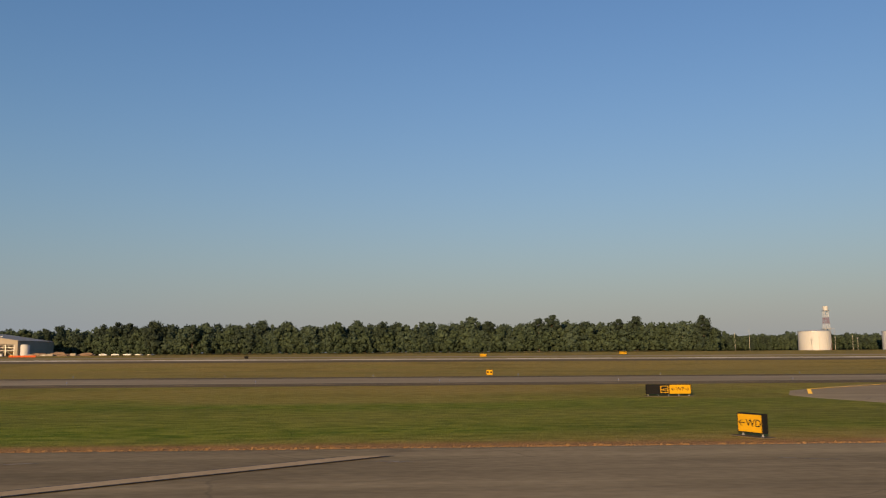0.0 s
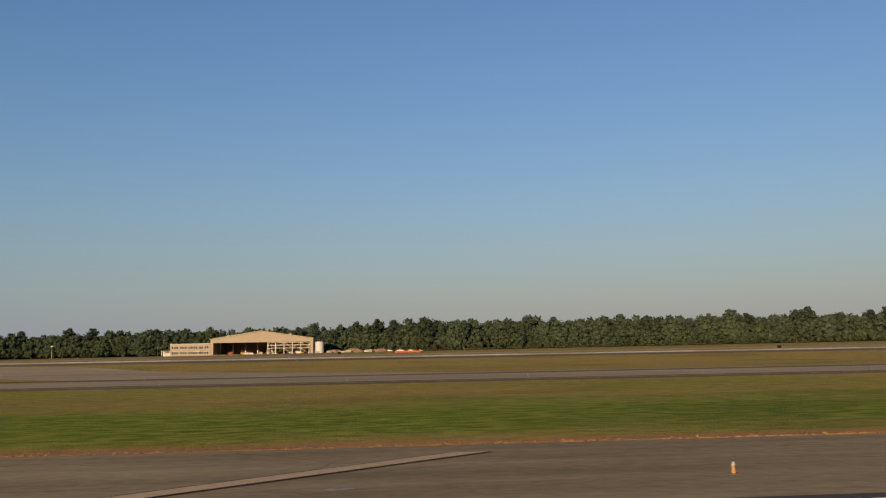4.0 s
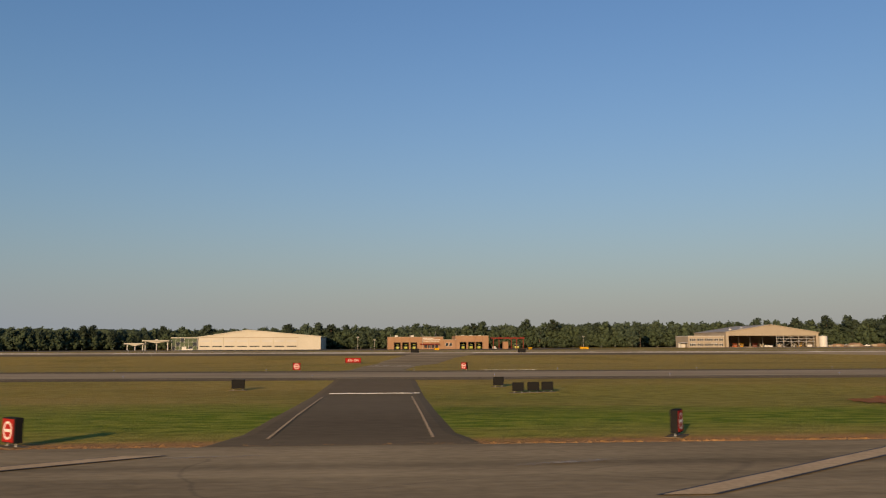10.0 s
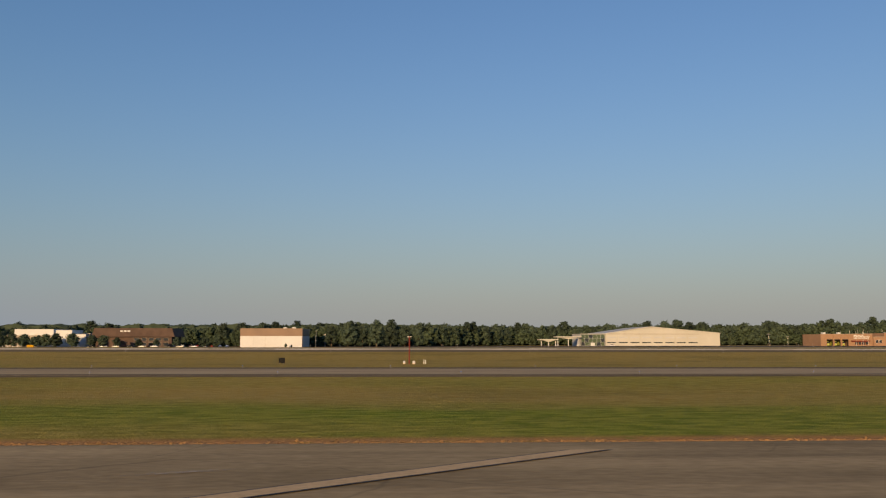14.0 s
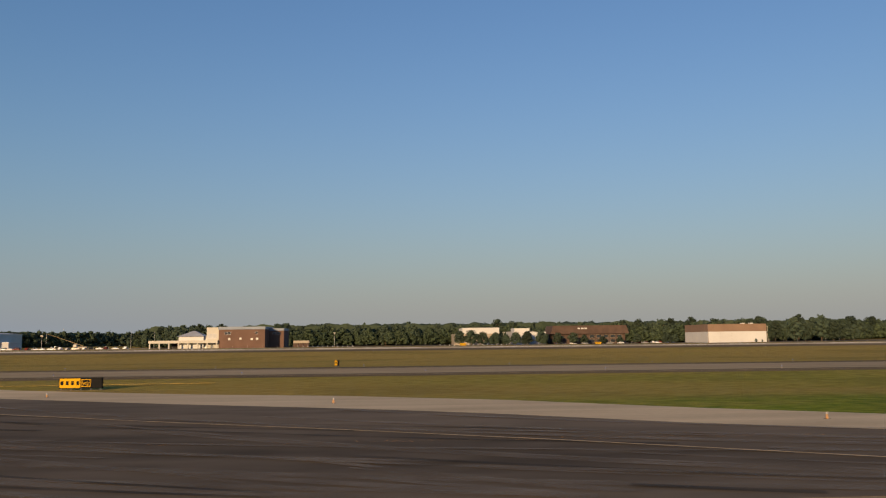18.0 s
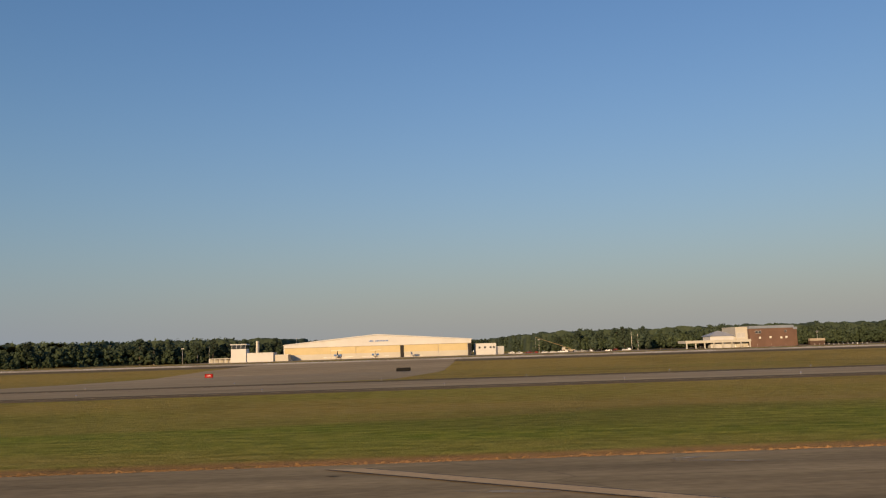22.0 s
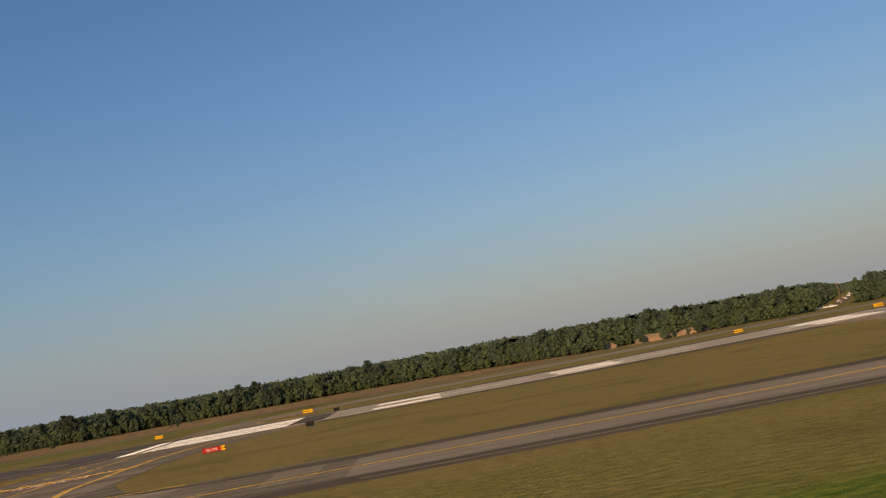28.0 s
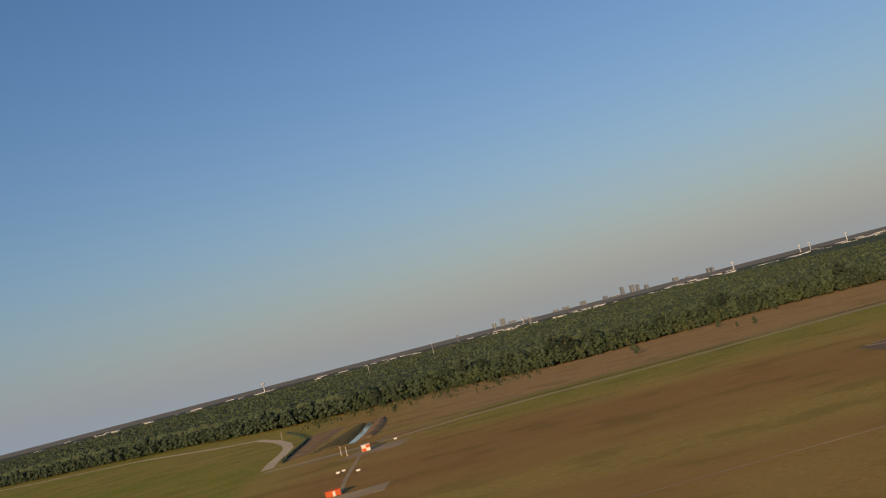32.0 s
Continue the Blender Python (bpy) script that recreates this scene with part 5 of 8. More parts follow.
# ---- woods ----
def leafy(rnd, cents, per, size, core):
    """Leaf sprays scattered over the outside of several rounded masses, with a rough dark core in each to close them."""
    cv, cf = [], []
    for k, (x, y, z, r) in enumerate(cents):
        o = len(cv)
        bm = bmesh.new()
        bmesh.ops.create_icosphere(bm, subdivisions=1, radius=1.0)
        for v in bm.verts:
            q = v.co * r * core * (1 + 0.55 * noise.noise(v.co * 2.1 + Vector((k * 3.7, rnd.random() * 9, 0))))
            cv.append((q.x + x, q.y + y, q.z * 0.8 + z))
        for f in bm.faces:
            cf.append(tuple(v.index + o for v in f.verts))
        bm.free()
        for j in range(per):
            d = Vector((rnd.gauss(0, 1), rnd.gauss(0, 1), rnd.gauss(0.25, 0.9))).normalized()
            p = Vector((x, y, z)) + Vector((d.x, d.y, d.z * 0.82)) * r * rnd.uniform(0.62, 1.18)
            n = (d + Vector((rnd.gauss(0, 0.6), rnd.gauss(0, 0.6), rnd.gauss(0, 0.6)))).normalized()
            e = n.orthogonal().normalized()
            e.rotate(Matrix.Rotation(rnd.uniform(0, 6.28), 3, n))
            g = n.cross(e)
            a, b = size * rnd.uniform(0.6, 1.25), size * rnd.uniform(0.45, 0.9)
            o = len(cv)
            cv += [tuple(p + e * a), tuple(p + g * b + e * rnd.uniform(-0.3, 0.3)), tuple(p - e * a * rnd.uniform(0.5, 1.0)), tuple(p - g * b)]
            cf += [(o, o + 1, o + 2), (o, o + 2, o + 3)]
    return cv, cf


def tree_shape(seed, h, w, pine):
    """Vertices and faces of trunk and crown. Broad trees carry foliage nearly to the ground; pines have a bare trunk and uneven tiers."""
    rnd = random.Random(seed)
    bm = bmesh.new()
    lean = (rnd.uniform(-0.5, 0.5), rnd.uniform(-0.5, 0.5))
    rod(bm, (0, 0, -0.3), (lean[0], lean[1], h * 0.86), 0.30, 0.07, 7)
    n = 13 if pine else 20
    lo = rnd.uniform(0.40, 0.52) if pine else rnd.uniform(0.10, 0.2)
    cents = []
    for k in range(n):
        u = (k + rnd.random()) / n
        z = h * (lo + (0.95 - lo) * u)
        wide = math.sin(math.pi * (0.22 + 0.66 * u)) if not pine else math.sin(math.pi * (0.25 + 0.6 * u)) * rnd.uniform(0.6, 1.1)
        r = w * rnd.uniform(0.13, 0.23) * (0.75 + 0.35 * wide)
        a = 2.4 * k + rnd.uniform(-0.6, 0.6)
        reach = max(w * 0.48 * wide - r * 0.8, 0.1) * rnd.uniform(0.55, 1.1)
        x, y = reach * math.cos(a), reach * math.sin(a)
        cents.append((x, y, z, r))
        if k % 3 == 0:
            rod(bm, (lean[0] * 0.6, lean[1] * 0.6, z - 0.12 * h), (x * 0.9, y * 0.9, z), 0.09, 0.03, 5)
    bm.verts.index_update()
    tv = [tuple(v.co) for v in bm.verts]
    tf = [tuple(v.index for v in f.verts) for f in bm.faces]
    bm.free()
    cv, cf = leafy(rnd, cents, 62 if pine else 56, 0.62 if pine else 0.72, 0.72)
    return tv, tf, cv, cf


def in_gap(x, y):
    """The opening in the woods where a road runs away, cut along the camera's sight-line."""
    return -1096 + 0.55 * (y - 600) - 0.01 * (y - 600) < x < -1064 + 0.58 * (y - 600) and y < 1500


def far_tree(seed, h, w):
    """A lighter tree for the depth of the woods."""
    rnd = random.Random(seed)
    cents = []
    for k in range(7):
        u = (k + rnd.random()) / 7
        r = w * rnd.uniform(0.20, 0.30)
        rr, a = w * 0.40 * math.sin(math.pi * (0.3 + 0.6 * u)) * rnd.uniform(0.3, 1.0), rnd.uniform(0, 6.28)
        cents.append((rr * math.cos(a), rr * math.sin(a), h * (0.16 + 0.70 * u), r))
    cv, cf = leafy(rnd, cents, 30, 1.15, 0.8)
    return np.array(cv), np.array(cf)


EDGE = [(-2700, 1250), (-2300, 1000), (-2045, 838), (-1930, 735), (-1850, 700), (-1800, 695), (-1765, 690), (-1720, 655), (-1660, 625), (-1577, 640), (-1454, 640), (-1404, 620), (-1366, 600), (-1330, 560), (-1302, 506), (-1280, 514), (-1200, 504), (-1172, 466), (-1120, 500), (-1060, 580),
        (-960, 640), (-905, 1150), (-755, 1150), (-738, 700), (-690, 690), (-600, 650), (-450, 655), (-330, 660), (-250, 630), (-160, 640), (-90, 720), (60, 690), (250, 690), (450, 690), (520, 640), (620, 632), (945, 622), (975, 680), (1400, 690)]


def edge_y(x):
    return float(np.interp(x, [e[0] for e in EDGE], [e[1] for e in EDGE]))


SHAPES = [tree_shape(k + 1, h, w, p) for k, (h, w, p) in enumerate(((18, 14, False), (20, 12, True), (16, 13, False), (21, 13, True), (14.5, 13, False), (19, 11, True), (18, 16, False)))]
TREES = []
for k, (tv, tf, cv, cf) in enumerate(SHAPES):
    pine = k in (1, 3, 5)
    t = thing("tree", -300 + 9 * k, 664, label="tall pine with a dark rounded crown" if pine else "broad green leafy tree at the wood's edge", category="tree", group="trees along the field")
    mesh_part("trunk", tv, tf, BARK, t)
    mesh_part("crown", cv, cf, LEAF2 if pine else LEAF, t)
    TREES.append(t)
rt = random.Random(5)


def height_factor(x):
    return float(np.interp(x, [-2300, -1900, -1500, -1250, -1100, -1040, -950, -860, -760, -680, -600, -300, 0, 300, 520, 600, 950, 985, 1200],
                           [0.85, 0.92, 0.96, 0.93, 0.86, 0.84, 0.82, 0.85, 0.88, 0.88, 0.90, 0.94, 1.00, 1.14, 1.27, 1.28, 1.22, 0.80, 0.78]))


x = -1850.0
n_front = 0
while x < 1180 and n_front < 290:
    gap = rt.uniform(5.0, 15.0)
    x += gap
    if -955 < x < -790 or in_gap(x, edge_y(x)):
        continue
    src = TREES[rt.randrange(7)]
    c = copy_thing(src, at(x, edge_y(x) + rt.uniform(-3, 10), None, rt.uniform(0, 360)))
    f = height_factor(x) * rt.uniform(0.76, 1.12)
    c.scale = (f * rt.uniform(0.9, 1.15), f * rt.uniform(0.9, 1.15), f)
    n_front += 1
# the depth of the woods, one mass of crowns
FAR = [far_tree(40 + k, h, w) for k, (h, w) in enumerate(((18, 13), (19, 12), (17, 14), (20, 12)))]
vs_all, fs_all, off = [], [], 0
rn = np.random.RandomState(3)


def add_far(x, y, f):
    global off
    if in_gap(x, y): return
    v, g = FAR[rn.randint(4)]
    a = rn.uniform(0, 6.28)
    ca, sa = math.cos(a), math.sin(a)
    f2 = f * rn.uniform(0.85, 1.15)
    q = np.stack([(v[:, 0] * ca - v[:, 1] * sa) * f2 + x, (v[:, 0] * sa + v[:, 1] * ca) * f2 + y, v[:, 2] * f * rn.uniform(0.88, 1.1) + level(x, y)], 1)
    vs_all.append(q); fs_all.append(g + off)
    off += len(v)


for row in range(5):
    x = -2650.0
    while x < 1300:
        x += rn.uniform(5.0, 8.5)
        add_far(x, edge_y(x) + 4 + 9 * row + rn.uniform(-4, 4), height_factor(x) * (0.86 + 0.04 * row) * rn.uniform(0.85, 1.08))
for k in range(120):
    y = 590 + 6.5 * k
    add_far(-1100 + 0.54 * (y - 600) - rn.uniform(1, 6), y, rn.uniform(0.8, 1.0))
    add_far(-1060 + 0.58 * (y - 600) + rn.uniform(1, 6), y, rn.uniform(0.8, 1.0))
for k in range(1800):
    yy = 600 + 300 * rn.rand()
    xx = rn.uniform(-1800 - 0.9 * (yy - 500), -1150 + 0.75 * (yy - 500))
    if yy < edge_y(xx) + 60: continue
    add_far(xx, yy, 0.92)


def big_mesh(name, verts, faces, material, smooth=False):
    me = bpy.data.meshes.new(name)
    verts = np.asarray(verts, np.float32) * S
    faces = np.asarray(faces, np.int32)
    n, w = faces.shape
    me.vertices.add(len(verts)); me.vertices.foreach_set("co", verts.ravel())
    me.loops.add(n * w); me.loops.foreach_set("vertex_index", faces.ravel())
    me.polygons.add(n); me.polygons.foreach_set("loop_start", np.arange(0, n * w, w, dtype=np.int32))
    me.update(calc_edges=True); me.validate()
    if smooth: me.shade_smooth()
    me.materials.append(material)
    return new(name, me)


def island_leaf(name, c1, c2):
    m = mat(name, c1, c2, 0.05, 0.9, fine=14, fine_mix=0.5, spec=0.1)
    n, l = m.node_tree.nodes, m.node_tree.links
    p = n["Principled BSDF"]
    src = p.inputs["Base Color"].links[0].from_socket
    g = n.new("ShaderNodeNewGeometry")
    hsv, mr = n.new("ShaderNodeHueSaturation"), n.new("ShaderNodeMapRange")
    mr.inputs[3].default_value, mr.inputs[4].default_value = 0.75, 1.3
    l.new(g.outputs["Random Per Island"], mr.inputs[0]); l.new(mr.outputs[0], hsv.inputs["Value"])
    l.new(src, hsv.inputs["Color"]); l.new(hsv.outputs[0], p.inputs["Base Color"])
    return m


# woods greens hold the same touch of haze in their colour
WOODS = island_leaf("woods", (0.034, 0.052, 0.034), (0.064, 0.087, 0.056))
UNDER = island_leaf("understorey_leaves", (0.032, 0.049, 0.028), (0.064, 0.086, 0.048))
tagged(big_mesh("woods", np.concatenate(vs_all), np.concatenate(fs_all), WOODS), "deep mixed woods of dark green crowns", "woods", kind="stuff")


vs_all, fs_all, off = [], [], 0
# understorey along the edge, filling the spaces between the trunks
x = -1850.0
while x < 1180:
    x += rn.uniform(2.6, 6.0)
    if not -955 < x < -790:
        add_far(x, edge_y(x) - rn.uniform(-2, 5), height_factor(x) * rn.uniform(0.32, 0.78))
        add_far(x + rn.uniform(-3, 3), edge_y(x) + rn.uniform(-1, 5), height_factor(x) * rn.uniform(0.6, 0.95))
tagged(big_mesh("understorey", np.concatenate(vs_all), np.concatenate(fs_all), UNDER), "lighter green understorey along the edge of the woods", "bushes", kind="stuff")
# canopy greens lightened against the woods green to paint in sunlit tops
CANOPY = mat("sunlit_canopy", (0.042, 0.060, 0.034), (0.078, 0.099, 0.056), 0.05, 0.9, fine=12, fine_mix=0.5, spec=0.1)
SPRAYS = island_leaf("sunlit_canopy_leaves", (0.040, 0.058, 0.032), (0.074, 0.095, 0.052))
# distance haze is put into the base colours of these two
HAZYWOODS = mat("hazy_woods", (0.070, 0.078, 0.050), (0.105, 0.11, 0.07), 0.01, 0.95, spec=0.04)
HAZED_LAND = mat("hazed_suburbs", (0.17, 0.155, 0.115), (0.26, 0.235, 0.18), 0.004, 0.95, spec=0.04)
# canopy far beyond: a rolling roof of crowns
def canopy(x0, x1, y0, y1, cell, site, hgt, seed):
    r = np.random.RandomState(seed)
    xs, ys = np.arange(x0, x1, cell), np.arange(y0, y1, cell * 1.3)
    gx, gy = np.meshgrid(xs, ys)
    nx, ny = int((x1 - x0) / site) + 3, int((y1 - y0) / site) + 3
    jx, jy, jr = r.rand(ny, nx), r.rand(ny, nx), r.uniform(0.75, 1.15, (ny, nx))
    ix, iy = ((gx - x0) / site).astype(int) + 1, ((gy - y0) / site).astype(int) + 1
    best = np.zeros_like(gx)
    for dx in (-1, 0, 1):
        for dy in (-1, 0, 1):
            sx, sy = np.clip(ix + dx, 0, nx - 1), np.clip(iy + dy, 0, ny - 1)
            cx, cy = x0 + (sx - 1 + jx[sy, sx]) * site, y0 + (sy - 1 + jy[sy, sx]) * site
            q = 1 - ((gx - cx) ** 2 + (gy - cy) ** 2) / (site * 0.95) ** 2
            best = np.maximum(best, np.sqrt(np.maximum(q, 0)) * jr[sy, sx])
    z = hgt * (0.55 + 0.42 * best) + r.uniform(-0.6, 0.6, gx.shape)
    ey = np.interp(gx, [e[0] for e in EDGE], [e[1] for e in EDGE])
    z = np.where(gy < ey + 22, -3.0, z)
    z = np.where((gx > -1100 + 0.54 * (gy - 600)) & (gx < -1060 + 0.58 * (gy - 600)) & (gy < 1500), -3.0, z)
    w = len(xs)
    v = np.stack([gx, gy, z], 2).reshape(-1, 3)
    i = np.arange(len(ys) - 1)[:, None] * w + np.arange(w - 1)[None]
    f = np.stack([i, i + 1, i + 1 + w, i + w], 2).reshape(-1, 4)
    return v, f


def sprays(v, share, size, seed):
    """Loose leaf sprays standing on a canopy, turned every way."""
    r = np.random.RandomState(seed)
    p = v[(v[:, 2] > 0) & (r.rand(len(v)) < share)]
    p = p + r.uniform(-1, 1, p.shape) * (1.6, 1.6, 0.7) + (0, 0, 0.5)
    e = r.normal(size=p.shape); e /= np.linalg.norm(e, axis=1)[:, None]
    g = np.cross(e, r.normal(size=p.shape)); g /= np.linalg.norm(g, axis=1)[:, None]
    a, b = size * r.uniform(0.6, 1.3, (len(p), 1)), size * r.uniform(0.4, 0.9, (len(p), 1))
    q = np.stack([p + e * a, p + g * b, p - e * a * 0.8, p - g * b], 1).reshape(-1, 3)
    return q, np.arange(len(q)).reshape(-1, 4)


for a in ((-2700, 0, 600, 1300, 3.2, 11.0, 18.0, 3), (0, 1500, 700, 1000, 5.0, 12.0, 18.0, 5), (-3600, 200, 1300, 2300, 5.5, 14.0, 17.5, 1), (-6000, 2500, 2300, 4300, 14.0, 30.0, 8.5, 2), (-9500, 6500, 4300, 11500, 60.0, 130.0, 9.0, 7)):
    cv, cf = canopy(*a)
    tagged(big_mesh("far_woods", cv, cf, HAZYWOODS if a[7] == 2 else HAZED_LAND if a[7] == 7 else CANOPY), "far woods stretching to the city", "woods", kind="stuff")
    if a[7] in (3, 1):
        near = cv[(cv[:, 0] < -1000) & (cv[:, 0] > -2900)]
        tagged(big_mesh("far_woods_leaves", *sprays(near, 0.8 if a[7] == 3 else 0.6, 1.5 if a[7] == 3 else 2.4, 17), SPRAYS), "leafy tops of the far woods", "woods", kind="stuff")


# scrub along the foot of the woods
vs_all, fs_all, off = [], [], 0
for k in range(900):
    x = rn.uniform(-1820, 1150)
    if -1010 < x < 240 or 300 < x < 450: continue
    y = edge_y(x) - rn.uniform(0, 14) - (rn.uniform(0, 110) if x < -1130 and k % 8 == 0 else 0)
    add_far(x, y, rn.uniform(0.14, 0.38))
tagged(big_mesh("scrub", np.concatenate(vs_all), np.concatenate(fs_all), UNDER), "low green scrub along the foot of the woods", "scrub", kind="stuff")

# young yellow-green trees standing out from the edge of the woods
vs_all, fs_all, off = [], [], 0
for k in range(170):
    x = rn.uniform(-1800, -1180)
    add_far(x, edge_y(x) - rn.uniform(-4, 12), rn.uniform(0.22, 0.5))
for k in range(260):
    x = rn.uniform(-1880, -1690)
    y = edge_y(x) - 4 - abs(rn.normal(0, 45))
    if y > 545:
        add_far(x, y, rn.uniform(0.06, 0.2))
tagged(big_mesh("young_trees", np.concatenate(vs_all), np.concatenate(fs_all), mat("young_leaves", (0.036, 0.050, 0.020), (0.066, 0.083, 0.034), 0.1, 0.85, fine=9, fine_mix=0.5)), "young yellow-green trees along the edge of the woods", "scrub", kind="stuff")

# ragged dry grass along the pavement edge and rank grass in the field
def tufts(name, spots, material, label):
    vs, fs = [], []
    for x, y, h in spots:
        for j in range(5):
            a = rn.uniform(0, 6.28)
            d = rn.uniform(0.02, 0.16)
            bx, by = x + d * math.cos(a), y + d * math.sin(a)
            lx, ly = rn.uniform(-0.6, 0.6) * h, rn.uniform(-0.6, 0.6) * h
            w = 0.035 + 0.05 * h
            o = len(vs)
            vs += [(bx - w * math.sin(a), by + w * math.cos(a), -0.02), (bx + w * math.sin(a), by - w * math.cos(a), -0.02), (bx + lx, by + ly, h * rn.uniform(0.7, 1.2))]
            fs.append((o, o + 1, o + 2))
    tagged(big_mesh(name, vs, fs, material), label, "grass", kind="stuff")


STRAWBLADE = mat("straw_blades", (0.20, 0.118, 0.043), (0.36, 0.205, 0.08), 0.3, 0.95, fine=10)
tufts("edge_grass", [(rn.uniform(-1640, 760), 35.15 + abs(rn.normal(0, 0.35)), rn.uniform(0.03, 0.10)) for k in range(30000)], STRAWBLADE, "ragged dry grass along the pavement edge")
SPOTS = [(x, y, h) for x, y, h in ((rn.uniform(-1830, -1150), rn.uniform(470, 690), rn.uniform(0.15, 0.5)) for k in range(12000)) if y < edge_y(x) - 4]
tufts("rank_grass", SPOTS, mat("russet_blades", (0.20, 0.125, 0.055), (0.30, 0.195, 0.085), 0.1, 0.95, fine=10), "tall russet grass before the woods")


# ---- buildings ----
def gable_hangar(name, x0, x1, y0, depth, eave0, eave1, apex_x, apex, wall, roof, label, opening=None, z=None):
    """A wide hangar with a shallow gable over the front; opening: (x0, x1, height) cut through the front."""
    cx = (x0 + x1) / 2
    t = thing(name, cx, y0, z, label=label, category="hangar")
    a, b, m, th = x0 - cx, x1 - cx, apex_x - cx, 0.5
    top = lambda x: eave0 + (apex - eave0) * (x - a) / (m - a) if x < m else apex + (eave1 - apex) * (x - m) / (b - m)
    if opening:
        o0, o1, oh = opening[0] - cx, opening[1] - cx, opening[2]
        gab = [(o0, oh), (o1, oh), (o1, top(o1)), (m, apex), (o0, top(o0))]
        part("front_gable", prism(bmesh.new(), gab, 0, th), wall, t)
        part("front_pier", prism(bmesh.new(), [(a, 0), (o0, 0), (o0, top(o0)), (a, eave0)], 0, th), wall, t)
        part("front_pier", prism(bmesh.new(), [(o1, 0), (b, 0), (b, eave1), (o1, top(o1))], 0, th), wall, t)
    else:
        part("front_wall", prism(bmesh.new(), [(a, 0), (b, 0), (b, eave1), (m, apex), (a, eave0)], 0, th), wall, t)
    part("back_wall", prism(bmesh.new(), [(a, 0), (b, 0), (b, eave1), (m, apex), (a, eave0)], depth - th, depth), wall, t)
    part("side_wall", cube(a, a + th, th, depth - th, 0, eave0), wall, t)
    part("side_wall", cube(b - th, b, th, depth - th, 0, eave1), wall, t)
    for u, v in ((a, m), (m, b)):
        zu, zv = top(u), top(v)
        eu, ev = (0.5 if u == a else 0), (0.5 if v == b else 0)
        part("roof", prism(bmesh.new(), [(u - eu, zu + 0.02), (v + ev, zv + 0.02), (v + ev, zv + 0.35), (u - eu, zu + 0.35)], -0.5, depth + 0.5), roof, t)
    part("rake_trim", prism(bmesh.new(), [(a - 0.5, eave0 - 0.25), (m, apex - 0.25), (m, apex + 0.38), (a - 0.5, eave0 + 0.38)], -0.62, -0.5), roof, t)
    part("rake_trim", prism(bmesh.new(), [(m, apex - 0.25), (b + 0.5, eave1 - 0.25), (b + 0.5, eave1 + 0.38), (m, apex + 0.38)], -0.62, -0.5), roof, t)
    n = int(depth / 8)
    for i in range(n):
        for sx in (a - 0.1, b):
            part("wall_rib", cube(sx, sx + 0.1, 4 + 8 * i, 4.25 + 8 * i, 0.2, min(eave0, eave1) - 0.3), wall, t)
    return t, cx


def panes(t, xs, z0, z1, y, w, glass, surround=None, name="window"):
    for x in xs:
        f = part(name, cube(x - w / 2 - 0.1, x + w / 2 + 0.1, y - 0.06, y + 0.05, z0 - 0.1, z1 + 0.1), surround or WHITEWALL, t)
        part("pane", cube(x - w / 2, x + w / 2, y - 0.09, y - 0.05, z0, z1), glass, f)


def block(t, x0, x1, y0, y1, h, wall, coping=None, name="wall"):
    o = part(name, cube(x0, x1, y0, y1, -0.3, h, 0.04), wall, t)
    if coping:
        part("coping", cube(x0 - 0.15, x1 + 0.15, y0 - 0.15, y1 + 0.15, h, h + 0.35), coping, t)
    return o


# unfinished tan hangar with an office wing
t, c = gable_hangar("hangar", 360, 433, 600, 62, 11.3, 11.0, 395.5, 16.8, TANWALL, TANWALL, "unfinished tan metal hangar with an open front", (362, 431, 8.7))
for x in (362.5, 372, 381, 390, 400.5):
    part("column", cube(x - c - 0.3, x - c + 0.3, 24, 24.6, 0, 12), STEEL, t)
for x in (400.5, 406, 412, 418, 424, 430):
    part("girder_post", cube(x - c - 0.22, x - c + 0.22, 1.5, 2.0, 0, 8.6), STEEL, t)
for z in (4.3, 6.4, 8.3):
    part("girder_rail", cube(400 - c, 431 - c, 1.55, 1.95, z - 0.18, z + 0.18), STEEL, t)
for i, x in enumerate((400.5, 406, 412, 418, 424)):
    for z in (0.0, 4.3):
        p, q = ((x, z), (x + 6, z + 4.2)) if i % 2 else ((x + 6, z), (x, z + 4.2))
        part("girder_brace", rod(bmesh.new(), (p[0] - c, 1.75, p[1]), (q[0] - c, 1.75, q[1]), 0.12, sides=6), STEEL, t)
for x in (370, 379, 388, 404, 415):
    part("roof_vent", cube(x - c - 0.8, x - c + 0.8, 14, 16, 13.0 + 2.4 - abs(x - 395.5) * 0.1, 14.4 + 2.4 - abs(x - 395.5) * 0.1, 0.1), WHITEWALL, t)
part("floor_slab", cube(-36, 36, 0.6, 61, -0.2, 0.12), CONCRETE, t)
t = thing("office_wing", 345.5, 602, label="two-storey tan brick office wing of a hangar", category="office")
block(t, -14.2, 14, 0, 26, 8.4, TANWALL, WHITEWALL)
for z in (1.2, 5.0):
    panes(t, [-12.5, -10.9, -9.3, -6.5, -4.9, -3.3, -0.6, 1.0, 2.6, 4.2, 6.8, 8.4, 10.6, 12.2], z, z + 1.7, 0, 1.2, WINDOW)
part("entrance_canopy", cube(3.5, 7.2, -2, 0, 3.0, 3.4), WHITEWALL, t)
part("entrance_canopy", cube(-12.5, -9.0, -1.5, 0, 3.0, 3.3), WHITEWALL, t)
t = thing("shed", 328, 604, label="small open shed with a pale roof", category="shed")
part("roof", cube(-3, 3, -2, 3, 3.6, 4.0, 0.05), GREYROOF, t)
for sx in (-2.7, 2.7):
    for sy in (-1.7, 2.7):
        part("post", cube(sx - 0.12, sx + 0.12, sy - 0.12, sy + 0.12, 0, 3.6), STEEL, t)
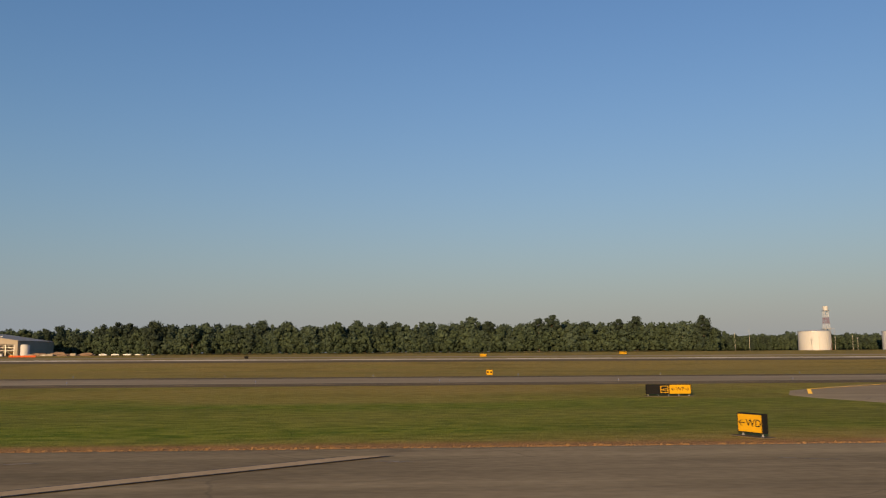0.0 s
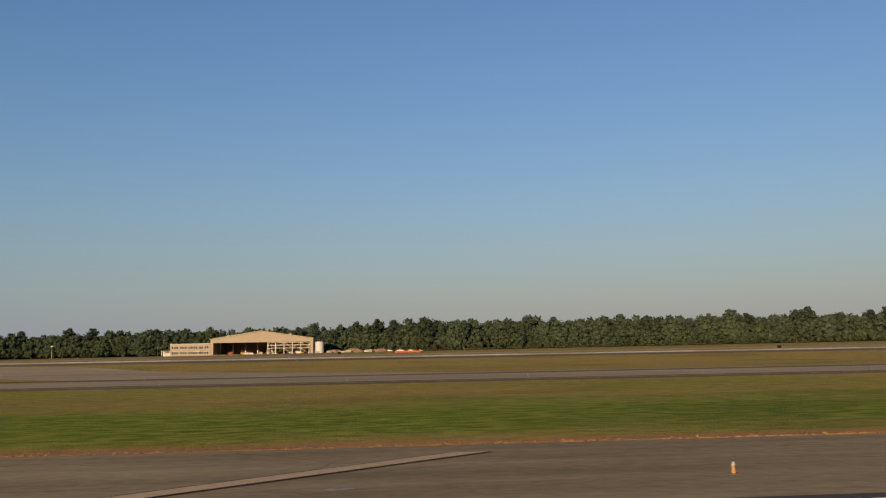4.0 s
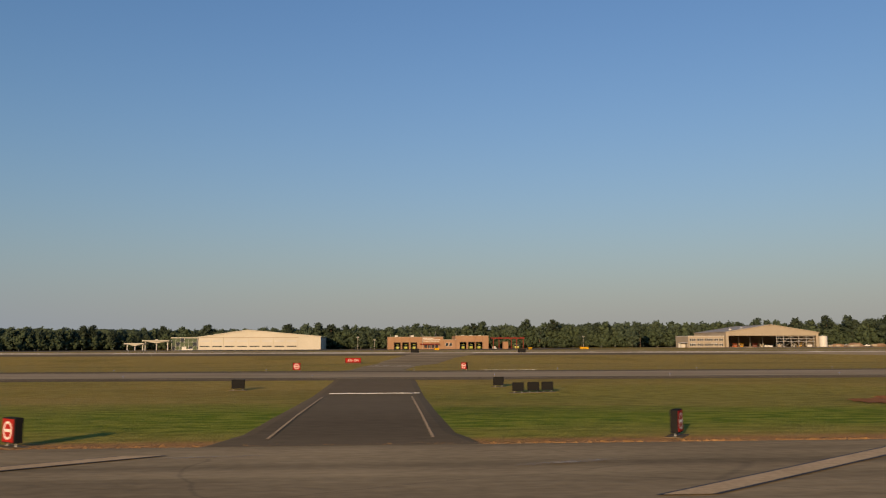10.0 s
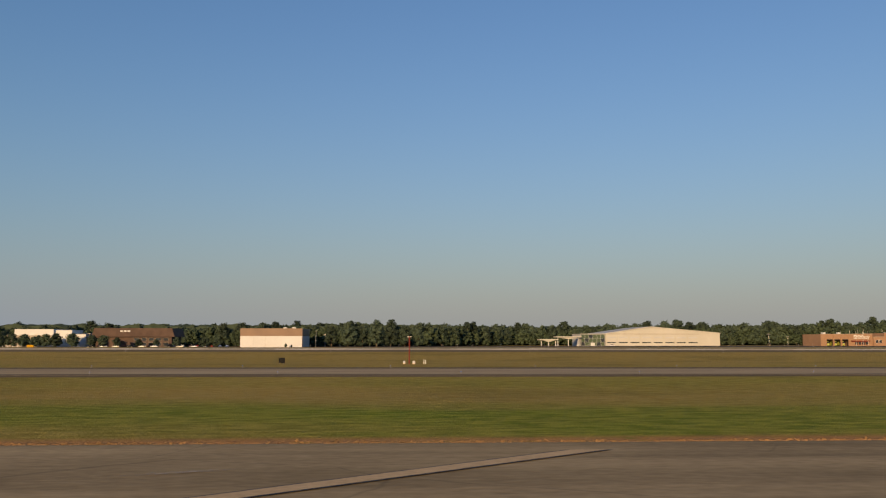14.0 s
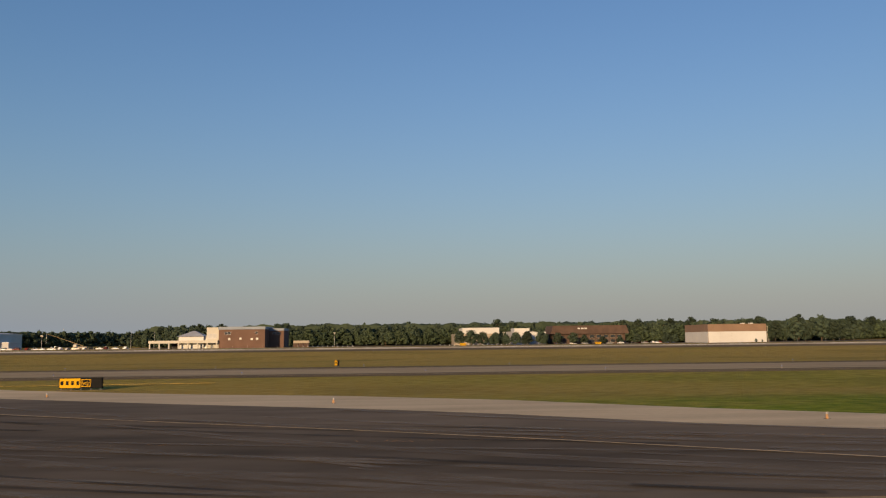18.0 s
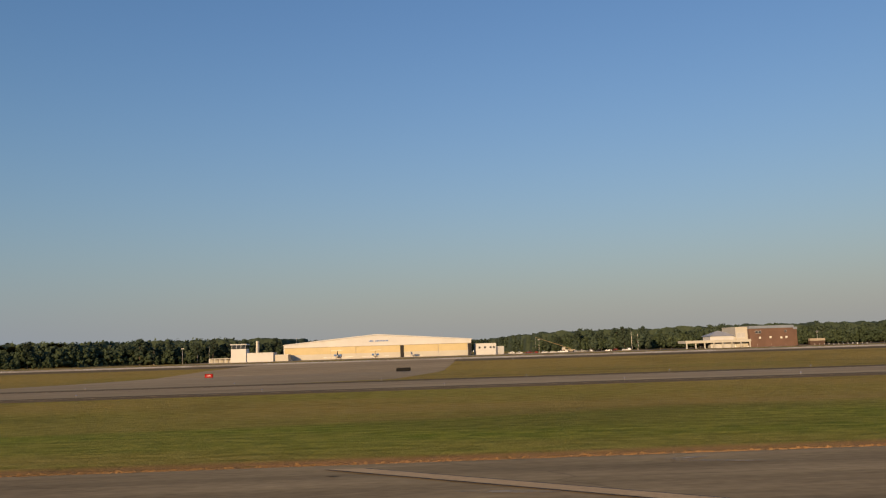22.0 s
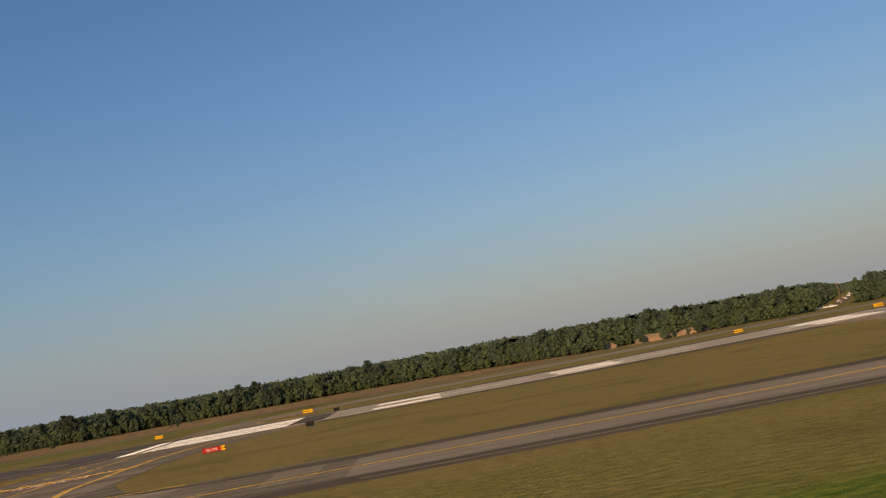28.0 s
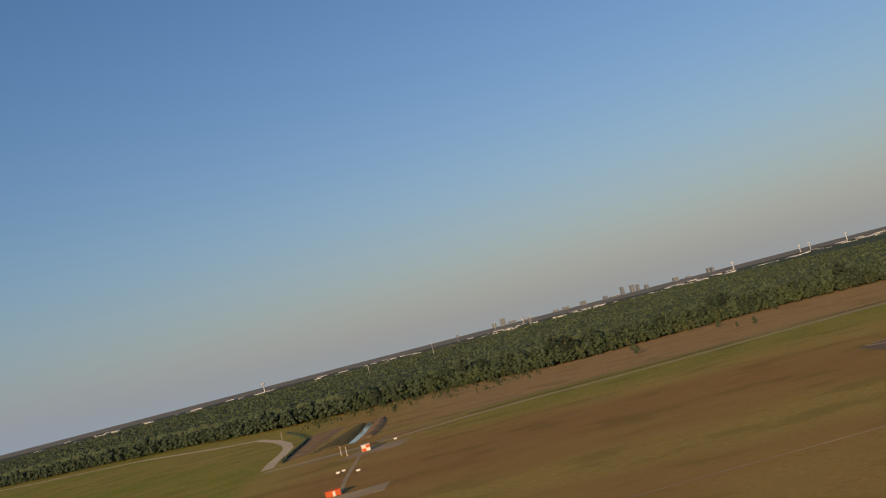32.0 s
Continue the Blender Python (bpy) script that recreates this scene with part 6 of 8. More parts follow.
part("back_panel", cube(-2.6, 2.6, 2.4, 2.6, 0, 3.5), WHITEWALL, t)


def tank(x, y, r, h, label, ribs=0):
    t = thing("storage_tank", x, y, label=label, category="tank", group="storage tanks")
    bm = bmesh.new()
    rod(bm, (0, 0, 0), (0, 0, h), r, sides=40)
    part("shell", bm, WHITEWALL, t)
    bm = bmesh.new()
    rod(bm, (0, 0, h), (0, 0, h + r * 0.08), r * 0.995, r * 0.1, 40)
    part("roof", bm, WHITEWALL, t)
    part("rim", rod(bmesh.new(), (0, 0, h - 0.25), (0, 0, h + 0.05), r * 1.012, sides=40), STEEL, t)
    for k in range(1, 5):
        part("seam", rod(bmesh.new(), (0, 0, h * k / 5 - 0.04), (0, 0, h * k / 5 + 0.04), r * 1.003, sides=40), WHITEWALL, t)
    if ribs:
        part("stair", rod(bmesh.new(), (r * 0.6, -r * 0.85, 0), (r * 0.95, -r * 0.4, h), 0.35, sides=6), STEEL, t)
        for dx in (-0.2, 0.35):
            part("pipe", rod(bmesh.new(), (r * dx, -r * 1.0, 0), (r * dx, -r * 1.0, h * 0.7), 0.15, sides=6), STEEL, t)
    return t


tank(437.5, 602, 3.1, 8.3, "small white tank beside a hangar")
tank(1040, 645, 12.2, 15.2, "large white fuel storage tank", 1)
tank(1111, 645, 12.2, 15.0, "large white fuel storage tank", 1)
t = thing("lattice_tower", 1060, 662, label="red and white lattice tower with a white radar head", category="tower")
W0, W1 = 2.5, 1.5
for k in range(6):
    z0, z1 = k * 5.4, (k + 1) * 5.4
    r0, r1 = W0 + (W1 - W0) * k / 6, W0 + (W1 - W0) * (k + 1) / 6
    for sx, sy in ((1, 1), (1, -1), (-1, -1), (-1, 1)):
        part("leg", rod(bmesh.new(), (sx * r0, sy * r0, z0), (sx * r1, sy * r1, z1), 0.16, sides=5), WHITEWALL if k % 2 else AVRED, t)
    for a, b in (((-1, -1), (1, -1)), ((1, -1), (1, 1)), ((1, 1), (-1, 1)), ((-1, 1), (-1, -1))):
        part("brace", rod(bmesh.new(), (a[0] * r0, a[1] * r0, z0), (b[0] * r1, b[1] * r1, z1), 0.09, sides=5), WHITEWALL if k % 2 else AVRED, t)
        part("brace", rod(bmesh.new(), (b[0] * r0, b[1] * r0, z0), (a[0] * r1, a[1] * r1, z1), 0.09, sides=5), WHITEWALL if k % 2 else AVRED, t)
part("platform", cube(-2.6, 2.6, -2.6, 2.6, 32.3, 32.8), STEEL, t)
part("platform", cube(-3.4, 3.4, -3.4, 3.4, 17.2, 17.7), STEEL, t)
part("radar_head", rod(bmesh.new(), (0, 0, 32.8), (0, 0, 36.2), 1.9, 2.3, 12), WHITEWALL, t)

# orange brick fire station
t = thing("fire_station", 138, 560, label="orange brick fire station with six open engine bays", category="fire station")
ox = 138


def bay_wall(x0, x1, h, doors, dh):
    """A front wall with real openings."""
    xs = [x0] + [v for d in doors for v in d] + [x1]
    for i in range(0, len(xs), 2):
        part("pier", cube(xs[i] - ox, xs[i + 1] - ox, 0, 0.6, 0, dh), ORANGEBRICK, t)
    part("header", cube(x0 - ox, x1 - ox, 0, 0.6, dh, h), ORANGEBRICK, t)
    part("side_wall", cube(x0 - ox, x0 - ox + 0.6, 0.6, 26, 0, h), ORANGEBRICK, t)
    part("side_wall", cube(x1 - ox - 0.6, x1 - ox, 0.6, 26, 0, h), ORANGEBRICK, t)
    part("back_wall", cube(x0 - ox, x1 - ox, 25.4, 26, 0, h), ORANGEBRICK, t)
    part("roof", cube(x0 - ox + 0.6, x1 - ox - 0.6, 0.6, 25.4, h - 1.0, h - 0.6), GREYROOF, t)
    part("coping", cube(x0 - ox - 0.1, x1 - ox + 0.1, -0.1, 0.8, h, h + 0.2), TANWALL, t)
    for i, (a, b) in enumerate(doors):
        part("raised_door", cube(a - ox, b - ox, 0.7, 0.95, dh - 0.5, dh + 0.4), DARK, t)
        for e in ((a - 0.5, a), (b, b + 0.5)):
            part("pilaster", cube(e[0] - ox, e[1] - ox, -0.2, 0, 0, h - 0.2), ORANGEBRICK, t)


bay_wall(104, 128, 8.3, [(108.3, 112.8), (113.9, 118.4), (119.6, 124.1)], 4.7)
bay_wall(150.4, 173.3, 9.1, [(153.4, 158.0), (159.1, 163.7), (164.5, 169.1)], 5.0)
block(t, 128 - ox, 142 - ox, 0.3, 24, 8.3, ORANGEBRICK, TANWALL)
block(t, 142 - ox, 150.4 - ox, -0.8, 24, 6.3, ORANGEBRICK, TANWALL)
part("red_canopy", cube(126 - ox, 139 - ox, -1.6, 0.3, 3.2, 3.9), AVRED, t)
panes(t, [130 - ox, 132.5 - ox, 135 - ox, 137.5 - ox], 1.0, 2.8, 0.3, 1.8, WINDOW, AVRED)
panes(t, [144.5 - ox, 147 - ox], 2.2, 4.2, -0.8, 1.8, WINDOW)
for r, (a, b) in enumerate(((126, 134.5), (126.5, 140), (128, 139))):
    k = a
    while k < b:
        part("letter_bar", cube(k - ox, k - ox + 0.75, 0.14, 0.28, 7.2 - 0.95 * r, 7.75 - 0.95 * r), SIGNWHITE, t)
        k += 1.05
for x, h in ((106, 1.5), (111, 0.9), (119, 1.0), (127, 2.6), (133, 3.6), (137, 3.6), (151, 3.2), (158, 1.0), (170, 1.6)):
    part("roof_mast", rod(bmesh.new(), (x - ox, 3, 8.0), (x - ox, 3, 8.6 + h), 0.08, sides=5), STEEL, t)
for x in (110, 121, 156, 162, 168):
    part("roof_unit", cube(x - ox - 1, x - ox + 1, 6, 8.5, 8.0, 9.6, 0.06), WHITEWALL, t)
for x in (127.5, 132.5, 136):
    part("flagpole", rod(bmesh.new(), (x - ox, -4, 0), (x - ox, -4, 10.4), 0.09, 0.05, 6), STEEL, t)
t = thing("carport", 187, 562, label="red steel canopy with a brick kiosk", category="canopy")
part("roof", cube(-11.4, 11.2, -3, 9, 7.0, 7.8, 0.05), AVRED, t)
for x in (-10.4, -6.5, 2, 5.8, 10.4):
    part("post", cube(x - 0.2, x + 0.2, -2.4, -2.0, 0, 7.0), AVRED, t)
part("kiosk", cube(-3.2, 0.2, -1, 4, 0, 5.0, 0.05), ORANGEBRICK, t)
for x in (-11, -5.5, 0, 5.5, 11):
    part("cross_beam", cube(x - 0.15, x + 0.15, -3, 9, 7.8, 8.2), AVRED, t)

# cream hangar with a glass office and canopies
t, c = gable_hangar("hangar", -34.5, 55, 618, 70, 9.2, 9.7, 0.7, 14.5, CREAM, CREAM, "cream metal hangar with a long sliding door")
part("door_track", cube(-34.4 - c, 38.4 - c, -0.5, 0, 8.9, 9.3), TANWALL, t)
for k in range(8):
    x0 = -34.3 - c + 9.06 * k
    leaf = part("door_leaf", cube(x0 + 0.04, x0 + 9.0, -0.3 - 0.12 * (k % 2), -0.05, 0.1, 8.85), CREAM, t)
    for z in (2.2, 5.9):
        part("pane", cube(x0 + 1.0, x0 + 8.0, -0.36 - 0.12 * (k % 2), -0.28 - 0.12 * (k % 2), z, z + (0.75 if z < 3 else 1.1)), WINDOW if z < 3 else GREYWALL, leaf)
for x in (-20, -2, 10, 22, 45):
    part("wall_lamp", cube(x - c - 0.2, x - c + 0.2, -0.9, -0.4, 9.6, 9.9), STEEL, t)
t = thing("glass_office", -44.5, 617, label="green-tinted glass office beside a hangar", category="office")
part("core", cube(-9.2, 9.6, 0.5, 30, -0.2, 8.9), GREYWALL, t)
for i in range(6):
    for j in range(3):
        part("pane", cube(-9.0 + 3.05 * i, -9.0 + 3.05 * i + 2.9, 0.25, 0.5, 0.3 + 2.85 * j, 0.3 + 2.85 * j + 2.7), GREENGLASS if (i * 3 + j) % 4 else WINDOW, t)
for i in range(7):
    part("mullion", cube(-9.1 + 3.05 * i, -8.98 + 3.05 * i, 0.1, 0.5, 0, 8.9), WHITEWALL, t)
part("roof_band", cube(-9.6, 9.8, -0.6, 30.4, 8.9, 9.4), CREAM, t)
part("door", cube(-1.6, 1.6, 0.0, 0.3, 0, 2.6), WHITEWALL, t)
for x0, x1, z, nm in ((-73.3, -54.2, 6.6, "canopy"), (-86, -72, 4.6, "canopy")):
    t = thing(nm, (x0 + x1) / 2, 616, label="flat cream canopy on slim posts", category="canopy", group="canopies")
    w = (x1 - x0) / 2
    part("roof", cube(-w, w, -4, 8, z, z + 0.8, 0.08), CREAM, t)
    for x in (-w + 1.5, 0, w - 1.5):
        part("post", cube(x - 0.25, x + 0.25, -1.25, -0.75, 0, z), WHITEWALL, t)
    part("soffit", prism(bmesh.new(), [(-w + 2, z), (w - 2, z), (0.6, z - 1.2), (-0.6, z - 1.2)], -3, 6), CREAM, t)

# white warehouse with a brown fascia
t = thing("warehouse", -278.5, 560, label="white warehouse with a deep brown fascia", category="warehouse")
block(t, -20.5, 20.5, 0, 46, 7.7, WHITEWALL, name="lower_wall")
block(t, -20.8, 20.8, -0.3, 46.3, 12.8, BROWNCLAD, name="fascia").location.z = 0
for x in (-12, -4):
    part("door_seam", cube(x - 0.06, x + 0.06, -0.34, -0.28, 0, 7.6), STEEL, t)
bm = cube(-20.6, 20.6, -0.33, -0.28, 0.05, 7.6)
part("white_front", bm, WHITEWALL, t)
part("white_side", cube(-20.86, -20.8, 0, 46, 0.05, 7.6), WHITEWALL, t)
part("white_side", cube(20.8, 20.86, 0, 46, 0.05, 7.6), WHITEWALL, t)
for k in range(5):
    part("side_rib", cube(-20.95, -20.85, 3 + 9 * k, 3.2 + 9 * k, 0, 7.5), GREYWALL, t)
for x in (8, 14):
    part("roof_unit", cube(x - 1.2, x + 1.2, 8, 11, 12.8, 13.6), WHITEWALL, t)

# brown office with white blocks
t = thing("office", -377, 584, label="brown-roofed two-storey office behind trees", category="office")
block(t, -26, 26, 0, 26, 7.4, BROWNROOF)
part("roof", prism(bmesh.new(), [(-28.5, 7.2), (28.5, 7.2), (26.5, 13.2), (-26.5, 13.2)], -2, 27), BROWNROOF, t)
panes(t, [2 + 5 * k for k in range(5)], 1.0, 3.2, 0, 3.4, WINDOW, TANWALL)
panes(t, [2 + 5 * k for k in range(5)], 4.4, 6.4, 0, 3.4, WINDOW, TANWALL)
for x in (-8, -5.5, -3):
    part("skylight", cube(x - 0.9, x + 0.9, -2.1, -1.9, 10.6, 11.6), WHITEWALL, t)
t = thing("white_block", -420, 586, label="white stucco block beside the brown office", category="building")
block(t, -11, 0, 0, 20, 11.4, WHITEWALL, WHITEWALL)
block(t, 0, 11, -4, 16, 8.6, WHITEWALL, WHITEWALL)
t = thing("grey_hangar", -455, 604, label="grey hangar with a white parapet", category="hangar")
block(t, -18, 15, 0, 40, 8.2, TANWALL)
part("parapet", cube(-12, 15.2, -0.3, 40, 8.2, 12.6), WHITEWALL, t)
for k in range(6):
    part("wall_rib", cube(-16 + 5.4 * k, -15.6 + 5.4 * k, -0.2, 0, 0, 8.2), TANWALL, t)
block(t, 24, 41, 0, 30, 9.4, WHITEWALL, TANWALL)

# red brick block with cream entrance wing
t = thing("brick_block", -616, 540, label="red brick block with a grey metal roof edge", category="building")
block(t, -14.8, 15, 0, 34, 12.2, REDBRICK)
part("roof_band", cube(-15.1, 15.3, -0.5, 34.4, 12.2, 14.0), BLUEROOF, t)
panes(t, [-10, -8], 9.0, 10.6, 0, 1.8, WINDOW)
panes(t, [9.6], 9.2, 10.6, 0, 1.4, WINDOW)
for x, z in ((-8, 5.4), (-0.8, 5.6), (6.5, 5.2), (10, 5.4)):
    part("wall_plate", cube(x - 0.7, x + 0.7, -0.1, 0, z, z + 1.3), SIGNWHITE, t)
t = thing("cream_block", -635, 543, label="cream stucco block joining the brick building", category="building")
block(t, -4.2, 4, 0, 24, 13.4, CREAM, CREAM)
panes(t, [-2, 1], 6.6, 9.6, 0, 2.6, GREYWALL)
t = thing("entrance_wing", -653, 538, label="low cream entrance wing with a pale hipped roof", category="building")
part("fascia", cube(-22.2, 22, 0, 16, 3.6, 5.4, 0.05), CREAM, t)
for k in range(8):
    part("column", cube(-21.8 + 6.1 * k, -21.0 + 6.1 * k, 0.2, 1.0, 0, 3.6), CREAM, t)
# near-black wall stands in for the shade under the entrance roof
part("back_wall", cube(-10, 22, 9, 10, 0, 3.6), DARK, t)
block(t, 1, 20, 6, 26, 7.6, WHITEWALL, WHITEWALL)
bm = bmesh.new()
v = [bm.verts.new(p) for p in ((-5, 3, 8.0), (13, 3, 8.0), (13, 19, 8.0), (-5, 19, 8.0), (3.4, 11, 11.6), (5.2, 11, 11.6))]
for f in ((0, 1, 5, 4), (1, 2, 5), (2, 3, 4, 5), (3, 0, 4), (3, 2, 1, 0)):
    bm.faces.new([v[i] for i in f])
part("hipped_roof", bm, GREYROOF, t)
block(t, -4, 12, 4, 18, 7.9, WHITEWALL)
t = thing("brick_wing", -596, 556, label="dark brick wing with a grey roof edge", category="building")
block(t, -5, 5, 0, 24, 11.4, REDBRICK)
part("roof_band", cube(-5.2, 5.2, -0.4, 24.2, 11.4, 13.0), BLUEROOF, t)
panes(t, [-1.5, 1.5], 9.0, 10.4, 0, 1.8, WINDOW)
t = thing("stacked_containers", -579, 552, label="row of tan and rusty containers", category="container")
for k in range(3):
    part("container", cube(-5.2 + 3.5 * k, -1.9 + 3.5 * k, 0, 3, 0.1, 2.9, 0.04), BROWNROOF, t)
part("yellow_container", cube(-5.2, 5.4, 0, 3, 2.95, 4.6, 0.05), TANWALL, t)

# long cream hangar with pale yellow doors
t, c = gable_hangar("hangar", -948.5, -814, 590, 78, 10.9, 11.6, -882.3, 16.8, WHITEWALL, WHITEWALL, "long white hangar with pale yellow sliding doors")
edges = [-948, -915, -897, -865.2, -838, -816.8]
for i, (a, b) in enumerate(zip(edges, edges[1:])):
    d0 = a - c + (2.6 if i == 3 else 0.15)
    leaf = part("door_leaf", cube(d0, b - c - 0.1, -0.35 - 0.15 * (i % 2), -0.05, 3.9, 8.7), YELLOWDOOR, t)
    part("kick_panel", cube(d0, b - c - 0.1, -0.33 - 0.15 * (i % 2), -0.05, 0.1, 3.88), CREAM, leaf)
# near-black boxes paint the shade of open gaps; the wall behind is whole
part("gap_shade", cube(-865.2 - c, -862.6 - c, -0.3, -0.02, 0.1, 8.7), DARK, t)
part("gap_shade", cube(-816.6 - c, -814.1 - c, -0.3, -0.02, 0.1, 8.7), DARK, t)
part("door_track", cube(-948.4 - c, -814.2 - c, -0.7, 0, 8.7, 9.0), TANWALL, t)
board = part("signboard", cube(-889 - c, -872.5 - c, -0.25, -0.02, 11.2, 13.2), WHITEWALL, t)
part("emblem", prism(bmesh.new(), [(-888 - c, 12.1), (-886.6 - c, 12.7), (-884.6 - c, 12.6), (-884.2 - c, 11.9), (-886.5 - c, 11.8)], -0.33, -0.25), BLUEPAINT, board)
for k in range(9):
    part("letter_bar", cube(-883 - c + 1.05 * k, -882.25 - c + 1.05 * k, -0.33, -0.25, 11.8, 12.7), BLUEPAINT, board)
for x in (-940, -905, -870, -835):
    part("roof_mast", rod(bmesh.new(), (x - c, 5, 11), (x - c, 5, 16.0), 0.06, sides=5), STEEL, t)
t = thing("annex", -796, 592, label="white two-storey annex with small windows", category="building")
block(t, -14.5, 0, 0, 20, 7.9, WHITEWALL, WHITEWALL)
panes(t, [-12, -8, -4, -1.6], 4.6, 6.0, 0, 1.4, WINDOW)
block(t, 0.2, 6, 3, 20, 5.4, GREYWALL, WHITEWALL)
t = thing("control_tower", -976.5, 572, label="squat white control tower with a glazed cab", category="tower")
block(t, -5.3, 5.0, 0, 10, 9.2, WHITEWALL)
part("cab_glass", cube(-4.8, 4.5, 0.5, 9.5, 9.2, 12.0), WINDOW, t)
part("cab_roof", cube(-5.9, 5.6, -0.6, 10.6, 12.0, 12.7, 0.08), WHITEWALL, t)
for x in (-4.8, -1.7, 1.4, 4.4):
    part("cab_mullion", cube(x - 0.1, x + 0.1, 0.35, 0.55, 9.2, 12.0), WHITEWALL, t)
t = thing("boiler_house", -962, 573, label="white boiler house with a steel chimney", category="building")
block(t, -9.4, 9, 0, 16, 6.0, WHITEWALL, WHITEWALL)
part("chimney", rod(bmesh.new(), (-3, 6, 5.8), (-3, 6, 14.6), 1.15, sides=16), STEEL, t)
block(t, 9.2, 19, 2, 14, 4.2, CREAM, WHITEWALL)
t = thing("low_shed", -990, 576, label="low cream shed with open bays", category="shed")
block(t, -8, 7.5, 4, 12, 2.9, CREAM, WHITEWALL)
for k in range(5):
    part("column", cube(-7.8 + 3.6 * k, -7.3 + 3.6 * k, 0.2, 0.7, 0, 2.8), WHITEWALL, t)
part("awning", cube(-8, 7.5, 0, 4, 2.8, 3.2), CREAM, t)


# ---- vehicles and aircraft ----
def car(x, y, rz, paint, label, kind="suv", stripe=None, z=None):
    L, Wd, H = {"suv": (4.9, 2.0, 1.85), "sedan": (4.7, 1.85, 1.45), "truck": (9.5, 2.7, 3.4), "pickup": (5.6, 2.0, 1.8)}[kind]
    t = thing("car" if kind != "truck" else "fire_engine", x, y, z, rz, label=label, category="car" if kind != "truck" else "fire engine")
    w = Wd / 2
    r = {"truck": 0.6, "suv": 0.42}.get(kind, 0.36)
    bot, mid = r * (1.0 if kind == "suv" else 0.75), H * 0.56
    if kind == "truck":
        prof = [(-L / 2, bot), (L / 2, bot), (L / 2, H * 0.55), (L / 2 - 0.6, H), (L / 2 - 2.6, H), (L / 2 - 2.8, H * 0.9), (-L / 2, H * 0.9)]
        glass = [(L / 2 + 0.01, H * 0.58), (L / 2 - 0.5, H * 0.93), (L / 2 - 2.3, H * 0.93), (L / 2 - 2.3, H * 0.58)]
    elif kind == "pickup":
        prof = [(-L / 2, bot), (L / 2, bot), (L / 2, mid * 0.95), (L * 0.22, mid), (L * 0.08, H), (-L * 0.14, H), (-L * 0.17, mid), (-L / 2, mid)]
        glass = [(L * 0.20, mid), (L * 0.07, H * 0.95), (-L * 0.12, H * 0.95), (-L * 0.15, mid)]
    elif kind == "sedan":
        prof = [(-L / 2, bot), (L / 2, bot), (L / 2, mid * 0.9), (L * 0.24, mid), (L * 0.08, H), (-L * 0.22, H), (-L * 0.36, mid), (-L / 2, mid * 0.95)]
        glass = [(L * 0.21, mid), (L * 0.07, H * 0.95), (-L * 0.21, H * 0.95), (-L * 0.32, mid)]
    else:
        prof = [(-L / 2, bot), (L / 2, bot), (L / 2, mid * 0.95), (L * 0.27, mid), (L * 0.13, H), (-L * 0.42, H), (-L * 0.49, mid), (-L / 2, mid * 0.9)]
        glass = [(L * 0.24, mid), (L * 0.12, H * 0.95), (-L * 0.41, H * 0.95), (-L * 0.46, mid)]
    bm = prism(bmesh.new(), prof, -w, w)
    bmesh.ops.bevel(bm, geom=bm.edges[:], offset=0.06, segments=2, affect="EDGES")
    body = part("body", bm, paint, t)
    if kind == "suv":
        lo, hi = mid + 0.04, H * 0.93
        for a, b in ((-0.45, -0.27), (-0.25, -0.06), (-0.04, 0.13)):
            for s in (-1, 1):
                front = 0.08 * L if b > 0.1 else 0.0
                part("side_glass", prism(bmesh.new(), [(a * L, lo), (b * L + front, lo), (b * L, hi), (a * L, hi)], s * w - 0.02, s * w + 0.02), WINDOW, t)
        part("rear_window", cube(-L * 0.482, -L * 0.45, -w * 0.8, w * 0.8, mid + 0.1, H * 0.92, 0.02), WINDOW, t)
        part("windscreen", prism(bmesh.new(), [(L * 0.255, mid + 0.05), (L * 0.275, mid + 0.05), (L * 0.15, H * 0.95), (L * 0.13, H * 0.95)], -w * 0.88, w * 0.88), WINDOW, t)
        for x0 in (-L / 2 - 0.04, L / 2 - 0.16):
            part("bumper", cube(x0, x0 + 0.2, -w * 0.96, w * 0.96, bot - 0.02, bot + 0.24, 0.04), SIGNBLACK, t)
        part("sill", cube(-L * 0.46, L * 0.46, -w - 0.005, w + 0.005, bot - 0.03, bot + 0.10, 0.02), SIGNBLACK, t)
        for s in (-1, 1):
            part("roof_rail", cube(-L * 0.38, L * 0.08, s * w * 0.82 - 0.03, s * w * 0.82 + 0.03, H + 0.01, H + 0.07), SIGNBLACK, t)
            part("mirror", cube(L * 0.2, L * 0.24, s * (w + 0.12) - 0.1, s * (w + 0.12) + 0.1, mid + 0.05, mid + 0.25, 0.02), SIGNBLACK, t)
        part("light_bar", cube(-0.1, 0.15, -0.55, 0.55, H, H + 0.12, 0.03), STEEL, t)
    else:
        part("side_glass", prism(bmesh.new(), glass, -w - 0.015, w + 0.015), WINDOW, t)
    if stripe:
        part("stripe", cube(-L / 2 + 0.1, L / 2 - 0.3, -w - 0.02, w + 0.02, mid * 0.80, mid * 1.0), stripe, t)
    for sx in ((-0.31, 0.31) if kind != "truck" else (-0.33, 0.30)):
        for sy in (-1, 1):
            wh = part("tyre", rod(bmesh.new(), (L * sx, sy * (w - 0.12) - 0.12, r), (L * sx, sy * (w - 0.12) + 0.12, r), r, sides=14), RUBBER, t)
            part("rim", rod(bmesh.new(), (L * sx, sy * (w + 0.01) - 0.02, r), (L * sx, sy * (w + 0.01) + 0.02, r), r * 0.6, sides=12), STEEL, wh)
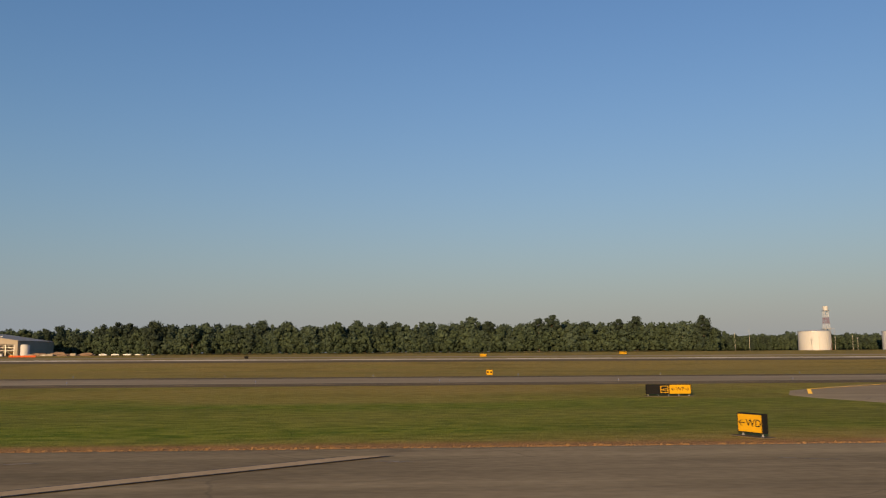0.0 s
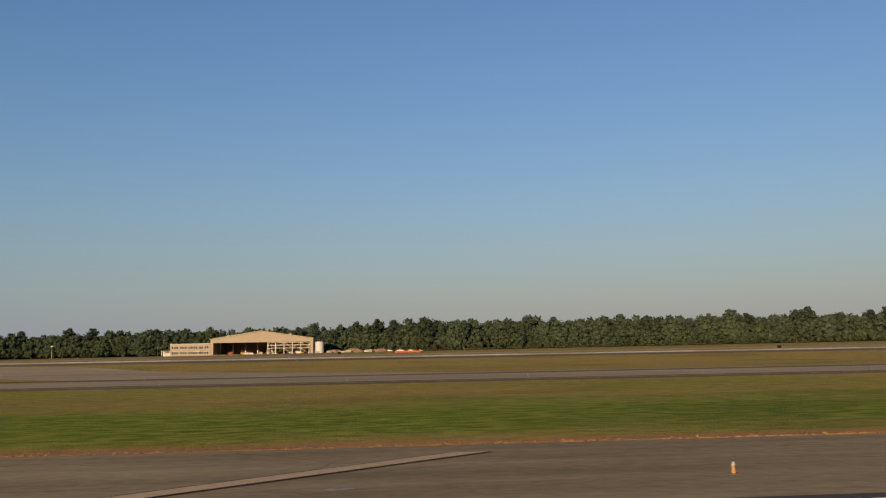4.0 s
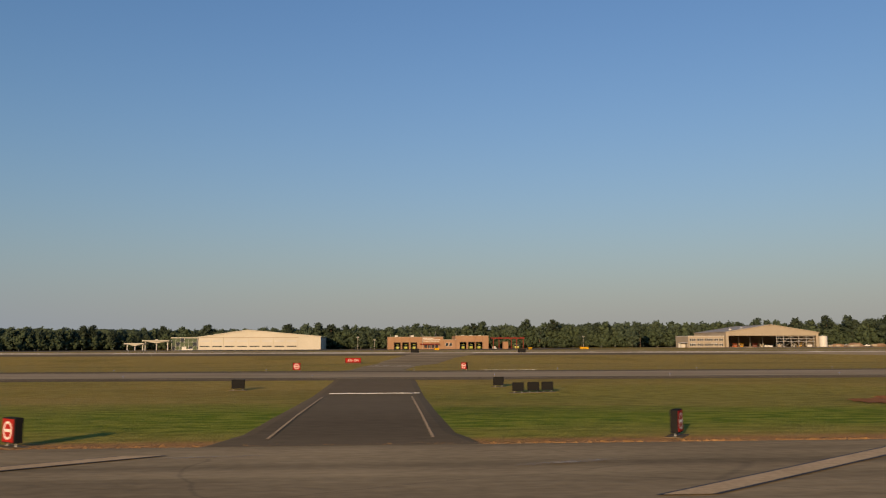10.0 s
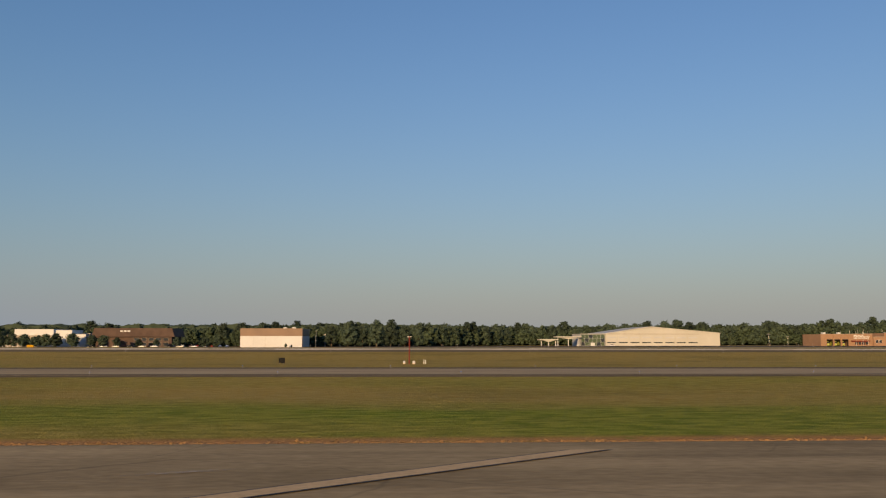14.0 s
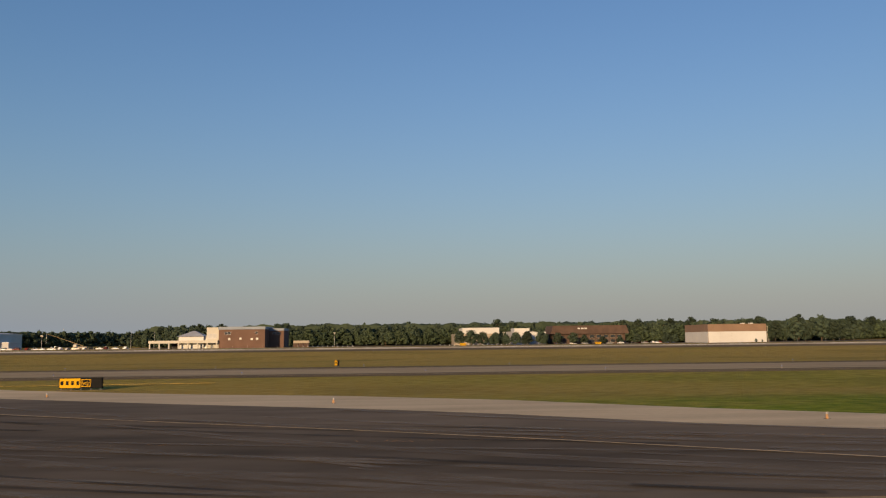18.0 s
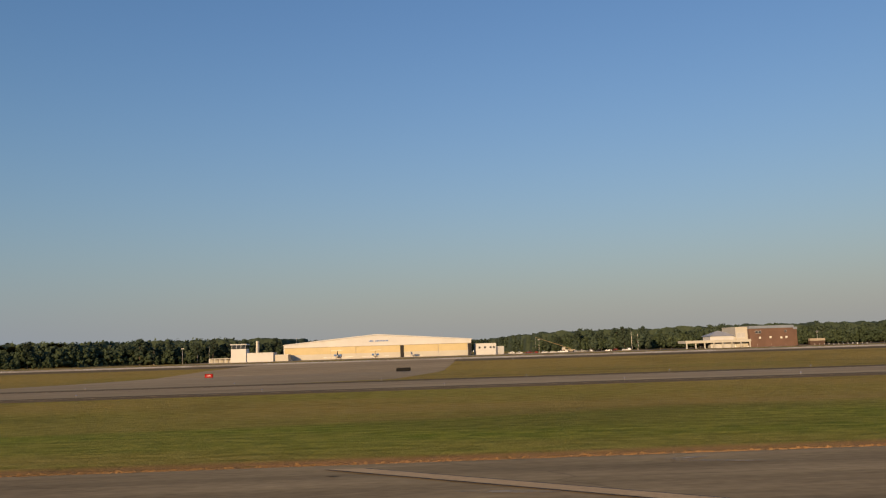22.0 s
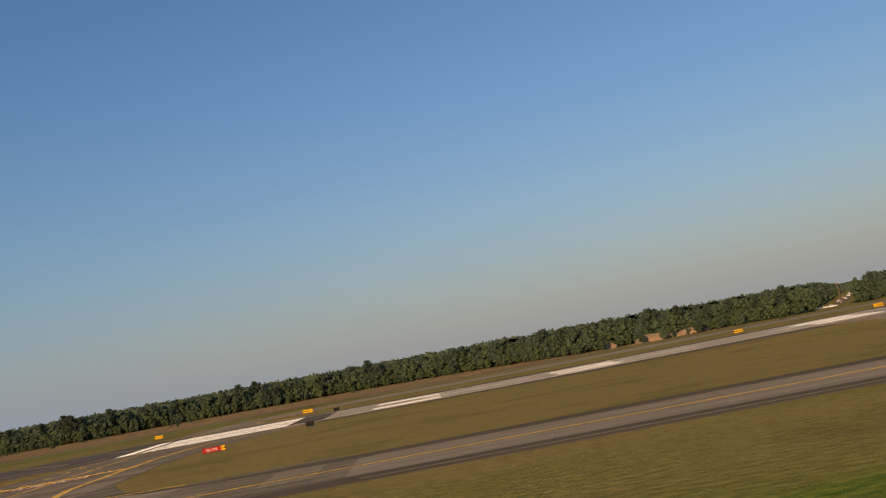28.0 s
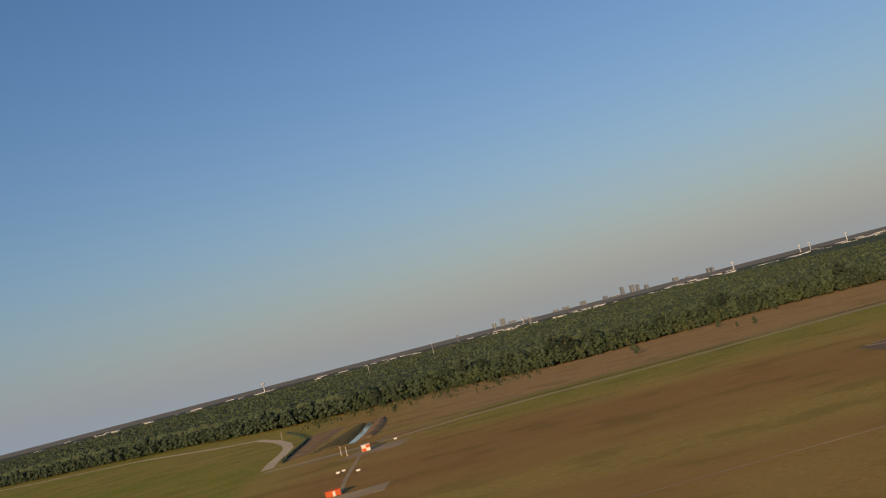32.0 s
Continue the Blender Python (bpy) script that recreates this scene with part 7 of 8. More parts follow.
    for sy in (-1, 1):
        part("headlight", cube(L / 2 - 0.05, L / 2 + 0.03, sy * w * 0.75 - 0.18, sy * w * 0.75 + 0.18, mid * 0.72, mid * 0.86), SIGNWHITE, t)
        part("tail_light", cube(-L / 2 - 0.03, -L / 2 + 0.05, sy * w * 0.8 - 0.12, sy * w * 0.8 + 0.12, mid * 0.7, mid * 0.95), AVRED, t)
    return t


car(-1541, 129, 26, VEHWHITE, "white airport SUV with a blue stripe on concrete", "suv", BLUEPAINT, 0.1)
bpy.data.objects["car"].name = "car"
car(-36, 596, 180, VEHWHITE, "white sedan before a cream hangar", "sedan")
for x, zz in ((110.5, 0), (116.1, 0), (121.8, 0), (155.7, 0), (161.4, 0), (166.8, 0)):
    car(x, 568, -90, LIME, "lime yellow fire engine parked in a bay", "truck")
car(193, 565, -90, LIME, "lime yellow fire engine under a canopy", "truck")
car(178, 566, -80, VEHWHITE, "white pickup under a red canopy", "pickup")
rc = random.Random(8)
for k in range(16):
    car(-786 + 5.6 * k + rc.uniform(-1, 1), 575 + rc.uniform(-5, 5), rc.choice((0, 180, 90, -90)) + rc.uniform(-8, 8), rc.choice((VEHWHITE, VEHWHITE, STEEL, AVRED, SIGNBLACK)), "car parked on the hangar apron", rc.choice(("suv", "sedan", "pickup")))
for k in range(7):
    car(-640 + 4.6 * k, 545, 90 + rc.uniform(-6, 6), rc.choice((VEHWHITE, STEEL)), "car parked under the entrance wing", "sedan")
for k in range(9):
    car(-400 + 8.5 * k + rc.uniform(-1, 1), 569, rc.choice((0, 180)), rc.choice((VEHWHITE, STEEL, SIGNBLACK)), "car parked before the office", "sedan")
for k in range(8):
    car(-350 + 5.2 * k, 590, 90, rc.choice((VEHWHITE, AVRED, STEEL)), "car parked beside the warehouse", "sedan")
for x, y in ((-1137, 507), (-1143, 508), (-1149, 507)):
    car(x, y, 0, VEHWHITE, "white pickup on the far field", "pickup")
for k in range(6):
    car(470 + 9 * k, 640, rc.choice((0, 180)), VEHWHITE, "white vehicle parked at the foot of the woods", "pickup")


def small_jet(x, y, rz, size, label):
    """A T-tailed business jet, at rest on its wheels."""
    t = thing("small_jet", x, y, None, rz, label=label, category="aircraft", group="parked jets")
    k = size
    bm = bmesh.new()
    secs = [(-7.0, 1.9, 0.25), (-5.2, 1.85, 0.75), (-2.5, 1.75, 1.05), (3.0, 1.7, 1.1), (5.6, 1.62, 0.9), (7.0, 1.5, 0.5), (7.7, 1.4, 0.08)]
    rings = []
    for sx, sz, r in secs:
        rings.append([bm.verts.new((sx * k, r * k * math.cos(a), sz * k + r * k * math.sin(a))) for a in [2 * math.pi * i / 14 for i in range(14)]])
    for a, b in zip(rings, rings[1:]):
        for i in range(14):
            bm.faces.new((a[i], a[(i + 1) % 14], b[(i + 1) % 14], b[i]))
    bm.faces.new(rings[0]); bm.faces.new(rings[-1])
    bmesh.ops.recalc_face_normals(bm, faces=bm.faces)
    part("fuselage", bm, VEHWHITE, t)

    def plate(name, pts, th, m):
        bm = bmesh.new()
        a = [bm.verts.new(Vector(p) * k) for p in pts]
        d = (Vector(pts[1]) - Vector(pts[0])).cross(Vector(pts[2]) - Vector(pts[0])).normalized() * th * k
        b = [bm.verts.new(v.co + d) for v in a]
        bm.faces.new(a); bm.faces.new(b[::-1])
        for i in range(len(a)):
            bm.faces.new((a[i], a[(i + 1) % len(a)], b[(i + 1) % len(a)], b[i]))
        bmesh.ops.recalc_face_normals(bm, faces=bm.faces)
        part(name, bm, m, t)
    for s in (-1, 1):
        plate("wing", [(1.5, s * 0.8, 1.0), (-2.2, s * 0.8, 1.0), (-2.6, s * 7.5, 1.35), (-1.5, s * 7.5, 1.35)], 0.18, VEHWHITE)
        plate("tailplane", [(-6.4, 0, 4.6), (-7.8, 0, 4.6), (-8.0, s * 2.9, 4.7), (-7.2, s * 2.9, 4.7)], 0.14, VEHWHITE)
        part("engine", rod(bmesh.new(), (-5.2 * k, s * 1.45 * k, 2.25 * k), (-2.6 * k, s * 1.45 * k, 2.25 * k), 0.5 * k, 0.62 * k, 14), BLUEPAINT if size > 1 else STEEL, t)
        part("main_wheel", rod(bmesh.new(), (-1.0 * k, (s * 1.3 - 0.12) * k, 0.32 * k), (-1.0 * k, (s * 1.3 + 0.12) * k, 0.32 * k), 0.32 * k, sides=12), RUBBER, t)
        part("gear_leg", rod(bmesh.new(), (-1.0 * k, s * 1.3 * k, 0.3 * k), (-1.0 * k, s * 1.2 * k, 1.1 * k), 0.09 * k, sides=6), STEEL, t)
    plate("fin", [(-4.6, -0.08, 2.6), (-6.9, -0.08, 2.4), (-7.9, -0.08, 4.7), (-6.4, -0.08, 4.7)], 0.18, SIGNBLACK if size > 1.15 else BLUEPAINT)
    part("nose_wheel", rod(bmesh.new(), (5.4 * k, -0.1 * k, 0.25 * k), (5.4 * k, 0.1 * k, 0.25 * k), 0.25 * k, sides=12), RUBBER, t)
    part("nose_leg", rod(bmesh.new(), (5.4 * k, 0, 0.25 * k), (5.3 * k, 0, 0.95 * k), 0.07 * k, sides=6), STEEL, t)
    part("windscreen", cube(5.5 * k, 6.3 * k, -0.55 * k, 0.55 * k, 1.85 * k, 2.25 * k, 0.08 * k), WINDOW, t)
    for i in range(5):
        part("cabin_window", cube((-1 + 1.05 * i) * k, (-0.6 + 1.05 * i) * k, -1.12 * k, 1.12 * k, 1.95 * k, 2.3 * k, 0.02), WINDOW, t)


small_jet(-907, 566, 88, 1.32, "white business jet with a dark T-tail on the apron")
small_jet(-882, 566, 93, 1.22, "white business jet with a T-tail on the apron")
small_jet(-854.5, 570, 60, 0.8, "small white business jet near hangar doors")

# yellow crane and lifts
t = thing("crane", -742, 600, label="tan mobile crane with a long lowered boom", category="crane")
part("chassis", cube(-5, 5, -1.4, 1.4, 0.6, 2.0, 0.1), TANWALL, t)
part("cab", cube(-4.6, -2.4, -1.2, 1.2, 2.0, 3.6, 0.1), CREAM, t)
part("boom", rod(bmesh.new(), (2, 0, 2.4), (-24, 0, 11.5), 0.22, 0.13, 6), mat("crane_paint", (0.24, 0.18, 0.09), (0.32, 0.24, 0.12), 0.5, 0.7), t)
part("hoist_rope", rod(bmesh.new(), (-24, 0, 11.4), (-24, 0, 4), 0.06, sides=5), STEEL, t)
for x in (-3.5, 0, 3.5):
    for s in (-1.3, 1.3):
        part("tyre", rod(bmesh.new(), (x, s - 0.25, 0.65), (x, s + 0.25, 0.65), 0.65, sides=12), RUBBER, t)
for i, (x, y, m) in enumerate(((372, 612, ORANGE), (380, 618, SIGNYELLOW), (386, 608, AVRED), (404, 604, CREAM), (416, 606, CREAM), (424, 612, SIGNYELLOW), (398, 622, CREAM))):
    t = thing("scissor_lift", x, y, label="scissor lift parked in an unfinished hangar", category="lift", group="lifts")
    part("base", cube(-1.6, 1.6, -0.8, 0.8, 0.35, 1.1, 0.06), m, t)
    part("platform", cube(-1.7, 1.7, -0.85, 0.85, 1.8, 2.0), m, t)
    for s in (-0.7, 0.7):
        part("arm", rod(bmesh.new(), (-1.4, s, 1.1), (1.4, s, 1.8), 0.07, sides=5), STEEL, t)
        part("arm", rod(bmesh.new(), (1.4, s, 1.1), (-1.4, s, 1.8), 0.07, sides=5), STEEL, t)
        part("rail", cube(-1.7, 1.7, s * 1.15 - 0.04, s * 1.15 + 0.04, 2.8, 2.9), m, t)
    for sx in (-1.2, 1.2):
        for s in (-0.8, 0.8):
            part("tyre", rod(bmesh.new(), (sx, s - 0.12, 0.38), (sx, s + 0.12, 0.38), 0.38, sides=10), RUBBER, t)
for i in range(13):
    x = 405 + rc.uniform(-40, 70)
    t = thing("material_pile", x, 594 + rc.uniform(-4, 2), label="pallet of building material before a hangar", category="pallet", group="pallets")
    part("load", cube(-rc.uniform(1, 2.2), rc.uniform(1, 2.2), -0.8, 0.8, 0.2, rc.uniform(0.9, 1.9), 0.08), rc.choice((CREAM, TANWALL, WHITEWALL)), t)
    part("pallet", cube(-1.3, 1.3, -0.7, 0.7, 0.0, 0.2), BARK, t)
for x, w, h in ((448, 9, 2.4), (462, 12, 2.8), (481, 10, 2.2), (-1283, 6, 3.6), (-1256, 19, 4.2), (-1233, 18, 4.0)):
    y = 600 if x > 0 else 490
    t = thing("spoil_heap", x, y, label="heap of pale bare earth", category="heap", group="spoil heaps")
    bm = bmesh.new()
    bmesh.ops.create_icosphere(bm, subdivisions=3, radius=1.0)
    for v in bm.verts:
        q = 1 + 0.35 * noise.noise(v.co * 2.2 + Vector((x, 0, 0)))
        v.co = Vector((v.co.x * w * 0.6 * q, v.co.y * w * 0.35 * q, max(v.co.z, -0.05) * h * q))
    part("earth", bm, mat("pale_earth_%d" % abs(int(x)), (0.22, 0.145, 0.085), (0.30, 0.20, 0.12), 0.3, 0.95, bump=0.8), t)
# orange barrier beside the far taxiway
t = thing("barrier", 497, 463, label="long low orange construction barrier", category="barrier")
for k in range(7):
    part("section", cube(-7.4 + 2.1 * k, -5.5 + 2.1 * k, -0.3, 0.3, 0.05, 1.1, 0.08), ORANGE, t)


# masts, poles and the like
def pole(x, y, h, r, m, label, name="pole", lamp=True):
    t = thing(name, x, y, label=label, category="pole", group="poles")
    part("shaft", rod(bmesh.new(), (0, 0, 0), (0, 0, h), r, r * 0.6, 8), m, t)
    part("base", rod(bmesh.new(), (0, 0, 0), (0, 0, 0.4), r * 2, r * 1.6, 8), CONCRETE, t)
    if lamp:
        part("arm", cube(-0.8, 0.8, -0.1, 0.1, h - 0.3, h), m, t)
        part("lamp_head", cube(-1.0, -0.4, -0.25, 0.25, h - 0.5, h - 0.25, 0.03), STEEL, t)
        part("lamp_head", cube(0.4, 1.0, -0.25, 0.25, h - 0.5, h - 0.25, 0.03), STEEL, t)


for x, y, h in ((972, 640, 14), (984, 640, 17), (1060, 650, 18), (940, 640, 11), (1030, 630, 9), (1075, 650, 12), (1085, 660, 10), (83, 595, 9), (95, 590, 7), (-60, 600, 8), (-250, 575, 12), (-245, 590, 9), (-440, 575, 9), (-700, 580, 14),
                (-690, 600, 12), (-765, 590, 10), (-560, 590, 10), (250, 600, 9), (-1000, 585, 12), (-1020, 590, 11), (-1012, 600, 13), (-1040, 590, 12), (-1060, 590, 9)):
    pole(x, y, h, 0.14, STEEL, "slim steel pole before the woods", lamp=h < 12)
for x, y, hh in ((-192.4, 180, 6.0), (-1088.5, 173, 5.4)):
    t = thing("antenna_mast", x, y, label="red antenna mast with white cabinets at its foot", category="mast", group="antenna masts")
    part("shaft", rod(bmesh.new(), (0, 0, 0), (0, 0, hh), 0.13, 0.11, 8), AVRED, t)
    part("crossbar", cube(-0.45, 0.45, -0.08, 0.08, hh - 0.2, hh), STEEL, t)
    for dx, w in ((-1.1, 0.5), (1.0, 0.6)):
        cb = part("cabinet", cube(dx - w / 2, dx + w / 2, -0.25, 0.25, 0.1, 0.65, 0.04), GREYWALL, t)
        part("cabinet_foot", cube(dx - w / 2, dx + w / 2, -0.3, 0.3, -0.05, 0.15), CONCRETE, cb)
    for dx in (3.2, 3.6):
        part("stub", rod(bmesh.new(), (dx, 0, 0), (dx, 0, 0.9), 0.07, sides=6), SIGNWHITE, t)
for x in (224.2, 225.8):
    t = thing("marker_post", x, 177, None, 0, label="leaning white marker post", category="post", group="marker posts")
    part("shaft", rod(bmesh.new(), (0, 0, 0), (0.2, 0, 0.95), 0.07, 0.07, 8), SIGNWHITE, t)
# slope lights: pale cabinets under orange lids, one behind another
for x, y, n in ((-1171.9, 203, 3), (-1171.0, 208, 1), (-1169.4, 210, 1), (-1168.9, 217, 1)):
    t = thing("slope_light", x, y, label="row of pale slope light cabinets under orange lids" if n > 1 else "slope light cabinet with an orange lid on grass", category="light", group="slope lights")
    for k in range(n):
        u = 1.35 * (k - (n - 1) / 2)
        part("cabinet", cube(u - 0.62, u + 0.62, -0.5, 0.5, 0.3, 1.15, 0.04), CREAM if n > 1 else STEEL, t)
        part("lid", cube(u - 0.66, u + 0.66, -0.56, 0.5, 1.15, 1.42, 0.05), ORANGE, t)
        part("aperture", cube(u - 0.4, u + 0.4, -0.53, -0.5, 0.62, 0.84), SIGNBLACK, t)
        for e in (-0.45, 0.45):
            part("leg", rod(bmesh.new(), (u + e, 0, 0), (u + e, 0, 0.32), 0.05, sides=6), STEEL, t)
# white bollards along the far kerb
def bollard(x, y):
    t = thing("bollard", x, y, label="short white bollard along a far kerb", category="bollard", group="white bollards")
    part("shaft", rod(bmesh.new(), (0, 0, 0), (0, 0, 0.85), 0.22, 0.2, 8), SIGNWHITE, t)
    part("cap", rod(bmesh.new(), (0, 0, 0.85), (0, 0, 0.98), 0.26, 0.12, 8), SIGNWHITE, t)
    return t


post = bollard(-581, 552)
for x in [-581 + 3.3 * k for k in range(1, 12)] + [-486 + 3.2 * k for k in range(15)]:
    copy_thing(post, at(x, 552))
# shelters at the west end
t = thing("checkered_shelter", -1799, 383, None, 12, label="red and white checkered equipment shelter", category="shelter")
part("body", cube(-2.6, 2.6, -1.9, 1.9, 0.2, 4.0, 0.05), SIGNWHITE, t)
part("roof", cube(-2.8, 2.8, -2.1, 2.1, 4.0, 4.25), SIGNWHITE, t)
for a, b in ((-2.6, 0.2), (0.0, 2.1)):
    part("red_square", cube(a, a + 2.6, -1.94, -1.9, b, b + 1.9), ORANGE, t)
part("red_square", cube(-2.64, -2.6, -1.9, 0, 2.1, 4.0), ORANGE, t)
part("red_square", cube(-2.64, -2.6, 0, 1.9, 0.2, 2.1), ORANGE, t)
t.scale = (0.74, 0.74, 0.74)
t = thing("orange_shelter", -1800, 276, None, 20, label="orange equipment shelter on a pad", category="shelter")
part("body", cube(-3, 3, -2, 2, 0.1, 2.5, 0.05), ORANGE, t)
part("roof", cube(-3.2, 3.2, -2.2, 2.2, 2.5, 2.7), ORANGE, t)
part("door", cube(-0.6, 0.6, -2.06, -2.0, 0.1, 2.2), SIGNWHITE, t)
t.scale = (0.78, 0.78, 0.78)
for x, y in ((-1805, 327), (-1803, 329), (-1796, 319), (-1786, 398)):
    t = thing("approach_light", x, y, label="bright approach light cabinet on the grass", category="light", group="approach lights")
    part("cabinet", cube(-0.75, 0.75, -0.4, 0.4, 0.45, 1.05, 0.05), SIGNWHITE, t)
    for s in (-0.5, 0.5):
        part("leg", rod(bmesh.new(), (s, 0, 0), (s, 0, 0.5), 0.06, sides=6), STEEL, t)
for x, y, h in ((-1812, 392, 4.5), (-1808, 383, 4.0), (-1880, 590, 6)):
    pole(x, y, h, 0.12, SIGNWHITE, "short white mast at the field's end", lamp=False)
# hedge and fence lines by the bend of the road
hv, hf = [], []
hpts = [(-1847.5, 429), (-1849.5, 465), (-1852, 534), (-1868, 590), (-1887, 646)]
for (a, b) in zip(hpts, hpts[1:]):
    L = math.dist(a, b)
    n = int(L / 1.2)
    for i in range(n):
        u = i / n
        add = [(a[0] + (b[0] - a[0]) * u + rc.uniform(-0.6, 0.6), a[1] + (b[1] - a[1]) * u + rc.uniform(-0.6, 0.6))]
        for px_, py_ in add:
            o = len(hv)
            hh = rc.uniform(1.4, 2.2)
            hv += [(px_ - 0.9, py_, 0), (px_ + 0.9, py_, 0), (px_, py_ - 0.9, 0), (px_, py_ + 0.9, 0), (px_ + rc.uniform(-0.4, 0.4), py_, hh)]
            hf += [(o, o + 2, o + 4), (o + 2, o + 1, o + 4), (o + 1, o + 3, o + 4), (o + 3, o, o + 4)]
tagged(mesh_part("hedge", hv, hf, LEAF2), "dark clipped hedge beside a gravel road", "hedge", kind="stuff")
# chain-link fence along the apron
t = thing("fence", 0, 0, 0, label="long wire fence along the far apron", category="fence")
bm = bmesh.new()
for k in range(150):
    x = -1000 + 9.5 * k
    y = 546 if x < -690 else 552
    if 100 < x < 200: continue
    rod(bm, (x, y - 20, level(x, y - 20)), (x, y - 20, level(x, y - 20) + 1.9), 0.05, sides=4)
part("posts", bm, STEEL, t)


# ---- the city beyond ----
# pale walls toned blue-grey, the haze put into their colour
HAZEPALE = mat('hazed_pale_facade', (0.34, 0.35, 0.37), (0.52, 0.53, 0.55), 0.01, 0.9)

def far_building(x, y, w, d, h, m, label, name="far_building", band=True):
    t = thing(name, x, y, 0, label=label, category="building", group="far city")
    top = HAZEPALE if h < 30 else m
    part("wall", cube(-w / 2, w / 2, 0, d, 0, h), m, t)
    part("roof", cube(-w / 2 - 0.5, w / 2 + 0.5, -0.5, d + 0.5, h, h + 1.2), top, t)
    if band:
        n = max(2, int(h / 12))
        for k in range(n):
            part("window_band", cube(-w / 2 + 2, w / 2 - 2, -0.6, 0, h * (k + 0.35) / n, h * (k + 0.7) / n), HAZEDARK, t)


rb = random.Random(21)
for px_, py_, w, h in ((1072, 0, 70, 235), (1090, 0, 90, 225), (1100, 0, 60, 190), (1040, 0, 90, 110), (1115, 0, 80, 130), (1000, 0, 120, 130), (968, 0, 150, 95), (950, 0, 120, 80), (854, 0, 110, 210), (838, 0, 90, 150), (870, 0, 180, 90),
                       (1168, 0, 110, 120), (1190, 0, 80, 70), (1228, 0, 70, 150), (1235, 0, 50, 140), (770, 0, 60, 90), (1060, 0, 300, 60), (900, 0, 260, 55)):
    ang = math.atan((px_ - 784) / 1442.0) + radians(1.65)
    y = 9400 + rb.uniform(-500, 400)
    far_building(-1752 + y * math.tan(ang), y, w * 0.5, 60, h * 0.42, HAZEWALL if rb.random() < 0.5 else HAZEDARK, "tower block on the skyline, its blue-grey tinted with haze", "tower_block")
for k in range(260):
    y = 2340 + (1900 if k < 190 else 420) * rb.random() ** 1.2
    x = -1752 + y * (rb.uniform(0.05, 0.62) if k % 3 else rb.uniform(-0.58, 0.1))
    w = rb.uniform(6, 42) * y / 3000
    far_building(x, y, w, 30, rb.uniform(8.0, 10.5), HAZEPALE if rb.random() < 0.75 else HAZEWALL, "low pale warehouse among far woods", "far_warehouse", False)
for ang, y in ((0.118, 5200), (0.43, 4700), (0.53, 4500), (0.545, 4520), (0.6, 4400), (-0.26, 3600)):
    x = -1752 + y * ang * 0.86
    t = thing("water_tower", x, y, 0, label="white water tower above the far woods", category="water tower", group="water towers")
    part("stem", rod(bmesh.new(), (0, 0, 0), (0, 0, 44), 2.4, 1.8, 10), HAZEPALE, t)
    bm = bmesh.new()
    bmesh.ops.create_uvsphere(bm, u_segments=14, v_segments=8, radius=1.0)
    bmesh.ops.scale(bm, vec=(9, 9, 5), verts=bm.verts)
    bmesh.ops.translate(bm, vec=(0, 0, 46), verts=bm.verts)
    part("bowl", bm, HAZEPALE, t)
for px_, y, h in ((722, 1500, 42), (838, 2000, 48), (902, 2400, 48), (604, 1300, 30), (900, 1900, 34), (770, 3000, 60)):
    ang = math.atan((px_ - 784) / 1442.0) + radians(1.65)
    pole(-1752 + y * math.tan(ang), y, h, 0.55, STEEL, "tall thin mast standing over the woods", lamp=False)
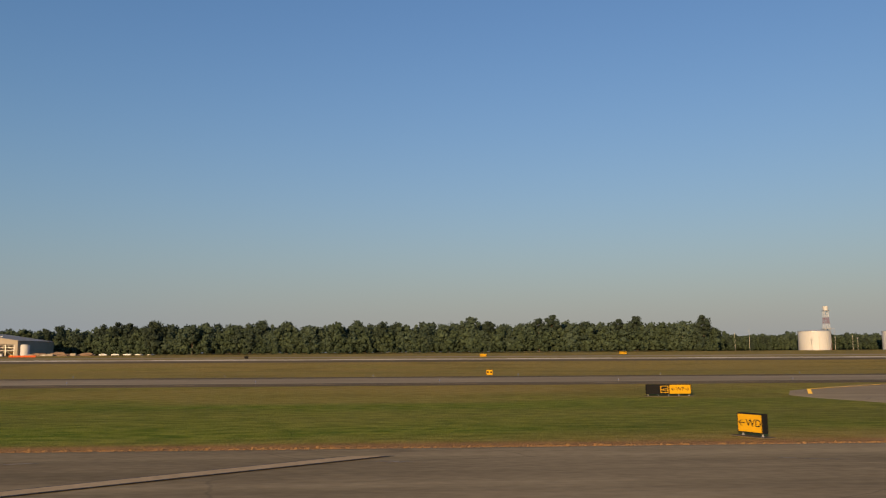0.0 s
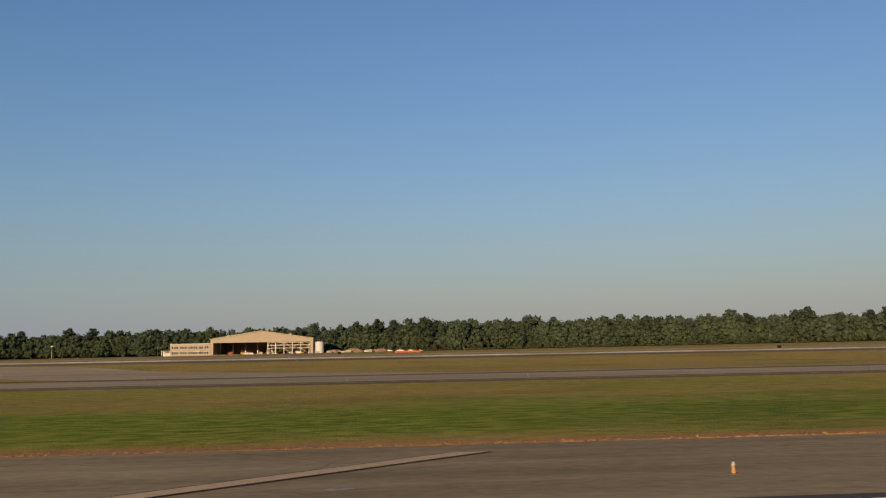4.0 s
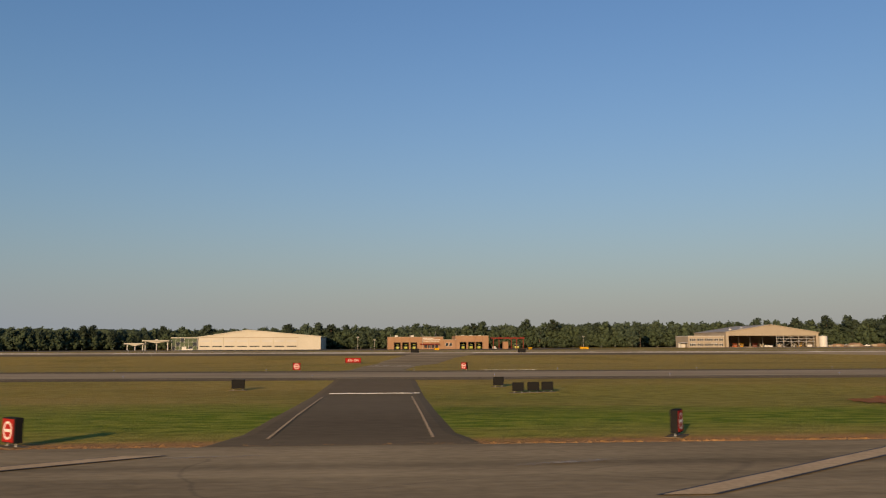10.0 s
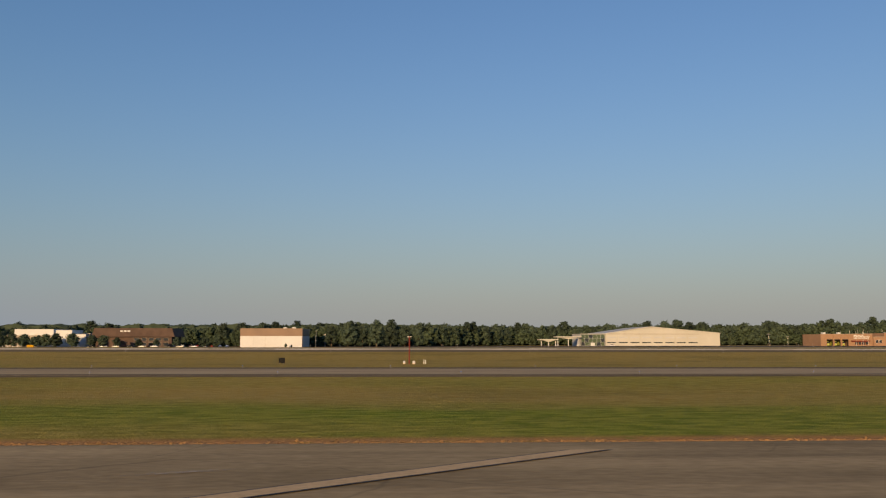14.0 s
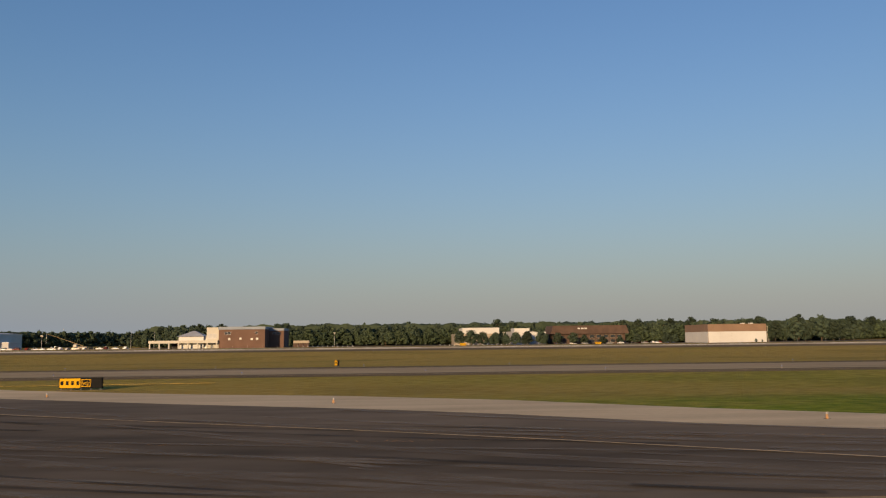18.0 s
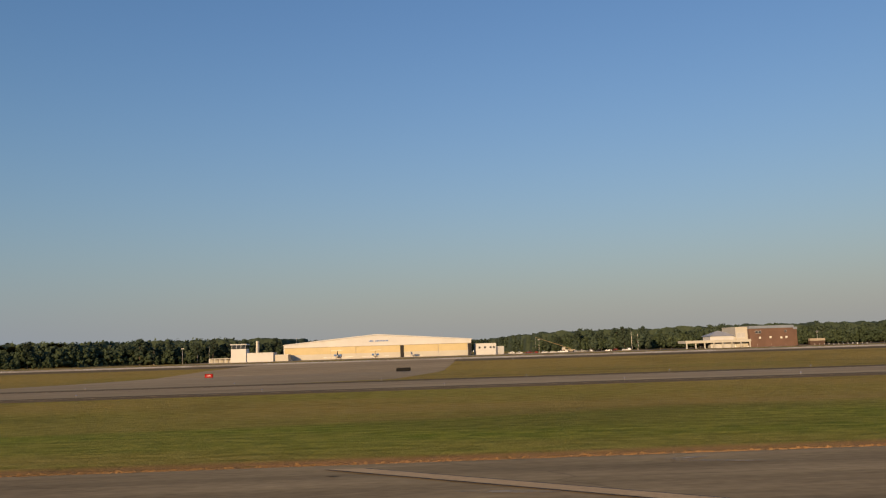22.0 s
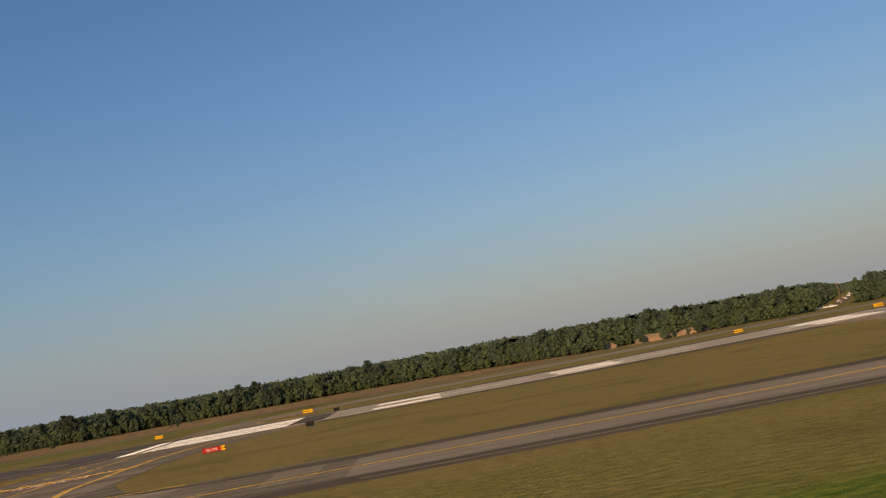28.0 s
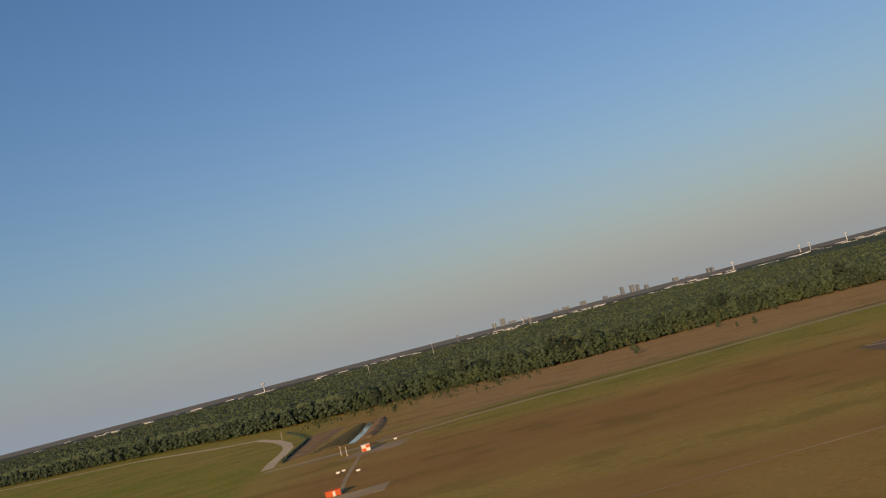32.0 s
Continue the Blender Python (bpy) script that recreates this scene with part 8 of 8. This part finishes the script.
# trees and shrubs close to the buildings
for x, y, f, k in ((-425, 572, 0.5, 2), (-412, 570, 0.55, 4), (-402, 574, 0.62, 0), (-392, 568, 0.62, 6), (-384, 570, 0.55, 2), (-370, 573, 0.5, 4), (-358, 572, 0.45, 2), (-345, 575, 0.52, 0), (-325, 570, 0.6, 2), (-318, 574, 0.55, 4), (-440, 580, 0.6, 0), (-448, 575, 0.5, 6),
                   (-268, 554, 0.17, 4), (-264, 553, 0.10, 0), (-240, 585, 0.8, 0), (-228, 580, 0.95, 6), (-218, 584, 0.85, 2), (-208, 580, 1.0, 0), (-198, 582, 0.95, 4), (-188, 586, 0.85, 6), (-178, 590, 0.7, 2),
                   (-432, 572, 0.75, 2), (-424, 570, 0.7, 0), (-414, 571, 0.72, 6), (-446, 572, 0.8, 4), (-455, 574, 0.78, 2), (-463, 573, 0.8, 6), (-471, 575, 0.75, 0), (-439, 571, 0.66, 4), (-1268, 474, 0.36, 0), (-1256, 470, 0.4, 2), (-1235, 470, 0.42, 6), (-1231, 478, 0.5, 4), (-1208, 474, 0.4, 0), (-1290, 478, 0.5, 2), (-1252, 462, 0.2, 6), (-1216, 460, 0.18, 2), (-690, 640, 0.7, 0), (-682, 632, 0.85, 6), (-672, 640, 0.9, 2), (-700, 645, 0.7, 4), (-712, 650, 0.6, 0), (-725, 655, 0.55, 2), (300, 640, 0.85, 0), (310, 650, 0.9, 3), (-1012, 600, 0.75, 1), (-1002, 604, 0.8, 3),
                   (975, 615, 0.3, 2), (990, 618, 0.25, 4), (1010, 620, 0.15, 0), (1045, 620, 0.15, 2)):
    c = copy_thing(TREES[k], at(x, y, None, x * 7 % 360))
    c.scale = (f, f, f * (0.72 if -480 < x < -310 else 1.0))

# road running away through the gap in the woods, laid to fit the camera's view, with oncoming cars
line("gap_road", [(-1092 + 0.55 * (y - 585), y) for y in range(570, 1500, 60)], 9.0, SHOULDER, 0.08, label="pale road running away through the woods", category="road")
LAMP = bpy.data.materials.new("lit_headlamp")
LAMP.use_nodes = True
lp = LAMP.node_tree.nodes["Principled BSDF"]
lp.inputs["Emission Color"].default_value, lp.inputs["Emission Strength"].default_value = (1.0, 0.80, 0.5, 1), 6.0
for k in range(9):
    y = 640 + 75 * k
    c = car(-1092 + 0.55 * (y - 585) + (2.2 if k % 2 else -2.2), y, 241 if k % 3 else 61, (VEHWHITE, STEEL, SIGNBLACK)[k % 3], "car with headlamps lit on the road through the woods", "suv")
    for ch in c.children:
        if ch.name.startswith("headlight"):
            ch.data.materials[0] = LAMP
for x, y in ((-1078, 610), (-1046, 670), (-1010, 735)):
    pole(x, y, 15, 0.25, BARK, "wooden power pole beside the road")
